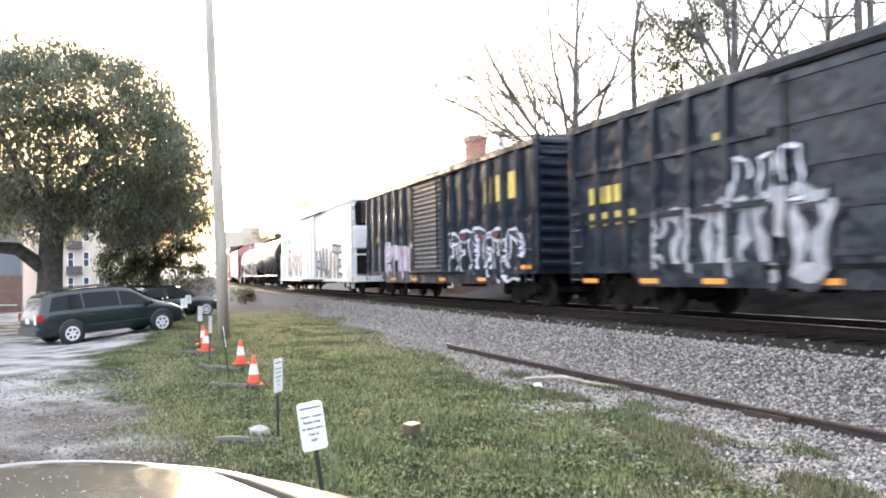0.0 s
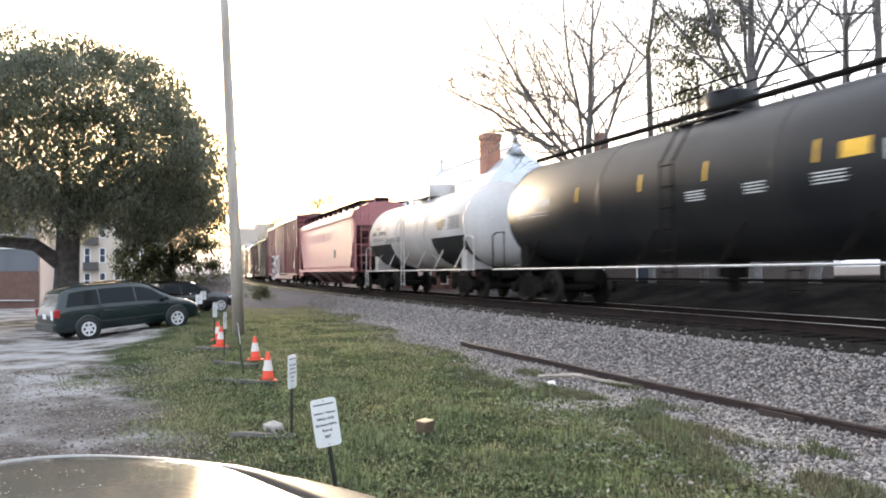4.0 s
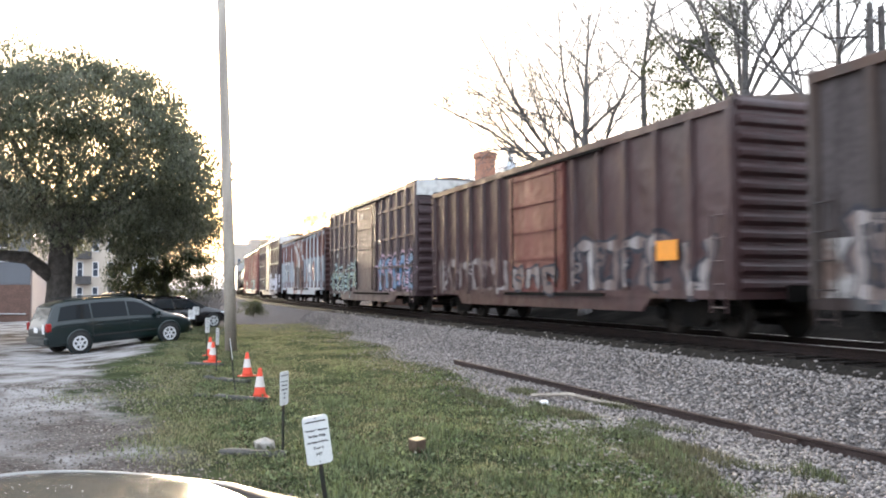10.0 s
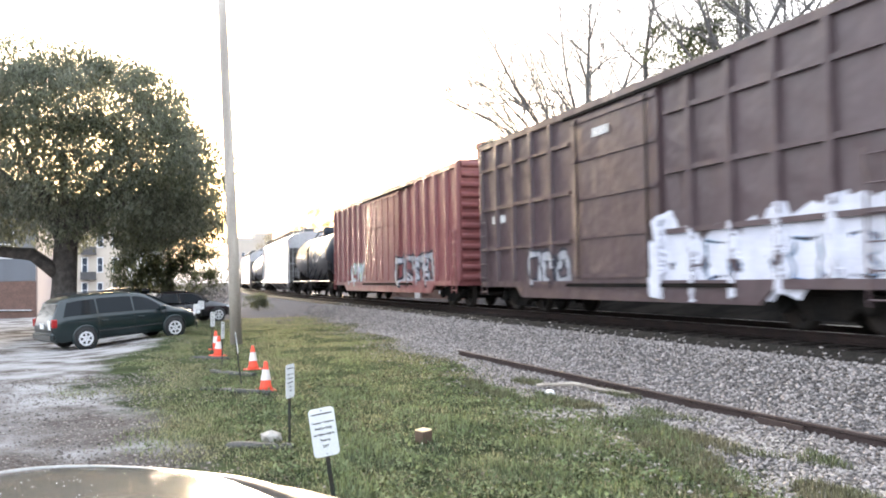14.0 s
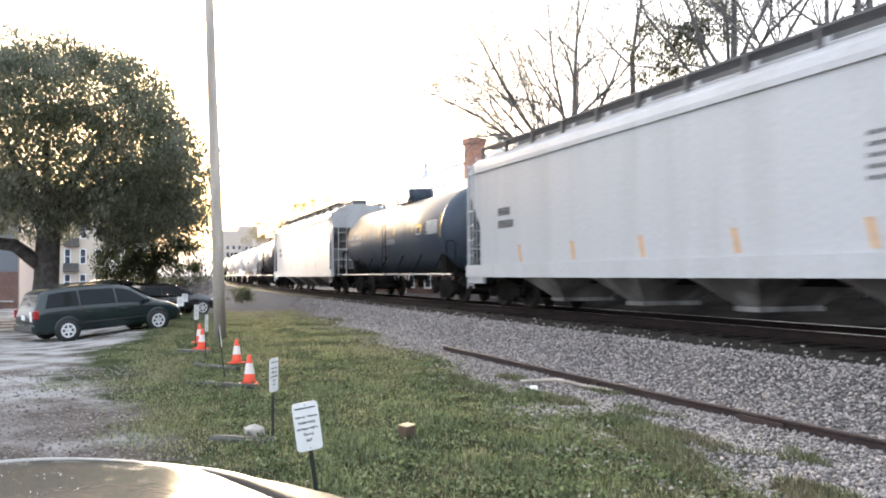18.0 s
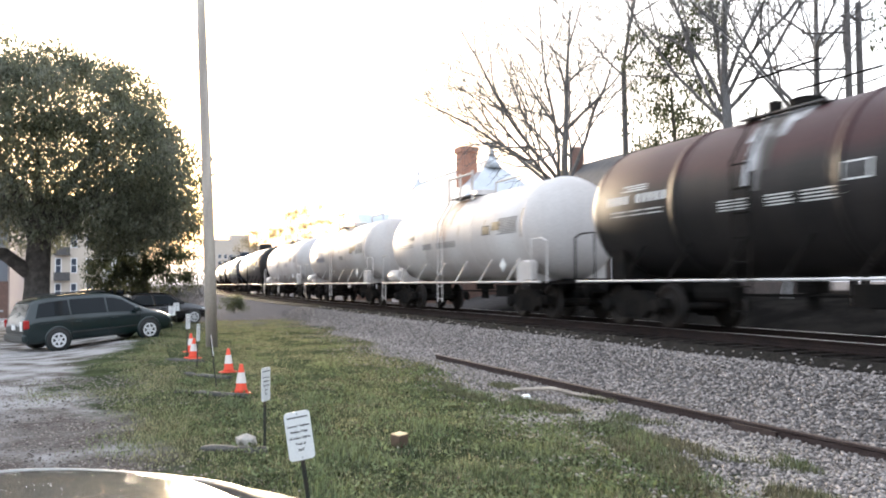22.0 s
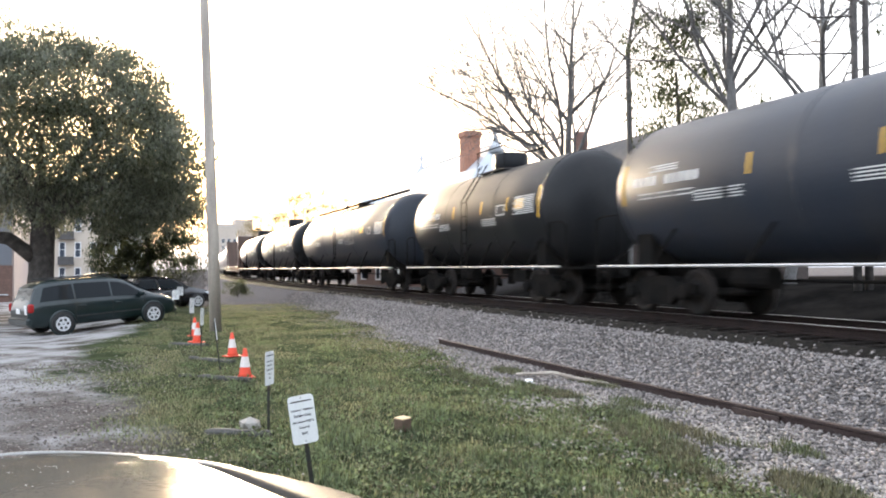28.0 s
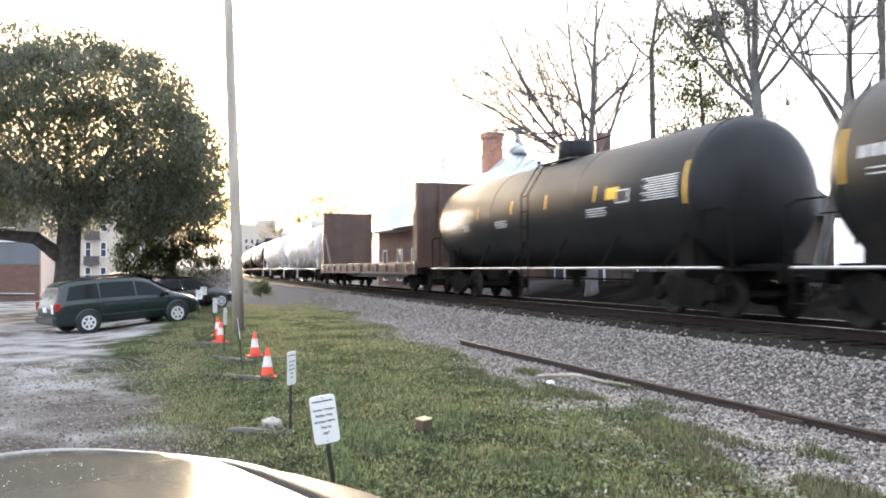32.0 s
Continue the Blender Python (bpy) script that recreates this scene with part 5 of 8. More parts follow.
for i in range(14):
    x = -h + 0.09 + gap * i
    if -1.7 < x + gap / 2 < 1.7:
        continue
    z = 1.75 + rq.uniform(-0.15, 0.35)
    up = M_UMBER if i in (0, 1, 12, 13) or rq.random() < 0.15 else M_BLUEPANEL
    part("side_panel", Geo().box(x + 0.1, x + gap - 0.1, 1.455, 1.463, z, 4.13), up, c, "blue-grey sheet between posts" if up is M_BLUEPANEL else "burnt brown sheet between posts")
    part("side_panel", Geo().box(x + 0.1, x + gap - 0.1, 1.455, 1.462, 0.8, z - 0.01), M_LOWRUST, c, "rusty sheet with flaked spray")
for k, z in enumerate((1.0, 1.0, 1.0)):
    part("spray_dot", Geo().turned([(0.01, 1.587), (0.22, 1.588), (0.22, 1.59), (0.01, 1.592)], (0.9 - k * 0.75, 0, z + 0.3), "y", 16), M_FADED, c, "pale sprayed dot")
graffiti(c, h - 5.6, h - 0.6, 0.7, 2.1, HY, M_FADED, M_DARKSPRAY, 41, 5)
graffiti(c, -6.2, -1.7, 0.7, 1.7, HY, M_WORNPOST, M_FADED, 42, 5)
part("placard", Geo().box(-6.25, -5.95, HY - 0.085, HY - 0.08, 1.55, 1.9), M_WHITELET, c)
part("reflector", Geo().box(-7.35, -6.85, HY - 0.085, HY - 0.08, 1.08, 1.3), M_ORANGE, c)
s, L = place(9)
M_BROWN = paint("brown_boxcar_paint", (0.062, 0.028, 0.028), 0.35, (0.032, 0.019, 0.019))
M_REDDOOR = paint("red_door_paint", (0.16, 0.05, 0.045), 0.3)
c = boxcar(s, "dull brown boxcar with a redder door and scrawled graffiti", M_BROWN, L - 1.8, 4.3, 0.75, 14, 3.2, 1, -0.2, door_mat=M_REDDOOR)
h = (L - 1.8) / 2
graffiti(c, -7.4, -2.2, 0.8, 2.1, HY, M_FADED, M_DARKSPRAY, 45, 5)
graffiti(c, 1.6, 7.6, 0.8, 1.9, HY, M_FADED, M_BROWN, 46, 6)
graffiti(c, -1.5, 1.1, 0.9, 1.5, HY + 0.05, M_FADED, M_DARKSPRAY, 47, 3)
part("reflector", Geo().box(-h + 1.6, -h + 2.3, HY, HY + 0.01, 1.5, 1.9), M_ORANGE, c)

# 10: tall brown-purple box car
s, L = place(10)
M_PLUM = paint("plum_brown_paint", (0.066, 0.04, 0.044), 0.25, (0.045, 0.03, 0.03))
c = boxcar(s, "tall plum-brown boxcar with white end tops and bright graffiti", M_PLUM, L - 2.0, 5.02, 0.68, 13, 3.7, 1, -0.1, rails=(1.85, 3.05, 4.25), top_mat=M_WHITELET)
h = (L - 2.0) / 2
graffiti(c, -7.5, -2.2, 0.85, 2.3, HY + 0.03, M_BLUESPRAY, M_DARKSPRAY, 51, 5, M_PINKSPRAY, thick=1.2)
graffiti(c, 1.5, 7.6, 0.85, 2.1, HY + 0.03, M_YELSPRAY, M_DARKSPRAY, 52, 5, M_TEALSPRAY, thick=1.3)
bars(c, "XX XX", h - 0.8, 2.6, 0.22, HY, M_WHITELET)
bars(c, "XX", 0.6, 4.2, 0.25, HY + 0.04, M_WHITELET)
bars(c, "XXXX", -2.2, 2.9, 0.2, HY, M_WHITELET)

# 11: box car with large white patches over red-brown
s, L = place(11)
M_PATCH = mat("red_brown_and_white_patches", (0.15, 0.068, 0.06), 0.7, 0, 0.08, 0.42, (0.34, 0.37, 0.41), 0.42, 25, 0.05, spread=0.02, full=True)
M_PATCH.node_tree.nodes["Mapping"].inputs["Scale"].default_value, M_PATCH.node_tree.nodes["Noise Texture"].inputs["Distortion"].default_value = (1.0, 0.0, 1.0), 1.2
c = boxcar(s, "red-brown boxcar covered in large white painted patches", M_PATCH, L - 2.0, 4.45, 0.88, 13, 3.5, 1, 0.28, door_kind="plug", end_mat=M_BROWN, door_mat=M_PATCH, chord_mat=M_WORNPOST)
h = (L - 2.0) / 2
for x in (h - 1.2, h - 2.35):
    for z in (2.05, 2.6):
        plate = part("stencil_plate", Geo().box(x - 0.8, x, 1.466, 1.472, z, z + 0.42), M_BLACKLET, c, "black panel behind stencilled marks")
        for q in range(3):
            part("mark", Geo().box(x - 0.22 - q * 0.24, x - 0.08 - q * 0.24, 1.472, 1.475, z + 0.08, z + 0.34), M_WHITELET, plate)
graffiti(c, -1.3, 1.9, 0.9, 2.6, HY + 0.05, M_UMBER, M_BROWN, 55, 3, thick=1.3)
part("placard", Geo().box(-h + 4.2, -h + 4.9, HY, HY + 0.005, 2.0, 2.5), M_WHITELET, c, "white framed notice")
part("placard", Geo().box(-h + 2.6, -h + 3.6, HY, HY + 0.005, 1.5, 2.4), M_RED, c, "dark red data panel")

# 12: tall brown box car with white graffiti
s, L = place(12)
c = boxcar(s, "tall plum-brown boxcar with white end tops and white graffiti", M_PLUM, L - 2.0, 5.04, 0.72, 13, 3.7, 1, -0.1, rails=(1.85, 3.05, 4.25), top_mat=M_WHITELET)
h = (L - 2.0) / 2
graffiti(c, -7.6, -1.7, 0.66, 2.05, HY + 0.03, M_WHITESPRAY, M_WHITESPRAY, 61, 6, M_WHITESPRAY, thick=1.3)
graffiti(c, -7.3, -2.0, 0.8, 1.7, HY + 0.04, M_DARKSPRAY, M_BLUESPRAY, 64, 5, thick=0.22)
graffiti(c, 1.9, 4.5, 0.72, 1.7, HY + 0.03, M_SILVER, M_DARKSPRAY, 62, 3)
bars(c, "XX XX", h - 0.8, 2.6, 0.22, HY, M_WHITELET)
bars(c, "XXXX", 0.6, 4.2, 0.2, HY + 0.04, M_WHITELET)

# 13: long red box car
s, L = place(13)
M_RED2 = paint("faded_red_paint", (0.2, 0.06, 0.06), 0.25, (0.13, 0.06, 0.055))
c = boxcar(s, "long faded red boxcar with pale graffiti", M_RED2, L - 1.8, 4.85, 0.75, 17, 2.9, 2, 0.0, door_kind="plug")
h = (L - 1.8) / 2
graffiti(c, -7.2, -2.4, 0.75, 2.0, HY + 0.06, M_SILVER, M_DARKSPRAY, 71, 4)
graffiti(c, h - 6.8, h - 3.2, 0.8, 1.8, HY, M_WHITESPRAY, M_YELSPRAY, 72, 4)

# 14 to 18: tank cars and pale hoppers
s, L = place(14)
tank(s, "black tank car with yellow strips, straps and a dome", M_GREYTANK, L - 1.2, 1.5, 2.5, L - 2.2, bands=(-1.6, -0.4, 0.4, 1.6), text="XXXX XXXXX", seed=14)
M_WHITEHOP = paint("dirty_white_hopper_paint", (0.43, 0.43, 0.435), 0.25, (0.33, 0.315, 0.305), 0.36, dents=0.06)
M_TABS = mat("orange_tan_strip", (0.6, 0.32, 0.12), 0.6, 0, 0.15, 5, DIRT, 0.2)
M_HATCH = mat("dull_hatch_grey", (0.09, 0.09, 0.092), 0.6, 0.1, 0.15, 3, (0.05, 0.045, 0.04), 0.3)
M_GREYBAY = paint("grimy_shaded_white_paint", (0.36, 0.35, 0.34), 0.5, (0.08, 0.07, 0.065))
for k, lab in ((15, "dirty white covered hopper with a dark roof hatch"), (17, "pale grey covered hopper with black end openings")):
    s, L = place(k)
    c = hopper(s, lab, M_WHITEHOP, L - 1.6, 4.4 if k == 15 else 4.3, 1.0, 4, M_GREYBAY, roof_mat=M_HATCH)
    h = (L - 1.6) / 2
    bars(c, "XXXX", h - 2.2, 2.6, 0.22, 1.585, M_BLACKLET)
    bars(c, "XXXXX", h - 2.2, 2.25, 0.22, 1.585, M_BLACKLET)
    for i in range(5):
        bars(c, "XXXXXX", -h + 4.2, 2.9 - i * 0.16, 0.07, 1.585, M_BLACKLET, 0.6)
    tab = Geo().loft([[(x, 1.585, z), (x + 0.12, 1.585, z), (x + 0.12, 1.59, z), (x, 1.59, z)] for x, z in ((0, 1.3), (0.12, 1.75))]).mesh("reflector", M_TABS)
    for i in range(5):
        part("reflector", tab, None, c, m=pose(5.8 - i * 2.82, 0, 0))
M_BLUETANK = mat("blue_slate_tank_paint", (0.036, 0.05, 0.072), 0.36, 0, 0.08, 0.7, (0.055, 0.06, 0.07), 0.3, 20, 0.03, streak=True, spec=0.25)
s, L = place(16)
c = tank(s, "slate-blue tank car with a yellow placard and hazard panel", M_BLUETANK, L - 1.2, 1.5, 2.5, L - 2.2, dome=True, text="XXXX XXXXXX", seed=16)
M_CHALK = mat("chalky_spill", (0.4, 0.41, 0.43), 0.7, 0, 0.2, 2.0, (0.03, 0.026, 0.024), 0.38, streak=True, full=True)
s, L = place(18)
tank(s, "short black tank car with a maroon top and pale spill", M_MAROONTANK, L - 1.2, 1.48, 2.5, L - 2.0, dome=False, bands=(-2.0, 2.0), tabs=False, text="XXXX XXXXX", seed=18, stain=M_CHALK)

# 19 to 21: white tank cars
M_INKBLUE = mat("blue_ink_spray", (0.07, 0.12, 0.28), 0.7, 0, 0.15, 3, (0.2, 0.28, 0.42), 0.3)
for k in (19, 20, 21):
    s, L = place(k)
    c = tank(s, "white tank car with brown spill stains and black marks" if k != 20 else "white tank car with blue scrawl and black marks", M_WHITETANK, L - 1.2, 1.42, 2.42, L - 2.6, dome=False, white=True, text="XXXX XXXXX", seed=k, ladder_x=0.3, stain=M_SPILL)
    part("shield", Geo().cham(-c["half"] + 0.3, -c["half"] + 0.75, 1.2, 1.42, 1.0, 1.55, 0.05), M_WHITETANK, c, "small white cabinet at the end")
    part("tank_cylinder", Geo().turned([(0.2, -0.6), (0.24, -0.5), (0.24, 0.5), (0.2, 0.6)], (c["half"] - 0.6, 1.2, 1.25), "x", 14), M_WHITETANK, c, smooth=True)
    for x in (-1.0, 0.0, 1.0):
        part("guard_post", Geo().box(x - 0.07, x + 0.07, 0.86, 0.89, 3.7, 4.55), M_WHITETANK, c, "flat white post of the top guard")
    part("diamond_placard", Geo().loft([[(-c["half"] + 1.9 + u, y, 1.45 + v) for u, v in ((0.2, 0), (0, 0.2), (-0.2, 0), (0, -0.2))] for y in (1.44, 1.45)]), M_WHITELET, c, "white diamond hazard placard")
    if k == 20:
        graffiti(c, 2.2, 3.9, 2.05, 2.7, 1.43, M_INKBLUE, M_INKBLUE, 81, 4, thick=0.35)

# 22 to 27: dark tank cars
LOOKS = {22: ("black tank car streaked with pale dust", M_BROWNTANK, False), 23: ("slate-black tank car with long yellow strips", M_GREYTANK, False),
         24: ("short black tank car with a tall dome", M_BLACKTANK, False), 25: ("long black tank car with white graffiti and a top pipe", M_GREYTANK, True),
         26: ("black tank car with yellow strips and white scribble", M_BLACKTANK, False), 27: ("black tank car with yellow strips and placard", M_BLACKTANK, False)}
for k, (lab, mt, wr) in LOOKS.items():
    s, L = place(k)
    c = tank(s, lab, mt, L - 1.2, 1.52, 2.5, L - 2.2, dome=k != 25, text="XXXX XXXXX", seed=k, walk_rail=wr)
    if k in (25, 26):
        graffiti(c, -3.6 if k == 25 else -6.1, -1.4 if k == 25 else -4.9, 2.0, 2.75, 1.53, M_SILVER, M_SILVER, 80 + k, 4, thick=0.2)

# 28: flat car with bulkheads
s, L = place(28)
flat = thing("bulkhead_flatcar", "rusty brown flatcar with tall end bulkheads, unloaded", "freight car", "cars of the freight train")
M_FLAT = paint("rusty_flatcar_paint", (0.13, 0.075, 0.055), 0.5, (0.07, 0.045, 0.035))
h = (L - 1.8) / 2
deck = Geo().box(-h, h, -1.5, 1.5, 1.05, 1.22).box(-h + 1.5, h - 1.5, -0.5, 0.5, 0.55, 1.05)
part("deck", deck, M_FLAT, flat)
for m in (None, FAR_SIDE):
    part("side_sill", Geo().box(-h, h, 1.46, 1.56, 0.75, 1.25), M_FLAT, flat, m=m)
    part("bulkhead", Geo().box(h - 0.5, h - 0.1, -1.5, 1.5, 1.22, 4.35), M_FLAT, flat, "tall steel end wall", m=m)
    for y in (-1.4, -0.5, 0.5, 1.4):
        part("bulkhead_post", Geo().box(h - 0.1, h + 0.05, y - 0.09, y + 0.09, 1.0, 4.3), M_FLAT, flat, m=m)
    part("bulkhead_brace", Geo().tube([(h - 2.2, 1.4, 1.25), (h - 0.5, 1.4, 3.0)], 0.07, 6), M_FLAT, flat, m=m)
    pocket = Geo().box(-0.06, 0.06, 1.56, 1.64, 0.85, 1.15).mesh("stake_pocket", M_FLAT)
    for i in range(12):
        part("stake_pocket", pocket, None, flat, m=(m or Matrix()) @ pose(-h + 1 + (2 * h - 2) * i / 11, 0, 0))
running_gear(flat, 2 * h + 0.3)
CARS.append((flat, s))

# 29 onward: more tank cars coming round the bend
for k, mt, lab in ((29, M_WHITETANK, "dirty white tank car far down the train"), (30, M_WHITETANK, "dirty white tank car far down the train"), (31, M_BLACKTANK, "black tank car far down the train"), (32, M_BLACKTANK, "black tank car far down the train"), (33, M_GREYTANK, "black tank car far down the train")):
    s, L = place(k)
    tank(s, lab, mt, L - 1.2, 1.48, 2.5, L - 2.2, white=mt is M_WHITETANK, seed=k)


# ---- trees ----
M_BARK = mat("grey_bark", (0.15, 0.143, 0.14), 0.9, 0, 0.3, 4, (0.1, 0.092, 0.085), 0.4, grain=30, bump=0.6)
M_DARKBARK = mat("dark_bark", (0.1, 0.088, 0.08), 0.9, 0, 0.3, 4, (0.03, 0.026, 0.024), 0.4, grain=30, bump=0.6)
M_LEAF = mat("evergreen_leaf", (0.17, 0.178, 0.135), 0.34, 0, 0.2, 0.5, (0.11, 0.12, 0.07), 0.4, bump=0, island=0.4)
M_DARKLEAF = mat("dark_evergreen_leaf", (0.07, 0.08, 0.045), 0.45, 0, 0.2, 0.5, (0.04, 0.05, 0.025), 0.4, bump=0, island=0.4)
M_HAZELEAF = mat("budding_twigs", (0.18, 0.155, 0.09), 0.8, 0, 0.2, 0.5, (0.13, 0.11, 0.06), 0.4, bump=0, island=0.3)
for _m in (M_LEAF, M_DARKLEAF, M_HAZELEAF):
    translucent(_m, 0.68)
LEAF_V, LEAF_F = [(0, -1, 0), (0.42, 0, 0.06), (0, 1, 0), (-0.42, 0, 0.06)], [(0, 1, 2), (0, 2, 3)]


def branch(g, r, p, d, length, rad, depth, up=0.25, wander=0.1, twigs=(8, 6, 4), angle=0.75, n=7):
    """A branch that wanders and turns up, with its side branches and twigs."""
    steps = 6 if depth > 1 else 4 if depth else 3
    d = Vector(d).normalized()
    pts, rads, dirs = [Vector(p)], [rad], [d]
    for i in range(steps):
        d = (d + Vector((r.gauss(0, wander), r.gauss(0, wander), r.gauss(0, wander * 0.7) + up / steps))).normalized()
        pts.append(pts[-1] + d * length / steps)
        rads.append(max(0.0085, rad * (1 - 0.8 * (i + 1) / steps)))
        dirs.append(d)
    g.tube(pts, [q * 0.85 for q in rads], n, caps=False)
    if depth == 0:
        return
    k = twigs[-depth] if depth <= len(twigs) else twigs[0]
    turn = r.uniform(0, 6.28)
    for i in range(k):
        at = 0.22 + 0.76 * (i + r.uniform(0.1, 0.9)) / k
        j = min(steps - 1, int(at * steps))
        q = pts[j].lerp(pts[j + 1], at * steps - j)
        a = dirs[j].cross(Vector((0, 0, 1)) if abs(dirs[j].z) < 0.95 else Vector((1, 0, 0))).normalized()
        c = dirs[j].cross(a)
        turn += 2.4 + r.uniform(-0.4, 0.4)
        out = a * math.cos(turn) + c * math.sin(turn)
        w = angle * r.uniform(0.7, 1.2)
        nd = dirs[j] * math.cos(w) + out * math.sin(w)
        branch(g, r, q, nd, length * r.uniform(0.4, 0.62) * (1.15 - 0.5 * at), rads[j] * 0.62, depth - 1, up, wander, twigs, angle, max(3, n - 2))


def bare_tree(x, y, height, seed, label, trunk_r=0.22, first=0.3, limbs=4, spread=0.5, depth=3, lean=(0, 0), name="bare_tree", mt=None, bias=(0, 0), reach=0.6, leader=0.0, twigs=(8, 6, 5)):
    """A leafless tree: a bare trunk up to a fork, limbs that fan out from it, each with its twigs, and at times a leader."""
    r = random.Random(seed)
    tree = thing(name, label, "tree", m=pose(x, y, ground_z(x, y) - 0.05))
    g = Geo()
    top = Vector((lean[0], lean[1], height * first))
    g.tube([(0, 0, -0.1), (0.02, 0.03, 0.3), top * 0.5 + Vector((r.gauss(0, 0.1), r.gauss(0, 0.1), 0)), top], [trunk_r * 1.5, trunk_r * 1.15, trunk_r, trunk_r * 0.85], 12)
    part("trunk", g, mt or M_BARK, tree, smooth=True)
    rest = height * (1 - first)
    if leader:
        g = Geo()
        branch(g, r, top - Vector((0, 0, 0.1)), Vector((lean[0] * 0.1, lean[1] * 0.1, 1)), rest * leader, trunk_r * 0.8, depth, 0.1, 0.06, twigs)
        part("limb", g, mt or M_BARK, tree, "leafless leader with its twigs")
    for i in range(limbs):
        a = 2 * math.pi * (i + r.uniform(-0.2, 0.2)) / limbs
        d = Vector((math.cos(a) * spread + bias[0], math.sin(a) * spread + bias[1], r.uniform(0.8, 1.1)))
        g = Geo()
        branch(g, r, top * r.uniform(0.8, 1.0), d, rest * reach * r.uniform(0.85, 1.15), trunk_r * 0.48, depth, 0.22, 0.14, twigs)
        part("limb", g, mt or M_BARK, tree, "leafless limb with its twigs")
    return tree


def leafy_crown(tree, r, clumps, leaves, size, mt, spread=0.5, name="crown", label=""):
    rows = []
    for c in clumps:
        k = spread * r.uniform(0.7, 1.3)
        for _ in range(leaves):
            q = Vector((r.gauss(0, 1), r.gauss(0, 1), r.gauss(0, 0.75)))
            q = q.normalized() * k * r.random() ** 0.45
            s = size * r.uniform(0.6, 1.3)
            rows.append((c[0] + q.x, c[1] + q.y, c[2] + q.z, r.uniform(0, 6.3), r.uniform(-1.5, 1.5), s, s, s))
    ob = scatter_mesh(name, LEAF_V, LEAF_F, rows, mt)
    ob.parent = tree
    tagged(ob, label)


# the big spreading evergreen by the lot
r = random.Random(11)
OX, OY = -3.4, 40.5
oak = thing("evergreen_oak", "large spreading evergreen tree with a thick dark trunk", "tree", m=pose(OX, OY, ground_z(OX, OY)))
g = Geo().tube([(-0.1, 0, -0.2), (0, 0, 0.5), (0.05, 0, 2.0), (0.1, 0, 3.6), (0.2, 0, 5.2)], [0.85, 0.62, 0.52, 0.5, 0.4], 16)
part("trunk", g, M_DARKBARK, oak, smooth=True)
clumps = []
for i in range(9):
    a = i * 2.4
    e = r.uniform(0.25, 0.9)
    end = Vector((math.cos(a) * 4.6 * (1 - e * 0.4) , math.sin(a) * 4.6 * (1 - e * 0.4), 4.4 + e * 5.5))
    part("limb", Geo().tube([(0.1, 0, 3.7 + 1.3 * r.random()), tuple(end * 0.5 + Vector((0, 0, 2.2))), tuple(end)], [0.32, 0.2, 0.06], 8), M_DARKBARK, oak, smooth=True)
part("limb", Geo().tube([(0, 0, 2.5), (-1.2, -0.3, 3.5), (-3.4, -0.6, 3.7), (-6.0, -0.8, 3.6)], [0.35, 0.28, 0.2, 0.1], 8), M_DARKBARK, oak, "low spreading limb", smooth=True)
for i in range(760):
    zz = 1 - 1.68 * (i + 0.5) / 760
    ang = i * 2.39996
    q = math.sqrt(max(0, 1 - zz * zz))
    v = Vector((q * math.cos(ang), q * math.sin(ang), zz)) * (r.uniform(0.72, 0.98) if i % 6 else r.uniform(0.4, 0.7))
    lump = 1 + 0.09 * noise.noise(v * 2.1)
    p = Vector((-0.4 + v.x * 7.9 * lump, v.y * 6.6 * lump, 7.1 + v.z * 5.6 * lump))
    if p.z < 3.9 + 0.35 * math.sin(p.x * 1.3) and abs(p.x) < 3:
        continue
    clumps.append(p)
leafy_crown(oak, r, clumps, 200, 0.1, M_LEAF, 0.76, "crown", "dense grey-green foliage with gaps of sky")

# a darker low tree behind the van's nose
r = random.Random(12)
MX, MY = 1.2, 47.0
mag = thing("dark_evergreen_tree", "low dark evergreen tree with foliage to the ground", "tree", m=pose(MX, MY, ground_z(MX, MY)))
part("trunk", Geo().tube([(0, 0, -0.2), (0.1, 0, 1.5), (0, 0.1, 4)], [0.3, 0.22, 0.1], 10), M_DARKBARK, mag)
clumps = []
while len(clumps) < 250:
    v = Vector((r.uniform(-1, 1), r.uniform(-1, 1), r.uniform(-1, 1)))
    if v.length < 1:
        clumps.append(Vector((v.x * 3.1, v.y * 2.6, 4.0 + v.z * 4.0)))
leafy_crown(mag, r, clumps, 210, 0.085, M_DARKLEAF, 0.6, "crown", "dense dark leaves")

# bare trees and a leafy one beyond the track
bare_tree(16.7, 29.5, 12.6, 21, "leafless forked tree beyond the track", 0.22, 0.4, 8, 0.95, bias=(-0.45, 0.17), reach=1.0, leader=0.95, twigs=(9, 7, 6))
bare_tree(19.0, 28.7, 19, 22, "tall slim leafless tree beyond the track", 0.12, 0.5, 3, 0.8, reach=0.36, leader=0.9, twigs=(9, 4, 3))
bare_tree(19.6, 23.4, 16.5, 23, "large dark leafless tree beyond the track", 0.19, 0.45, 7, 0.62, reach=0.85, leader=0.8, twigs=(8, 6, 4))
bare_tree(19.8, 20.9, 15, 24, "leaning leafless tree beyond the track", 0.16, 0.4, 6, 0.75, lean=(0.5, -0.9), reach=0.8, leader=0.8, twigs=(8, 6, 4))
tree_c = bpy.data.objects["bare_tree.002"]
part("nest", Geo().turned([(0.05, -0.22), (0.22, -0.12), (0.27, 0.02), (0.18, 0.14), (0.03, 0.18)], (0.55, -0.6, 11.3), n=12), M_DARKBARK, tree_c, "ball of twigs and leaves high in the branches")
r = random.Random(31)
EX, EY = 19.6, 26.2
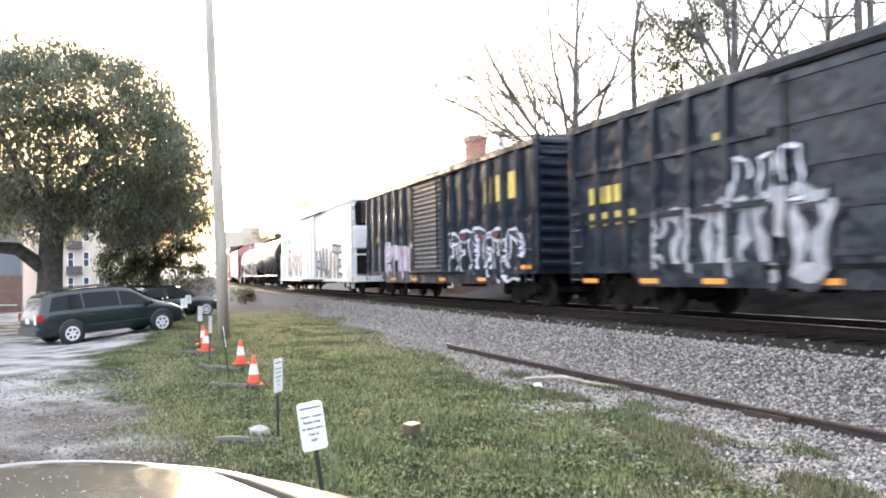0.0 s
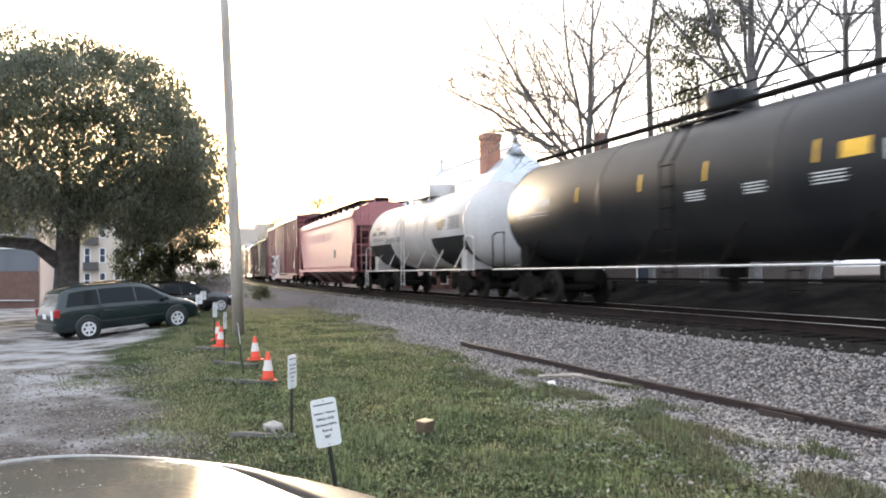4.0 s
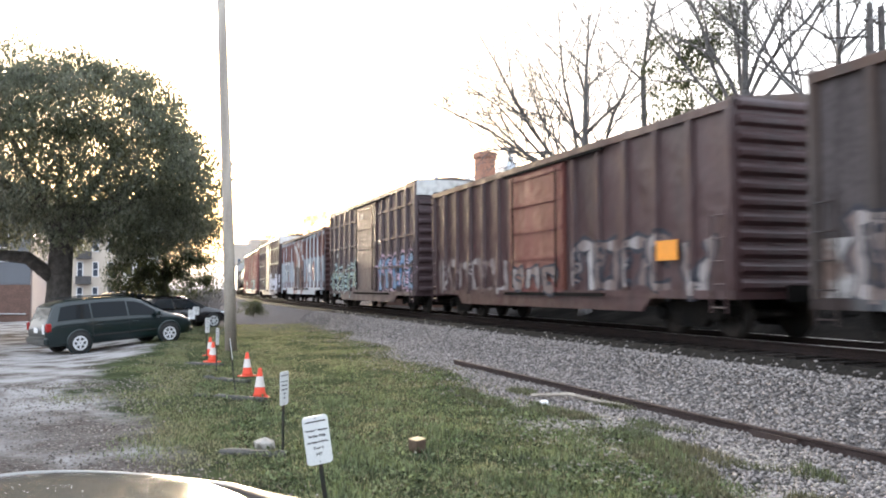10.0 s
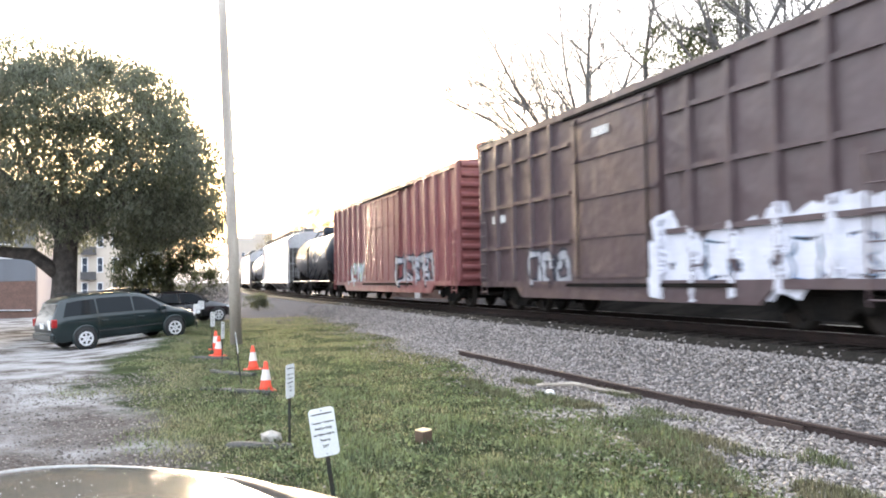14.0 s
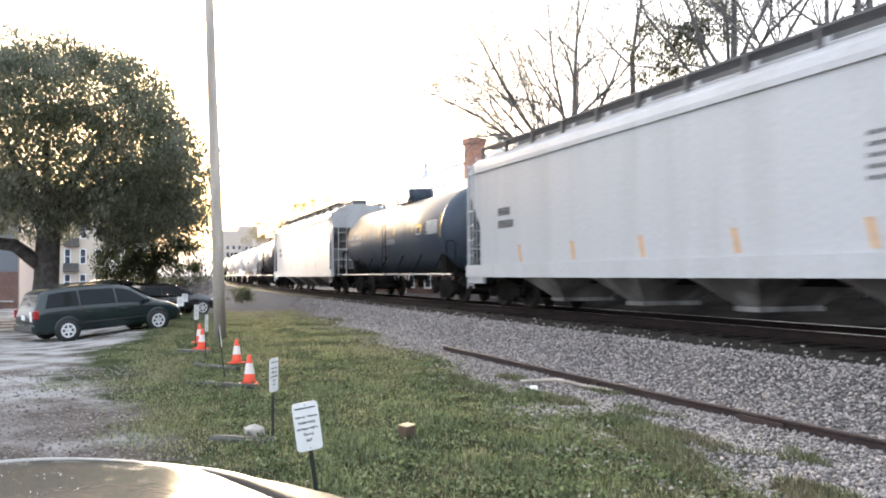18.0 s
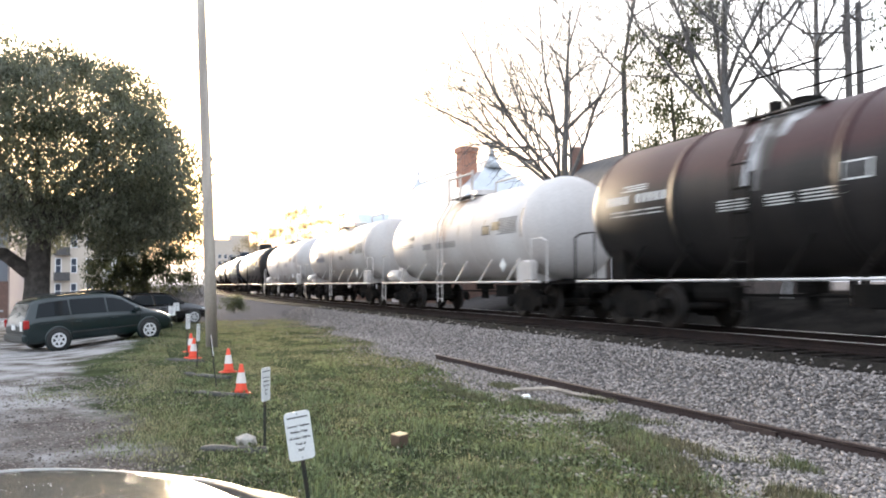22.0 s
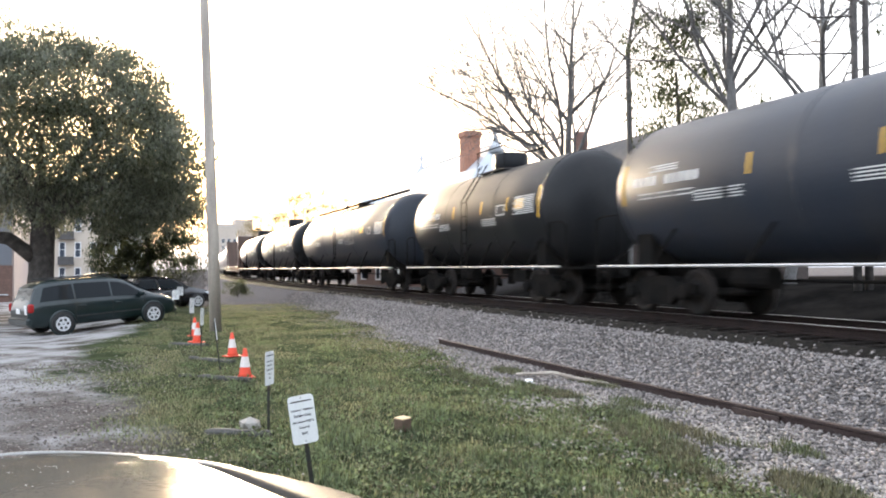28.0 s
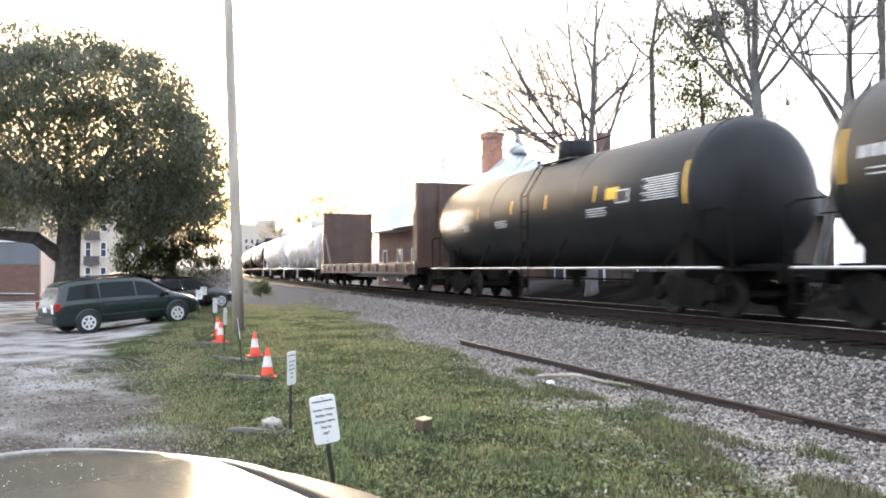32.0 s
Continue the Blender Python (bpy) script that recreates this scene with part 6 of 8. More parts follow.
ev = thing("leafy_tree", "slender tree with loose green leaves beyond the track", "tree", m=pose(EX, EY, ground_z(EX, EY)))
part("trunk", Geo().tube([(0, 0, -0.1), (0.1, 0, 4), (0, 0.2, 8)], [0.16, 0.11, 0.04], 8), M_DARKBARK, ev)
clumps = [Vector((r.gauss(0.2, 1.0), r.gauss(0, 1.0), r.uniform(5.2, 10.2))) for _ in range(150)]
leafy_crown(ev, r, clumps, 60, 0.085, M_DARKLEAF, 0.45, "crown", "sparse green leaves")
clumps = [Vector((r.gauss(0, 0.7), r.gauss(-1.9, 0.6), r.uniform(9.0, 11.4))) for _ in range(40)]
leafy_crown(ev, r, clumps, 90, 0.06, M_DARKLEAF, 0.5, "crown", "climbing ivy leaves")

r = random.Random(33)
ev2 = thing("leafy_tree", "slim evergreen tree behind the dark poles", "tree", m=pose(20.6, 16.4, ground_z(20.6, 16.4)))
part("trunk", Geo().tube([(0, 0, -0.1), (0.1, 0, 4), (0, 0.2, 8.2)], [0.15, 0.1, 0.03], 8), M_DARKBARK, ev2)
leafy_crown(ev2, r, [Vector((r.gauss(0.1, 0.6), r.gauss(0, 0.6), r.uniform(6.4, 8.8))) for _ in range(45)], 60, 0.08, M_DARKLEAF, 0.4, "crown", "dark glossy leaves")

# distant woods where the track bends, and scrub at the lot's end
for i, (x, y, hgt) in enumerate(((23, 152, 11), (26, 148, 13.5), (30, 150, 16), (33.5, 152, 16.5), (36, 146, 13.5))):
    r = random.Random(50 + i)
    t = bare_tree(x, y, hgt, 60 + i, "distant tree in hazy first leaf", 0.25, 0.3, 4, 0.6, 1, name="distant_tree")
    clumps = [Vector((r.gauss(0, 1.9), r.gauss(0, 1.9), hgt * r.uniform(0.4, 0.98))) for _ in range(45)]
    leafy_crown(t, r, clumps, 150, 0.12, M_HAZELEAF, 1.0, "crown", "thin yellowish first leaves")
for i, (x, y, hgt) in enumerate(((3.2, 45.5, 3.0), (3.9, 48, 3.4), (4.4, 52, 3.0), (2.9, 43.4, 2.2))):
    bare_tree(x, y, hgt, 80 + i, "bare scrubby sapling at the end of the lot", 0.04, 0.15, 5, 0.5, 2, name="sapling")

# ---- things on the grass ----
M_POLEWOOD = mat("weathered_pole_wood", (0.42, 0.37, 0.31), 0.85, 0, 0.15, 2, (0.16, 0.13, 0.11), 0.4, grain=30, bump=0.4, streak=True)
pole = thing("utility_pole", "tall weathered wooden utility pole leaning slightly", "utility pole", m=pose(2.6, 25.8, ground_z(2.6, 25.8)))
part("shaft", Geo().tube([(0, 0, -0.3), (-0.1, 0.02, 3), (-0.42, 0.15, 11.5)], [0.175, 0.165, 0.12], 16), M_POLEWOOD, pole, smooth=True)
part("lamp_arm", Geo().tube([(-0.4, 0.14, 10.6), (-0.9, 0.14, 10.95), (-1.5, 0.14, 11.05)], 0.03, 8), M_LIGHTMETAL, pole, "curved steel lamp arm", smooth=True)
part("lamp_head", Geo().loft([[(x, 0.14 + 0.16 * k * math.cos(a), 11.05 + 0.08 * k * math.sin(a)) for a in [math.pi * j / 6 for j in range(12)]] for x, k in ((-1.4, 0.35), (-1.6, 0.9), (-1.9, 1.0), (-2.1, 0.6))]), M_LIGHTMETAL, pole, "grey street lamp head", smooth=True)
for i, (x, y, hgt) in enumerate(((18.3, 16.9, 8.2), (18.65, 16.85, 8.1))):
    p = thing("utility_pole", "dark wooden utility pole beyond the track", "utility pole", m=pose(x, y, ground_z(x, y)))
    part("shaft", Geo().tube([(0, 0, -0.3), (0, 0, hgt)], [0.11, 0.08], 12), M_DARKBARK, p, smooth=True)
    part("bracket", Geo().box(-0.16, 0.16, -0.05, 0.05, hgt - 0.5, hgt - 0.42), M_DARKBARK, p)
    if i == 0:
        for z, far in ((hgt - 0.9, 1.15), (hgt - 1.9, 1.9)):
            part("cross_arm", Geo().tube([(0, 0, z), (-far, 0.35 * far, z - 0.04)], 0.028, 6), M_DARKBARK, p, "thin side arm")
            part("insulator", Geo().turned([(0.03, -0.1), (0.05, -0.02), (0.02, 0.04)], (-far, 0.35 * far, z + 0.06), n=8), M_DARKBARK, p)

M_SIGN = mat("white_sign_face", (0.75, 0.75, 0.74), 0.4, 0, 0.04, 8, (0.6, 0.6, 0.58), 0.15)
M_POST = mat("dark_green_post", (0.025, 0.03, 0.025), 0.6, 0.3, 0.2, 6, RUST, 0.2)
M_INK = mat("black_print", (0.015, 0.015, 0.016), 0.6, 0, 0.1)


def words(text, size, parent, x, z, y):
    cu = bpy.data.curves.new("words", "FONT")
    cu.body, cu.size, cu.align_x, cu.offset = text, size, "CENTER", 0.0012
    tmp = bpy.data.objects.new("words", cu)
    scene.collection.objects.link(tmp)
    bpy.context.view_layer.update()
    me = bpy.data.meshes.new_from_object(tmp.evaluated_get(bpy.context.evaluated_depsgraph_get()))
    bpy.data.objects.remove(tmp)
    me.materials.clear()
    me.materials.append(M_INK)
    return part("writing", me, None, parent, m=pose(x, y, z, 90, 0, 0))


def parking_sign(x, y, turn, lean_x=0, lean_y=0, top=0.95, full=False, wide=0.27, base=None):
    z = ground_z(x, y) if base is None else base
    sign = thing("parking_sign", "small white parking sign with black print on a thin dark post", "sign", "row of parking signs", m=pose(x, y, z, lean_x, lean_y, turn))
    part("post", Geo().box(-0.009, 0.009, 0.004, 0.024, -0.15, top - 0.05).box(-0.018, -0.009, 0.0, 0.008, -0.15, top - 0.05).box(0.009, 0.018, 0.0, 0.008, -0.15, top - 0.05), M_POST, sign)
    c, hw, z0, z1 = 0.03, wide / 2, top - 0.385, top
    outline = []
    for cx, cz, a0 in ((hw - c, z1 - c, 0), (-hw + c, z1 - c, 90), (-hw + c, z0 + c, 180), (hw - c, z0 + c, 270)):
        outline += [(cx + c * math.cos(radians(a0 + 30 * k)), cz + c * math.sin(radians(a0 + 30 * k))) for k in range(4)]
    plate = part("plate", Geo().loft([[(u, 0.0, v) for u, v in outline], [(u, -0.004, v) for u, v in outline]]), M_SIGN, sign, "white plate with rounded corners")
    g = Geo().box(-hw * 0.8, hw * 0.8, -0.006, -0.0045, z1 - 0.052, z1 - 0.042)
    part("print_bar", g, M_INK, plate)
    part("bolt", Geo().turned([(0.008, -0.008), (0.008, -0.004)], (0, 0, z1 - 0.02), "y", 8).turned([(0.008, -0.008), (0.008, -0.004)], (0, 0, z0 + 0.02), "y", 8), M_LIGHTMETAL, plate)
    for i, (txt, sz) in enumerate((("Customer & Employee", 0.019), ("Parking Only", 0.026), ("All Others Will Be", 0.022), ("Towed", 0.028), ("24/7", 0.028))):
        words(txt, sz, plate, 0, z1 - 0.12 - i * 0.048, -0.0055)
    return sign


parking_sign(1.44, 6.6, -2, 0, -8, 0.95, base=-0.04, wide=0.205)
parking_sign(1.58, 9.75, 56, 0, 0, 0.98, base=-0.03, wide=0.23)
parking_sign(1.68, 15.75, 82, -7, 0, 0.97)
parking_sign(1.66, 22.6, 62, 0, 1, 1.08)
parking_sign(1.66, 19.6, 70, 0, 2, 0.98)
parking_sign(2.5, 41.0, -10, 0, 0, 1.0)
parking_sign(2.2, 43.0, 10, 0, 0, 1.0)
parking_sign(2.0, 35.6, 15, 0, 0, 1.0)

M_CONE = mat("orange_cone_plastic", (0.72, 0.075, 0.035), 0.75, 0, 0.08, 4, (0.5, 0.1, 0.05), 0.2)
M_BAND = mat("reflective_band", (0.68, 0.62, 0.58), 0.5, 0, 0.05, 6, (0.5, 0.45, 0.42), 0.2)
for i, (x, y, tilt) in enumerate(((1.96, 14.65, 0), (2.18, 18.25, -3), (1.74, 21.9, 4), (1.85, 24.0, 0))):
    cone = thing("traffic_cone", "orange traffic cone with a white band on the grass", "traffic cone", "traffic cones", m=pose(x, y, ground_z(x, y), tilt, 0, 20 * i))
    part("base", Geo().cham(-0.16, 0.16, -0.16, 0.16, 0, 0.03, 0.012), M_CONE, cone)
    part("body", Geo().turned([(0.12, 0.03), (0.1, 0.08), (0.03, 0.5), (0.02, 0.51)], n=24), M_CONE, cone, smooth=True)
    part("band", Geo().turned([(0.0875, 0.19), (0.0565, 0.37)], n=24, caps=False), M_BAND, cone, "white reflective band", smooth=True)

M_CONCRETE = mat("old_concrete", (0.2, 0.19, 0.178), 0.9, 0, 0.15, 3, (0.14, 0.135, 0.12), 0.45, grain=30, bump=0.4)
M_OLDSTOP = mat("weathered_dark_concrete", (0.08, 0.075, 0.068), 0.95, 0, 0.25, 5, (0.04, 0.04, 0.033), 0.5, grain=30, bump=0.6)
for x, y, turn, ln in ((1.47, 14.75, -46, 1.5), (1.7, 17.7, -55, 1.3), (1.25, 9.8, -32, 0.8), (1.5, 21.3, -50, 1.2)):
    ws = thing("wheel_stop", "low worn concrete wheel stop sunk in the grass", "wheel stop", "wheel stops", m=pose(x, y, ground_z(x, y) - 0.01, 0, 0, turn))
    part("block", Geo().loft([[(u, -0.1, -0.06), (u, -0.08 + j, 0.03 + k), (u, -0.04, 0.06 + k), (u, 0.04, 0.06 + k), (u, 0.07 - j, 0.035 + k), (u, 0.1, -0.06)] for u, j, k in [(ln * (i / 8 - 0.5), 0.02 * noise.noise(Vector((i, x, y))), 0.035 * noise.noise(Vector((i * 0.9, y, x)))) for i in range(9)]]), M_OLDSTOP, ws)

M_CUT = mat("fresh_cut_wood", (0.6, 0.45, 0.26), 0.8, 0, 0.12, 12, (0.4, 0.28, 0.15), 0.3)
M_STUB = mat("damp_brown_post_wood", (0.13, 0.085, 0.055), 0.85, 0, 0.15, 3, (0.07, 0.045, 0.03), 0.4, grain=30, bump=0.4, streak=True)
stump = thing("wooden_stub", "short square wooden post sawn off above the grass", "post stub", m=pose(3.08, 9.4, ground_z(3.08, 9.4), 3, -4, 25))
part("stub", Geo().cham(-0.075, 0.075, -0.075, 0.075, -0.1, 0.15, 0.008), M_STUB, stump)
part("sawn_top", Geo().box(-0.072, 0.072, -0.072, 0.072, 0.15, 0.158), M_CUT, stump, "pale sawn top")


def rock(x, y, sx, sy, sz, seed, mt, name="rock", label="pale rough rock in the grass", category="rock"):
    r = random.Random(seed)
    bm = bmesh.new()
    bmesh.ops.create_icosphere(bm, subdivisions=2 if name == "litter" else 1, radius=1)
    for v in bm.verts:
        k = 1 + 0.25 * noise.noise(v.co * 1.7 + Vector((seed, 0, 0)))
        v.co = Vector((v.co.x * sx, v.co.y * sy, v.co.z * sz)) * k
    me = bpy.data.meshes.new(name)
    bm.to_mesh(me)
    bm.free()
    me.materials.append(mt)
    ob = new(name, me)
    ob.matrix_basis = pose(x, y, ground_z(x, y) + sz * 0.35, 0, 0, r.uniform(0, 360))
    return tagged(ob, label, category)


M_PALEROCK = mat("pale_rough_rock", (0.34, 0.32, 0.29), 0.9, 0, 0.2, 5, (0.2, 0.18, 0.15), 0.4, grain=25, bump=0.6)
rock(1.42, 10.15, 0.2, 0.14, 0.1, 3, M_PALEROCK)
M_PAPER = mat("white_litter", (0.8, 0.8, 0.8), 0.6, 0, 0.05, 5, (0.6, 0.6, 0.6), 0.2)
rock(6.2, 12.3, 0.11, 0.075, 0.07, 6, M_PAPER, "litter", "crumpled white litter on the stones", "litter")
board = thing("scrap_board", "bent weathered scrap of timber beside the old rail", "scrap wood", m=pose(6.9, 12.6, ground_z(6.9, 12.6)))
part("plank", Geo().tube([(-0.5, 0.6, 0.05), (0, 0.15, 0.1), (0.15, -0.5, 0.06), (0.35, -1.0, 0.05)], [0.03, 0.035, 0.03, 0.02], 6), M_POLEWOOD, board)
r = random.Random(91)
shrub = thing("small_shrub", "small dark shrub at the edge of the stone", "shrub", m=pose(6.9, 55.0, ground_z(6.9, 55.0)))
part("stems", Geo().tube([(0, 0, 0), (0.1, 0, 0.7)], 0.03, 6).tube([(0, 0, 0), (-0.3, 0.1, 0.6)], 0.03, 6), M_DARKBARK, shrub)
leafy_crown(shrub, r, [Vector((r.gauss(0, 0.35), r.gauss(0, 0.35), r.uniform(0.2, 1.0))) for _ in range(40)], 90, 0.05, M_DARKLEAF, 0.28)

# ---- vehicles ----
M_TYRE = mat("tyre_rubber", (0.02, 0.02, 0.02), 0.85, 0, 0.2, 6)
M_ALLOY = mat("silver_hubcap", (0.62, 0.62, 0.63), 0.35, 0.1, 0.08, 6)
M_GLASS = glass("dark_window_glass")
M_TAIL = mat("red_lens", (0.3, 0.015, 0.015), 0.25, 0, 0.05)
M_CLEAR = mat("clear_lens", (0.7, 0.72, 0.75), 0.15, 0.2, 0.05)
M_TRIM = mat("black_trim", (0.02, 0.02, 0.02), 0.6, 0, 0.2)


def car_paint(name, color, rough=0.25):
    m = mat(name, color, rough, 0.0, 0.05, 2, [c * 0.7 for c in color], 0.2, bump=0.02)
    m.node_tree.nodes["Principled BSDF"].inputs["Coat Weight"].default_value = 0.5
    m.node_tree.nodes["Principled BSDF"].inputs["Coat Roughness"].default_value = 0.08
    return m


tyre_mesh = Geo().turned([(0.23, -0.1), (0.31, -0.1), (0.335, -0.07), (0.335, 0.07), (0.31, 0.1), (0.23, 0.1)], axis="y", n=28).mesh("tyre", M_TYRE, True)
hub = Geo().turned([(0.04, 0.1), (0.09, 0.105), (0.1, 0.095), (0.17, 0.09), (0.18, 0.1), (0.235, 0.105), (0.245, 0.05)], axis="y", n=28)
for i in range(6):
    hub.box(-0.03, 0.03, 0.08, 0.103, 0.05, 0.2, pose(0, 0, 0, 0, 60 * i, 0))
hub_mesh = hub.mesh("rim", M_ALLOY)
vents = Geo()
for i in range(6):
    vents.turned([(0.032, 0.08), (0.032, 0.1)], (0.135 * math.cos(1.047 * i + 1.05), 0, 0.135 * math.sin(1.047 * i + 1.05)), "y", 8)
vent_mesh = vents.mesh("rim_openings", M_TRIM)


def vehicle(name, label, m, paint_mat, length, width, height, belt, hood_h, nose, wind0, wind1, roof_end, tail, wheels, sill=0.28):
    """A car that faces +x: lower body with wheel arches, glasshouse, panes, lamps, wheels."""
    car = thing(name, label, "car", m=m)
    h, w = length / 2, width / 2

    def ring(x, z0, z1, half, inset=0.05):
        return [(x, -half, z0 + 0.06), (x, -half - 0.03, (z0 + z1) / 2), (x, -half + inset, z1), (x, half - inset, z1), (x, half + 0.03, (z0 + z1) / 2), (x, half, z0 + 0.06), (x, half - 0.15, z0), (x, -half + 0.15, z0)]

    secs = [ring(-h, 0.42, belt - 0.25, w * 0.86), ring(-h + 0.12, sill + 0.05, belt - 0.02, w * 0.95), ring(-h + 0.6, sill, belt, w * 0.985), ring(wind0 - 0.4, sill, belt, w), ring(wind0, sill, hood_h + 0.02, w),
            ring(h - 0.75, sill, nose + 0.12, w * 0.97), ring(h - 0.25, sill + 0.02, nose, w * 0.9), ring(h, 0.4, nose - 0.22, w * 0.78)]
    body = part("body", Geo().loft(secs), paint_mat, car, smooth=True)
    wt = w * 0.8
    back = height - 0.12
    mid = (roof_end + wind1) / 2
    roofpts = [(tail, belt, w * 0.93), (roof_end, back, wt), (roof_end + 0.35, height - 0.02, wt), (mid, height, wt), (wind1 - 0.3, height - 0.02, wt), (wind1 + 0.05, height - 0.1, wt), (wind0, hood_h, w * 0.92)]
    g = Geo()
    g.loft([[(x, -hw, z) for x, z, hw in roofpts], [(x, -hw * 0.7, z + (0.03 if 0 < i < 6 else 0)) for i, (x, z, hw) in enumerate(roofpts)], [(x, hw * 0.7, z + (0.03 if 0 < i < 6 else 0)) for i, (x, z, hw) in enumerate(roofpts)], [(x, hw, z) for x, z, hw in roofpts]])
    part("cabin", g, paint_mat, car, smooth=False)
    # panes
    def lerp(a, b, t):
        return tuple(p + (q - p) * t for p, q in zip(a, b))
    for s in (1, -1):
        lo0, lo1 = (tail + 0.1, belt + 0.03, w * 0.945), (wind0 - 0.1, belt + 0.03, w * 0.945)
        hi0, hi1 = (roof_end + 0.12, height - 0.13, wt + 0.028), (wind1 - 0.02, height - 0.13, wt + 0.028)
        cuts = (0.06, 0.48, 0.52, 0.97)
        for a, b in zip(cuts[::2], cuts[1::2]):
            q = [lerp(lo0, lo1, a), lerp(lo0, lo1, b), lerp(hi0, hi1, b), lerp(hi0, hi1, a)]
            o = Geo().loft([[(x, s * (y + 0.004), z) for x, z, y in q], [(x, s * (y - 0.03), z) for x, z, y in q]])
            part("side_window", o, M_GLASS, car, "dark tinted glass")
        part("mirror", Geo().cham(wind0 - 0.35, wind0 - 0.2, min(s * (w + 0.02), s * (w + 0.2)), max(s * (w + 0.02), s * (w + 0.2)), belt + 0.02, belt + 0.18, 0.03), paint_mat, car)
        part("headlight", Geo().cham(h - 0.5, h - 0.1, min(s * w * 0.55, s * w * 0.9), max(s * w * 0.55, s * w * 0.9), nose - 0.16, nose - 0.01, 0.03), M_CLEAR, body, "clear headlight")
        part("tail_light", Geo().cham(-h + 0.0, -h + 0.25, min(s * w * 0.84, s * w * 0.97), max(s * w * 0.84, s * w * 0.97), belt - 0.36, belt - 0.06, 0.02), M_TAIL, body, "red tail light")
        for x in wheels:
            arch = Geo().turned([(0.365, s * (w - 0.12)), (0.365, s * (w + 0.025)), (0.35, s * (w + 0.03))], (x, 0, 0.36), "y", 28)
            part("wheel_arch", arch, M_TRIM, body, "dark wheel opening")
            part("door_line", Geo().box(wind0 - 1.3, wind0 - 1.29, s * (w + 0.005) - 0.012, s * (w + 0.005) + 0.012, sill + 0.1, belt), M_TRIM, body) if x == wheels[0] else None
            wheel = part("wheel", tyre_mesh, None, car, m=pose(x, s * (w - 0.02), 0.335, 0, 0, 0 if s > 0 else 180))
            part("rim", hub_mesh, None, wheel, "silver six-spoke hubcap")
            part("rim_openings", vent_mesh, None, wheel)
        part("door_handle", Geo().cham(wind0 - 1.2, wind0 - 1.0, min(s * (w + 0.01), s * (w + 0.045)), max(s * (w + 0.01), s * (w + 0.045)), belt - 0.16, belt - 0.12, 0.01), paint_mat, body)
    q = [(wind0 - 0.03, hood_h + 0.03), (wind1 + 0.03, height - 0.08)]
    part("windscreen", Geo().loft([[(q[0][0] + 0.02, -w * 0.85, q[0][1]), (q[0][0] + 0.02, w * 0.85, q[0][1]), (q[0][0] - 0.05, w * 0.85, q[0][1]), (q[0][0] - 0.05, -w * 0.85, q[0][1])], [(q[1][0] + 0.04, -wt * 0.9, q[1][1]), (q[1][0] + 0.04, wt * 0.9, q[1][1]), (q[1][0] - 0.04, wt * 0.9, q[1][1]), (q[1][0] - 0.04, -wt * 0.9, q[1][1])]]), M_GLASS, car, "windscreen")
    part("rear_window", Geo().loft([[(tail - 0.015, -w * 0.8, belt + 0.05), (tail - 0.015, w * 0.8, belt + 0.05), (tail + 0.05, w * 0.8, belt + 0.05), (tail + 0.05, -w * 0.8, belt + 0.05)], [(roof_end - 0.04, -wt * 0.9, height - 0.14), (roof_end - 0.04, wt * 0.9, height - 0.14), (roof_end + 0.04, wt * 0.9, height - 0.14), (roof_end + 0.04, -wt * 0.9, height - 0.14)]]), M_GLASS, car, "rear window")
    part("bumper", Geo().cham(-h - 0.06, -h + 0.2, -w * 0.9, w * 0.9, 0.35, 0.6, 0.05), paint_mat, body)
    part("front_bumper", Geo().cham(h - 0.25, h + 0.05, -w * 0.75, w * 0.75, 0.28, 0.5, 0.05), paint_mat, body)
    part("plate", Geo().box(-h - 0.075, -h - 0.062, -0.16, 0.16, belt - 0.42, belt - 0.27), M_SIGN, body, "small pale plate")
    return car


M_GREEN = car_paint("dark_green_car_paint", (0.004, 0.013, 0.014), 0.3)
M_GREEN.node_tree.nodes["Principled BSDF"].inputs["Specular IOR Level"].default_value = 0.4
VAN_M = pose(-0.78, 31.46, -0.09, 0, 0, 23.4) @ pose(0, 0, 0, 0, -4.0, 0)


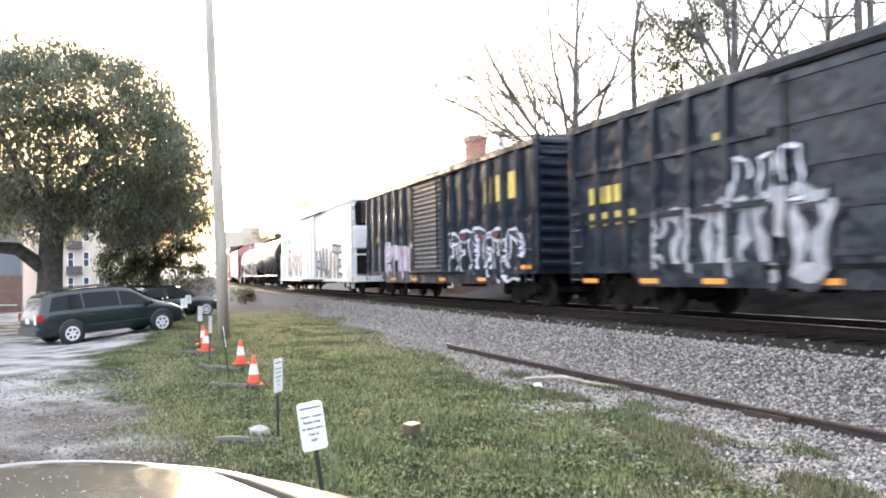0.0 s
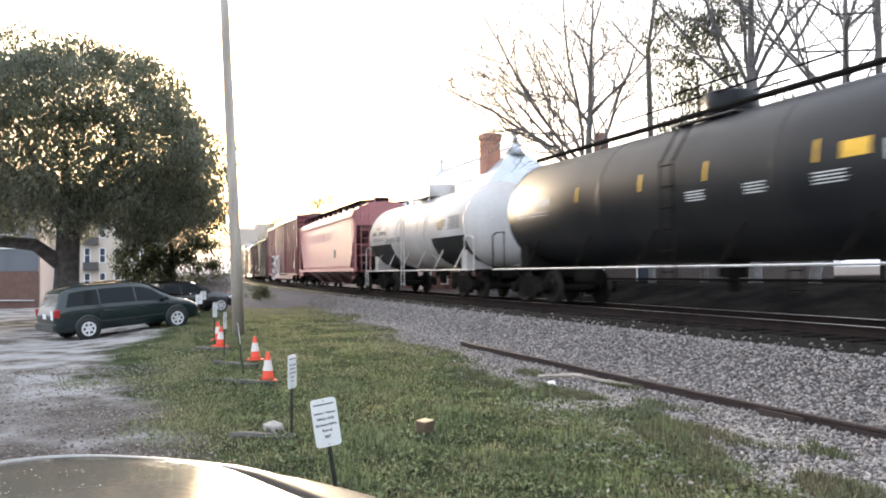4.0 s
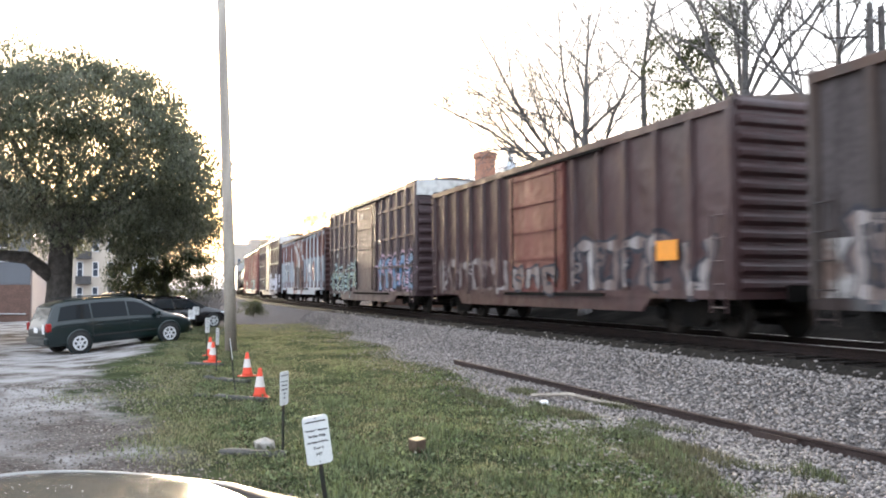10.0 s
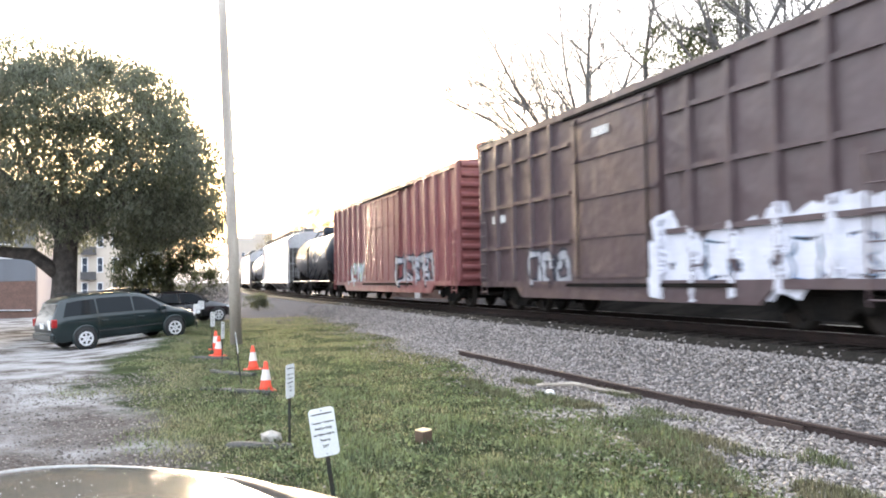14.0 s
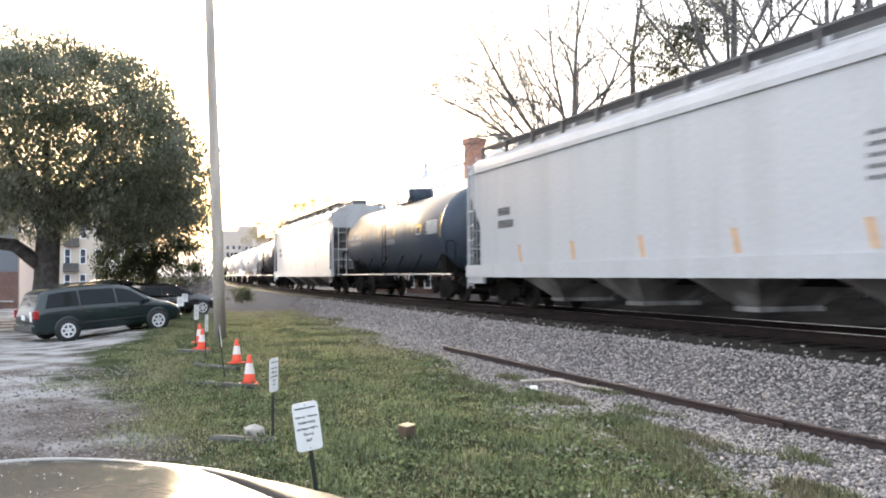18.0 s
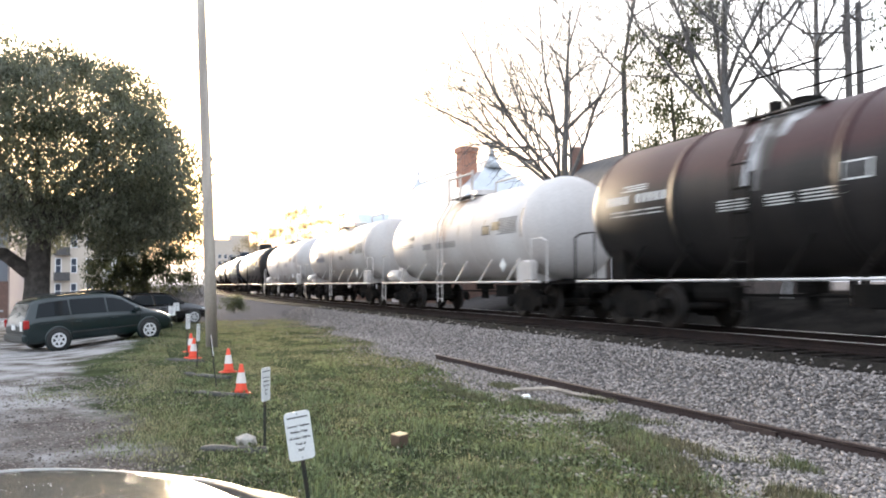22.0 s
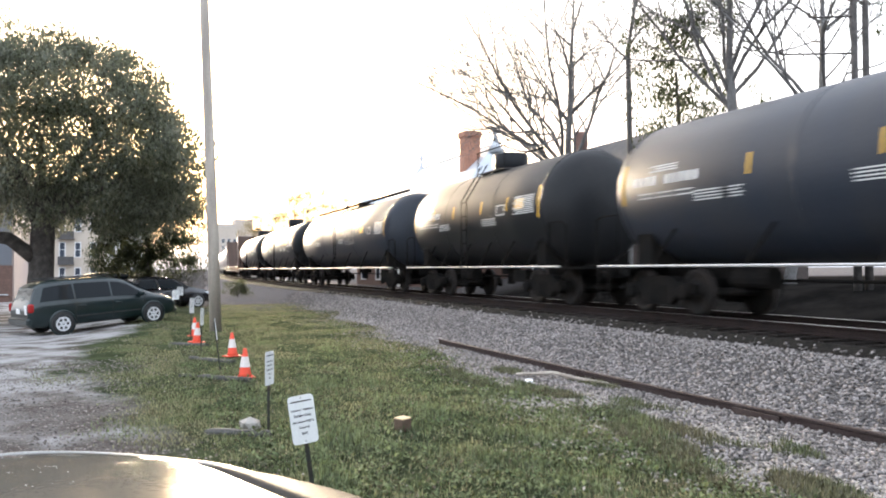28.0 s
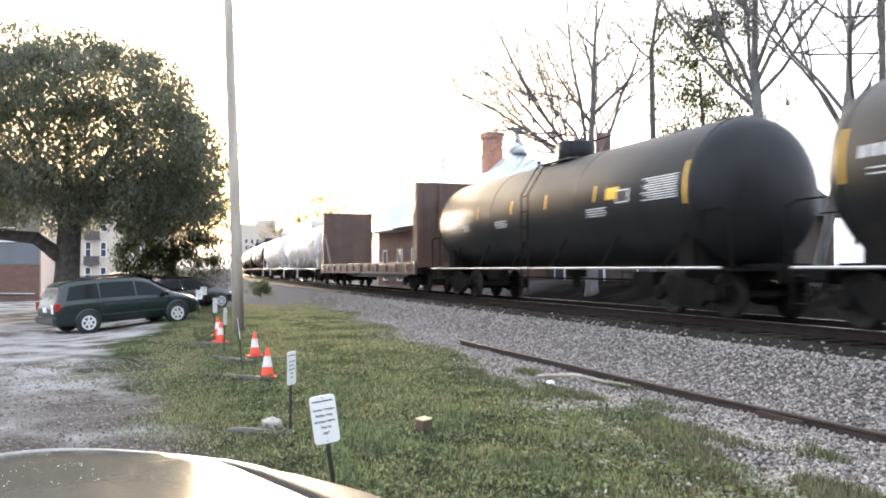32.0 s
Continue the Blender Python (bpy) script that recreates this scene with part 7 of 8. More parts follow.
def minivan(m):
    """A long van that faces +x: one skin from bumper to bonnet, panes let into its sloping upper sides."""
    van = thing("minivan", "dark green minivan parked with its nose on the grass", "car", m=m)
    # along the van: x, lower edge, belt, top, half width at the belt, half width at the roof
    rows = ((-2.56, 0.5, 0.78, 0.84, 0.8, 0.74), (-2.5, 0.34, 0.95, 1.06, 0.9, 0.82), (-2.42, 0.28, 1.02, 1.2, 0.95, 0.83), (-2.24, 0.26, 1.04, 1.6, 0.97, 0.76), (-2.1, 0.26, 1.05, 1.68, 0.975, 0.74),
            (-1.7, 0.26, 1.05, 1.74, 0.985, 0.735), (-0.8, 0.25, 1.04, 1.77, 0.99, 0.735), (0.0, 0.25, 1.02, 1.75, 0.99, 0.735), (0.45, 0.25, 1.01, 1.69, 0.99, 0.72), (0.75, 0.25, 1.0, 1.59, 0.985, 0.72),
            (1.15, 0.25, 0.99, 1.36, 0.98, 0.74), (1.5, 0.25, 0.98, 1.14, 0.97, 0.76), (1.68, 0.25, 0.95, 1.06, 0.965, 0.76), (2.05, 0.25, 0.88, 0.97, 0.94, 0.74), (2.32, 0.27, 0.78, 0.86, 0.88, 0.68), (2.48, 0.3, 0.68, 0.74, 0.76, 0.58), (2.56, 0.42, 0.6, 0.64, 0.6, 0.46))

    def at(x):
        for p, q in zip(rows, rows[1:]):
            if x <= q[0]:
                k = (x - p[0]) / (q[0] - p[0])
                return [u + (v - u) * k for u, v in zip(p, q)]
        return rows[-1]

    def upper(x, k):
        """A point of the sloping side, k of the way from the belt to the roof's edge."""
        _, _, zb, zt, wb, wr = at(x)
        edge = zt - 0.1 * min(1.0, (zt - zb) / 0.4)
        return Vector((x, wb + (wr - wb) * k, zb + (edge - zb) * k))

    rings = []
    for x, z0, zb, zt, wb, wr in rows:
        drop = 0.1 * min(1.0, (zt - zb) / 0.4)
        half = [(0.5 * wb, z0), (wb - 0.06, z0 + 0.02), (wb - 0.01, z0 + 0.14), (wb + 0.012, (z0 + zb) / 2 + 0.05), (wb + 0.012, zb - 0.12), (wb, zb), (wr, zt - drop), (wr - 0.07, zt - drop * 0.3), (wr * 0.55, zt), (0, zt + 0.008)]
        rings.append([(x, y, z) for y, z in half] + [(x, -y, z) for y, z in reversed(half[:-1])])
    body = part("body", Geo().loft(rings), M_GREEN, van, smooth=True)
    M_VANPANE = glass("privacy_glass", (0.012, 0.015, 0.017), 0.06)
    M_VANPANE.node_tree.nodes["Principled BSDF"].inputs["Specular IOR Level"].default_value = 0.12
    for sgn in (1, -1):
        for lo0, lo1, hi0, hi1 in ((-2.2, -1.12, -2.02, -1.12), (-1.06, 0.1, -1.06, 0.1), (0.16, 1.36, 0.16, 0.72)):
            g = Geo()
            n = 8
            low = [upper(lo0 + (lo1 - lo0) * i / n, 0.1) for i in range(n + 1)]
            high = [upper(hi0 + (hi1 - hi0) * i / n, 0.9) for i in range(n + 1)]
            g.loft([[(p.x, sgn * (p.y + 0.014), p.z + 0.004) for p in row] for row in (low, high)], closed=False)
            part("side_window", g, M_VANPANE, van, "dark tinted side glass")
        part("mirror", Geo().cham(1.02, 1.2, min(sgn * 0.99, sgn * 1.2), max(sgn * 0.99, sgn * 1.2), 1.02, 1.18, 0.04), M_GREEN, van)
        part("tail_light", Geo().cham(-2.56, -2.38, min(sgn * 0.83, sgn * 0.975), max(sgn * 0.83, sgn * 0.975), 0.78, 1.06, 0.03), M_TAIL, van, "red tail light")
        part("headlight", Geo().cham(2.16, 2.42, min(sgn * 0.62, sgn * 0.88), max(sgn * 0.62, sgn * 0.88), 0.64, 0.8, 0.05), M_CLEAR, van, "clear headlight")
        part("roof_rail", Geo().tube([(-1.9, sgn * 0.66, 1.76), (-1.8, sgn * 0.66, 1.8), (0.1, sgn * 0.66, 1.8), (0.2, sgn * 0.66, 1.76)], 0.018, 8), M_TRIM, van, "slim black roof rail")
        part("rub_strip", Geo().box(-1.1, 1.1, min(sgn * 0.995, sgn * 1.012), max(sgn * 0.995, sgn * 1.012), 0.52, 0.56), M_TRIM, body)
        for x in (-1.09, 0.13, 1.25):
            part("door_line", Geo().box(x - 0.006, x + 0.006, min(sgn * 0.98, sgn * 1.006), max(sgn * 0.98, sgn * 1.006), 0.36, 0.98), M_TRIM, body)
        part("slide_track", Geo().box(-2.1, -1.1, min(sgn * 0.98, sgn * 1.002), max(sgn * 0.98, sgn * 1.002), 0.9, 0.92), M_TRIM, body)
        for x in (-0.98, 0.24):
            part("door_handle", Geo().cham(x, x + 0.2, min(sgn * 0.995, sgn * 1.03), max(sgn * 0.995, sgn * 1.03), 0.84, 0.89, 0.012), M_GREEN, body)
        for x in (-1.54, 1.54):
            flare = [(0.4, sgn * 0.93), (0.43, sgn * 0.99), (0.41, sgn * 1.012), (0.375, sgn * 1.012)]
            part("wheel_flare", Geo().turned(flare, (x, 0, 0.37), "y", 32, caps=False), M_GREEN, body, smooth=True)
            part("wheel_well", Geo().turned([(0.385, sgn * 0.8), (0.385, sgn * 0.995), (0.33, sgn * 1.004)], (x, 0, 0.37), "y", 32), M_TRIM, body, "dark wheel opening")
            wheel = part("wheel", tyre_mesh, None, van, m=pose(x, sgn * 0.93, 0.335, 0, 0, 0 if sgn > 0 else 180))
            part("rim", hub_mesh, None, wheel, "silver six-spoke hubcap")
            part("rim_openings", vent_mesh, None, wheel)
    rear = [(-2.425, 1.16, 0.72), (-2.262, 1.55, 0.68)]
    part("rear_window", Geo().loft([[(x - 0.012, -w, z), (x - 0.012, w, z), (x + 0.03, w, z), (x + 0.03, -w, z)] for x, z, w in rear]), M_VANPANE, van, "rear window")
    front = [(0.8, 1.575, 0.66), (1.15, 1.372, 0.69), (1.48, 1.16, 0.72)]
    part("windscreen", Geo().loft([[(x, -w, z + 0.014), (x, w, z + 0.014), (x, w, z - 0.03), (x, -w, z - 0.03)] for x, z, w in front]), M_VANPANE, van, "windscreen")
    part("bumper", Geo().cham(-2.62, -2.4, -0.93, 0.93, 0.34, 0.62, 0.07), M_GREEN, body)
    part("front_bumper", Geo().cham(2.36, 2.6, -0.7, 0.7, 0.28, 0.5, 0.07), M_GREEN, body)
    part("plate", Geo().box(-2.585, -2.565, -0.16, 0.16, 0.74, 0.9), M_SIGN, body, "small pale plate")
    part("wiper", Geo().tube([(-2.46, 0.0, 1.14), (-2.4, -0.3, 1.25)], 0.01, 6), M_TRIM, body)
    part("taped_sheet", Geo().box(-2.58, -2.57, -0.82, -0.62, 0.72, 1.02), M_SIGN, van, "white sheet beside the tail light")
    return van


minivan(VAN_M)

M_BLACKCAR = car_paint("black_car_paint", (0.012, 0.012, 0.014))
M_SILVERCAR = car_paint("silver_car_paint", (0.5, 0.5, 0.5))
z = ground_z(1.6, 42.6)
vehicle("hatchback", "dark parked car with a shiny roof beside the van", pose(1.75, 42.0, z, 0, 0, 20), M_BLACKCAR, 4.5, 1.8, 1.5, 0.92, 1.0, 0.8, 1.0, 0.2, -1.5, -2.0, (-1.35, 1.35))
vehicle("saloon_car", "silver parked car farther along the row", pose(1.3, 50.5, ground_z(1.3, 50.5), 0, 0, 8), M_SILVERCAR, 4.6, 1.8, 1.5, 0.92, 1.0, 0.8, 1.0, 0.2, -1.5, -2.0, (-1.35, 1.35))
street_suv = vehicle("dark_suv", "dark sport utility car driving along the street behind the van", pose(-9, 47.5, 0), M_BLACKCAR, 4.6, 1.85, 1.72, 1.02, 1.1, 0.95, 1.0, 0.35, -2.0, -2.2, (-1.4, 1.4))

# the car beside which the camera stands: bonnet, wing, windscreen, roof
M_HOOD = car_paint("dark_olive_car_paint", (0.085, 0.08, 0.07), 0.14)
_b = M_HOOD.node_tree.nodes["Principled BSDF"]
_b.inputs["Coat Weight"].default_value, _b.inputs["Coat Roughness"].default_value, _b.inputs["Specular IOR Level"].default_value = 0.25, 0.03, 0.03
own = thing("parked_car", "dark olive car with a glossy bonnet reflecting the sky", "car", m=pose(0.893, 0.325, -0.03, 0, 0, 20))


def front_at(u):
    """How far forward the bonnet reaches at u metres from the car's middle."""
    return 4.36 - 1.55 * u * u


def bonnet_z(u, v):
    d = max(0.0, v - front_at(u) + 0.5) / 0.5
    return 1.093 - 0.005 * u * u - 0.028 * d ** 2 - 0.014 * (max(0.0, d - 0.45) / 0.55) ** 2


def sheet(us, vs, f, shape=lambda u, v: (u, v)):
    g = Geo()
    g.loft([[(*shape(u, v), f(u, v)) for u in us] for v in vs], closed=False)
    return g


us = [-0.62 + 1.24 * i / 20 for i in range(21)]
vs = [2.35 + 2.15 * i / 24 for i in range(25)]


def to_front(u, v):
    """Pulls the front edge into its curve."""
    return u, 2.3 + (v - 2.35) / 2.15 * (front_at(u) - 2.3)


part("bonnet", sheet(us, vs, lambda u, v: bonnet_z(u, to_front(u, v)[1]) + 0.006, to_front), M_HOOD, own, "glossy bonnet", smooth=True)
# sky sheen along the bonnet's front edge is put into this pale colour
M_LIP = mat("bonnet_edge_sheen", (0.3, 0.3, 0.29), 0.4, 0, 0.1, 4, (0.2, 0.2, 0.19), 0.3)
# wing colour darker than the bonnet's: it holds the dark reflection of the train
M_WING = mat("olive_paint_dark_reflection", (0.05, 0.047, 0.042), 0.5, 0, 0.1, 4, (0.035, 0.033, 0.03), 0.4, spec=0.02)
lip = [0.96 * (i / 28) for i in range(-28, 29)]
part("bonnet_lip", Geo().tube([(u, front_at(u) - 0.006, bonnet_z(u, front_at(u)) + 0.006 - 0.05 * smooth_step(0.72, 0.98, abs(u))) for u in lip], 0.013, 6), M_LIP, own, "front edge of the bonnet, pale to stand for reflected sky", smooth=True)
glints, rq = [], random.Random(17)
for _ in range(110):                                       # small pale pieces added to stand for glints of sky on the bonnet
    u, v = rq.uniform(-0.6, 0.15), rq.gauss(3.75, 0.25)
    if 2.6 < v < front_at(u) - 0.05:
        q = rq.uniform(0.0015, 0.004)
        glints.append((u, v, bonnet_z(u, v) + 0.006, 0, 0, q, q, q * 0.5))
ob = scatter_mesh("bonnet_glints", OCTA_V, OCTA_F, glints, M_CLEAR, True)
ob.parent = own
tagged(ob, "small pale specks standing for glints on the paint")
for s in (1, -1):
    wing = [(0.632, -0.03), (0.633, 0.0), (0.73, -0.003), (0.82, -0.008), (0.9, -0.024), (0.97, -0.05), (1.02, -0.09), (1.05, -0.17), (1.06, -0.72)]
    g = Geo().loft([[(s * u, 2.3 + (v - 2.35) / 2.15 * (front_at(u) - 2.3), bonnet_z(u, 2.3 + (v - 2.35) / 2.15 * (front_at(u) - 2.3)) + dz - 0.22 * smooth_step(0.74, 0.95, u) * smooth_step(2.8, 2.35, v)) for u, dz in wing] for v in vs], closed=False)
    part("wing", g, M_WING, own, "wing, darkened to stand for a dark reflection", smooth=True)
    part("headlight", Geo().cham(min(s * 0.45, s * 0.72), max(s * 0.45, s * 0.72), 3.3, 3.56, 0.66, 0.8, 0.04), M_CLEAR, own)
    for y in (2.5, -1.25):
        wheel = part("wheel", tyre_mesh, None, own, m=pose(s * 0.82, y, 0.365, 0, 0, -90 if s > 0 else 90))
        part("rim", hub_mesh, None, wheel)
    part("side_window", Geo().loft([[(s * 0.81, 1.9, 1.03), (s * 0.81, -1.3, 1.03), (s * 0.62, -1.0, 1.29), (s * 0.62, 1.2, 1.29)], [(s * 0.78, 1.9, 1.03), (s * 0.78, -1.3, 1.03), (s * 0.59, -1.0, 1.29), (s * 0.59, 1.2, 1.29)]]), M_GLASS, own)
part("seal", Geo().loft([[(u, 2.3 + (v - 2.35) / 2.15 * (front_at(u) - 2.3), bonnet_z(u, 2.3 + (v - 2.35) / 2.15 * (front_at(u) - 2.3)) - 0.02) for u in (0.6, 0.65)] for v in vs], closed=False), M_TRIM, own, "dark gap beside the bonnet")
part("nose", Geo().loft([[(u, front_at(u) + back, z) for u in [1.49 * q for q in us]] for z, back in ((0.93, 0.0), (0.75, 0.04), (0.55, 0.05), (0.3, -0.05))], closed=False), M_HOOD, own, smooth=True)
part("windscreen", Geo().loft([[(-0.72, 2.38, 1.06), (0.72, 2.38, 1.06), (0.6, 1.25, 1.31), (-0.6, 1.25, 1.31)], [(-0.72, 2.36, 1.03), (0.72, 2.36, 1.03), (0.6, 1.23, 1.28), (-0.6, 1.23, 1.28)]]), M_GLASS, own, "windscreen")
part("roof", Geo().loft([[(-0.62, y, 1.29), (-0.45, y, 1.33), (0.45, y, 1.33), (0.62, y, 1.29), (0.6, y, 1.25), (-0.6, y, 1.25)] for y in (-1.1, -0.6, 1.25)]), M_HOOD, own)
part("body", Geo().loft([[(-u, y, 0.3), (-u, y, z - 0.1), (-u + 0.1, y, z), (u - 0.1, y, z), (u, y, z - 0.1), (u, y, 0.3)] for y, u, z in ((-2.3, 0.8, 0.85), (-2.1, 0.88, 0.95), (-1.4, 0.9, 0.97), (1.6, 0.9, 0.97), (2.36, 0.9, 0.92))]), M_HOOD, own)
part("rear_window", Geo().loft([[(-0.72, -1.75, 0.99), (0.72, -1.75, 0.99), (0.6, -1.1, 1.29), (-0.6, -1.1, 1.29)], [(-0.72, -1.7, 0.96), (0.72, -1.7, 0.96), (0.6, -1.07, 1.26), (-0.6, -1.07, 1.26)]]), M_GLASS, own, "rear window")
for s in (1, -1):
    part("tail_light", Geo().cham(min(s * 0.6, s * 0.79), max(s * 0.6, s * 0.79), -2.33, -2.26, 0.62, 0.78, 0.02), M_TAIL, own, "red tail light")
    part("mirror", Geo().cham(min(s * 0.9, s * 1.05), max(s * 0.9, s * 1.05), 1.5, 1.62, 0.98, 1.08, 0.02), M_HOOD, own)

# ---- buildings ----
M_SIDING = mat("grey_siding", (0.16, 0.17, 0.19), 0.8, 0, 0.06, 1, (0.13, 0.135, 0.15), 0.3)
M_BRICK = mat("red_brown_brick", (0.17, 0.1, 0.08), 0.9, 0, 0.2, 2, (0.12, 0.075, 0.06), 0.4, grain=14, bump=0.3)
M_CHIMNEY = mat("orange_brick", (0.42, 0.21, 0.14), 0.9, 0, 0.2, 2, (0.33, 0.16, 0.11), 0.4, grain=14, bump=0.3)
M_STUCCO = mat("beige_stucco", (0.5, 0.43, 0.36), 0.9, 0, 0.06, 0.5, (0.44, 0.38, 0.32), 0.3)
M_PINKWALL = mat("pinkish_rendered_wall", (0.42, 0.35, 0.32), 0.9, 0, 0.05, 0.6, (0.38, 0.31, 0.29), 0.3)
M_WHITEWOOD = mat("white_painted_wood", (0.72, 0.72, 0.72), 0.7, 0, 0.05, 3, (0.6, 0.6, 0.6), 0.2)
M_TINROOF = mat("pale_metal_roof", (0.52, 0.55, 0.58), 0.4, 0.3, 0.08, 1, (0.4, 0.42, 0.45), 0.3)
M_DARKROOF = mat("dark_shingle_roof", (0.08, 0.075, 0.075), 0.9, 0, 0.2, 2, (0.05, 0.05, 0.05), 0.3, grain=20, bump=0.4)
M_DULLBRICK = mat("dull_dark_brick", (0.075, 0.055, 0.048), 0.9, 0, 0.2, 2, (0.05, 0.042, 0.038), 0.4, grain=14, bump=0.3)
M_PANE = glass("window_pane", (0.05, 0.06, 0.08))


def window(parent, x, z, wd, ht, y, turn=0, at=None):
    """A framed window on a wall that faces -y (before turn)."""
    m = (at or Matrix()) @ pose(x, y, z, 0, 0, turn)
    f = part("window", Geo().box(-wd / 2 - 0.1, wd / 2 + 0.1, -0.05, 0.02, ht, ht + 0.1).box(-wd / 2 - 0.1, wd / 2 + 0.1, -0.08, 0.02, -0.1, 0).box(-wd / 2 - 0.1, -wd / 2, -0.05, 0.02, 0, ht).box(wd / 2, wd / 2 + 0.1, -0.05, 0.02, 0, ht).box(-wd / 2, wd / 2, -0.04, 0.0, ht / 2 - 0.03, ht / 2 + 0.03), M_WHITEWOOD, parent, m=m)
    part("pane", Geo().box(-wd / 2, wd / 2, -0.02, 0.01, 0, ht), M_PANE, f)


house = thing("grey_house", "two-storey house with grey siding over a brick base", "house", m=pose(-14.4, 62, -0.4))
part("wall", Geo().box(-7.5, 7.5, 0, 11, 2.6, 7.2), M_SIDING, house)
part("brick_base", Geo().box(-7.55, 7.55, -0.05, 11, 0, 2.6), M_BRICK, house, "dark brick lower storey")
part("side_wall", Geo().box(7.5, 7.62, 0.15, 10.8, 0, 7.2), M_PINKWALL, house, "pinkish rendered side wall")
lap = Geo().box(-7.5, 7.5, -0.03, 0, 0, 0.2).mesh("siding_board", M_SIDING)
for i in range(22):
    part("siding_board", lap, None, house, m=pose(0, 0, 2.65 + i * 0.205, 4, 0, 0))
part("roof", Geo().loft([[(x, -0.5, 7.2), (x, 5.5, 10), (x, 11.5, 7.2)] for x in (-8, 8.1)]), M_DARKROOF, house)
for x in (-5.2, -1.4, 2.2, 5.6):
    window(house, x, 4.2, 1.1, 1.7, -0.05)
part("meter_box", Geo().cham(4.6, 5.1, -0.2, -0.05, 1.1, 1.8, 0.02), M_LIGHTMETAL, house, "grey utility box")
part("pipe", Geo().tube([(5.0, -0.12, 1.1), (5.1, -0.12, 0.7), (7.3, -0.12, 0.65)], 0.05, 8), M_LIGHTMETAL, house)

apt = thing("apartment_building", "beige multi-storey apartment block with tall windows", "apartment building", m=pose(-6.2, 112, -0.5))
part("wall", Geo().box(-7, 4, 0, 14, 0, 13), M_STUCCO, apt)
part("wing", Geo().box(4, 8.5, 1.5, 14, 0, 12), M_WHITEWOOD, apt, "white wing")
part("roof", Geo().box(-7.3, 8.8, -0.3, 14.3, 13, 13.4), M_DARKROOF, apt)
for fl in range(4):
    for i in range(6):
        window(apt, -6 + i * 1.75, 0.9 + fl * 3.1, 0.55, 1.7, -0.05)
    for i in range(3):
        window(apt, 4.9 + i * 1.35, 0.9 + fl * 3.1, 0.7, 1.7, 1.45)
    part("balcony", Geo().box(-1.2, 0.6, -1.0, 0, 3.0 + fl * 3.1, 3.15 + fl * 3.1).box(-1.2, 0.6, -1.0, -0.95, 3.15 + fl * 3.1, 4.0 + fl * 3.1), M_DARKROOF, apt)

depot = thing("station_building", "station house with pale hipped metal roof, finials and brick chimney", "station building", m=pose(20, 51, 0.1))
part("wall", Geo().box(-3.6, 3.6, -10, 10, 0, 4.6), M_BRICK, depot)
part("roof", Geo().loft([[(-4.8, -11.2, 4.5), (4.8, -11.2, 4.5), (4.8, 11.2, 4.5), (-4.8, 11.2, 4.5)], [(-0.05, -7.0, 8.9), (0.05, -7.0, 8.9), (0.05, 5.5, 8.9), (-0.05, 5.5, 8.9)]]), M_TINROOF, depot, "pale standing-seam roof")
part("ridge", Geo().tube([(0, -7, 8.95), (0, 5.5, 8.95)], 0.09, 8), M_TINROOF, depot)
for y in (-7.2, 5.6):
    part("finial", Geo().turned([(0.6, 8.4), (0.3, 8.9), (0.14, 9.2), (0.2, 9.3), (0.08, 9.4), (0.18, 9.62), (0.16, 9.8), (0.02, 10.0)], (0, y, 0), n=14), M_TINROOF, depot, smooth=True)
part("chimney", Geo().cham(-1.7, -0.75, -6.8, -5.9, 6.5, 9.6, 0.03).cham(-1.78, -0.67, -6.88, -5.82, 9.35, 9.7, 0.03), M_CHIMNEY, depot, "orange brick chimney")
part("gable", Geo().loft([[(-4.9, y0, 4.4), (-4.9, y1, 4.4), (-4.9, (y0 + y1) / 2, 6.6)] if x else [(-1.5, y0, 4.4), (-1.5, y1, 4.4), (-1.5, (y0 + y1) / 2, 6.6)] for x, y0, y1 in ((0, 2, 6.5), (1, 2, 6.5))]), M_TINROOF, depot, "small front gable")
for y in (-8, -5, -2, 1, 4.3, 8):
    window(depot, -3.62, 1.1, 0.9, 2.0, y, -90)
part("door", Geo().box(-3.7, -3.58, -0.9, 0.2, 0, 2.3), M_WHITEWOOD, depot)

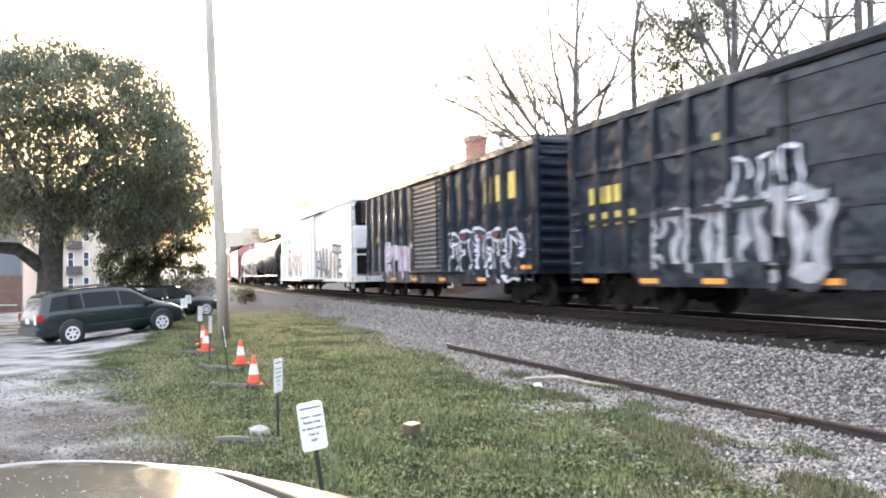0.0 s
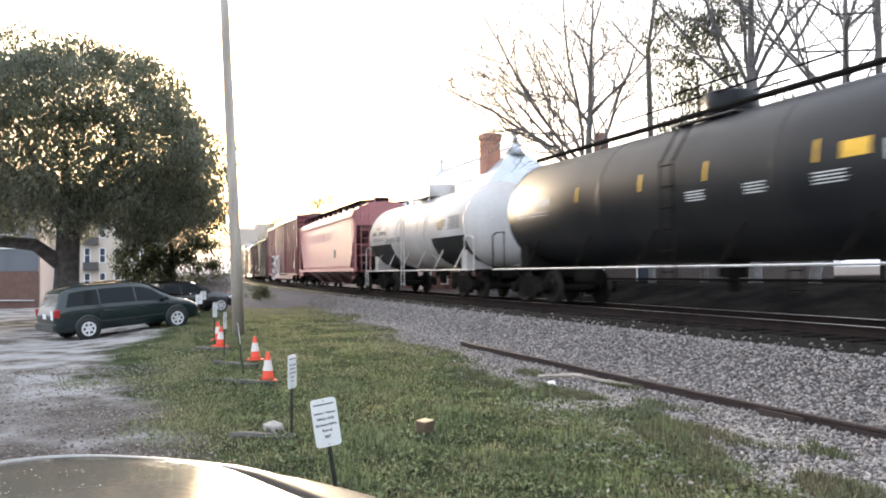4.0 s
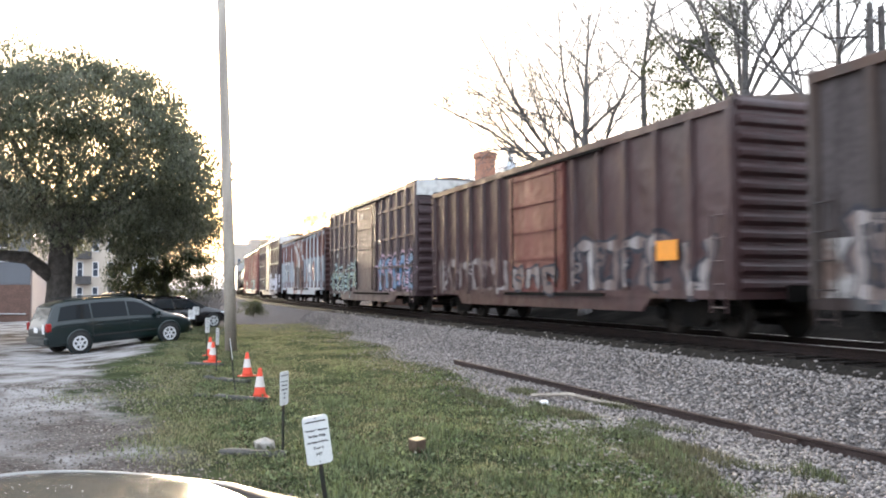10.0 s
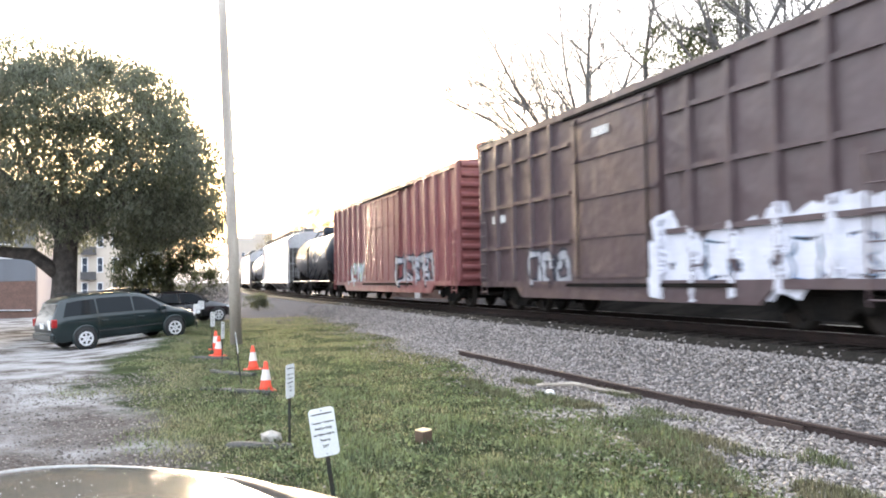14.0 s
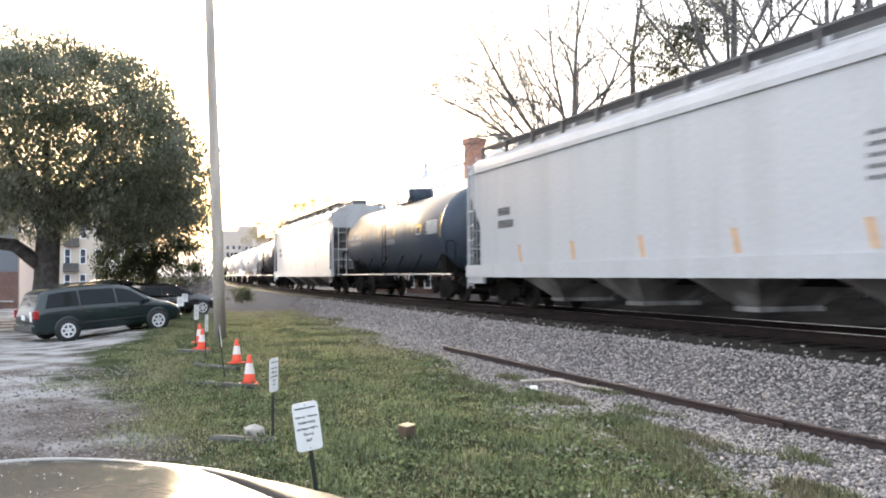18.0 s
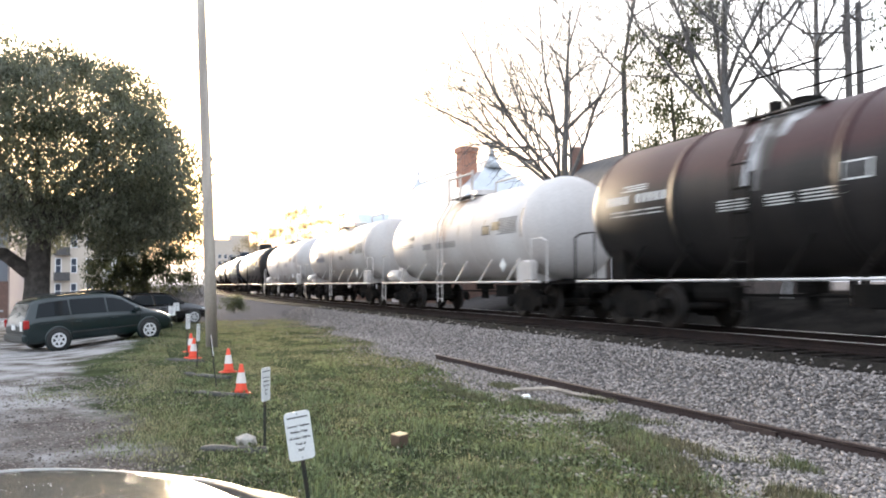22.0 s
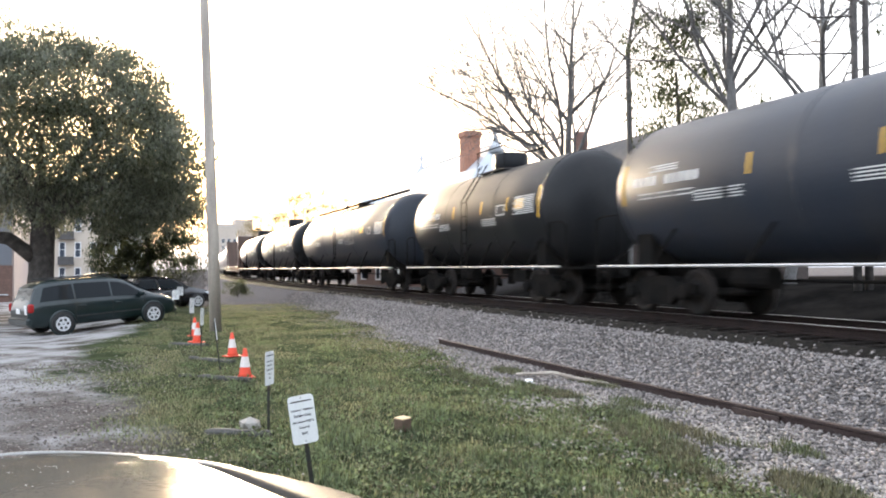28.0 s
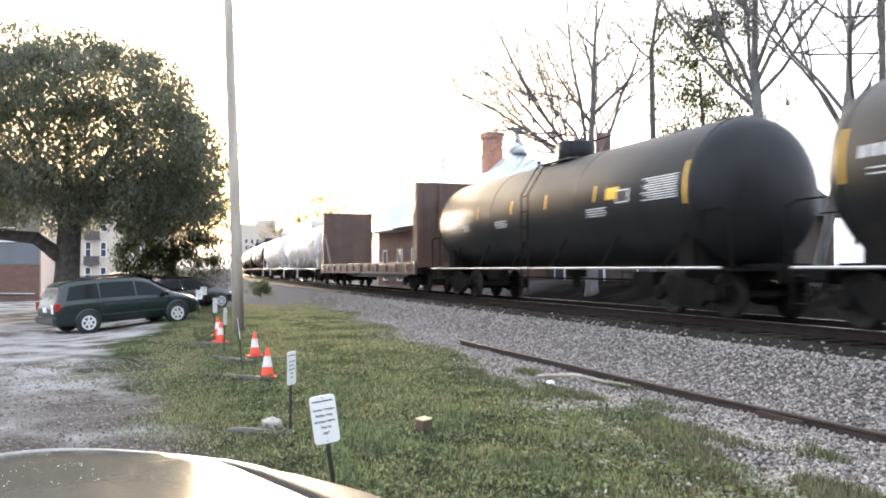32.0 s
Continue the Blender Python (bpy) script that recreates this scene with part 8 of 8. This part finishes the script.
house2 = thing("shingled_house", "low house with dark shingled roof and round chimney", "house", m=pose(24.5, 37, 0.1))
part("wall", Geo().box(-4, 4, -8, 7, 0, 4.2), M_DULLBRICK, house2)
part("roof", Geo().loft([[(-4.7, -8.6, 4.1), (4.7, -8.6, 4.1), (4.7, 7.6, 4.1), (-4.7, 7.6, 4.1)], [(-0.1, -5.5, 8.5), (0.1, -5.5, 8.5), (0.1, 5.0, 8.5), (-0.1, 5.0, 8.5)]]), M_DARKROOF, house2)
part("chimney", Geo().turned([(0.34, 7.0), (0.34, 8.4), (0.42, 8.7), (0.4, 9.3), (0.34, 9.45)], (-0.4, 4.2, 0), n=16), M_BRICK, house2, "round brown chimney", smooth=True)
for y in (-5.5, -1.5, 2.5):
    window(house2, -4.02, 1.2, 1.0, 1.6, y, -90)

for i, (x, y, w, hgt) in enumerate(((47, 420, 11, 24), (57, 430, 9, 27), (65, 440, 10, 22))):
    b = thing("distant_block", "hazy distant town building", "building", m=pose(x, y, 0))
    part("wall", Geo().box(-w / 2, w / 2, 0, 12, 0, hgt), M_STUCCO, b)
    for f in range(5):
        for k in range(4):
            window(b, -w / 2 + (k + 0.5) * w / 4, 2 + f * 3.2, 1.4, 1.8, -0.05)


# ---- what moves ----
def motions():
    times = [0.5 * i for i in range(65)]
    for car, s0 in CARS:
        rows = []
        for t in times:
            x, y, a = track(s0 - SPEED * t)
            rows.append((t, pose(x, y, RAIL_Z, 0, 0, 90 - a)))
        walk(car, rows)
    # the wheels roll: one turn each 2 pi r of way; alike axles share their keys
    step = 360 * SPEED / (2 * math.pi * 0.457) / FPS
    for store, dx in ((FRONT_AXLES, -0.89), (REAR_AXLES, 0.89)):
        walk(store[0], [(i / FPS, pose(dx, 0, 0.457, 0, -step * i, 0)) for i in range(0, 32 * FPS + 1)])
        keys = store[0].animation_data
        for ob in store[1:]:
            ob.rotation_mode = "QUATERNION"
            ob.animation_data_create()
            ob.animation_data.action = keys.action
            ob.animation_data.action_slot = keys.action_slot
    # a dark car rolls along the street behind the parked van and stops
    walk(street_suv, [(t, pose(x, 47.5, ground_z(x, 47.5), 0, 0, 0)) for t, x in ((0, -9.1), (0.5, -8.6), (1, -7.9), (1.5, -7.0), (2, -5.7), (2.5, -4.3), (3, -2.9), (3.5, -1.7), (4, -0.8), (5, -0.1), (6, 0.0), (8, 0.0), (32, 0.0))])


motions()
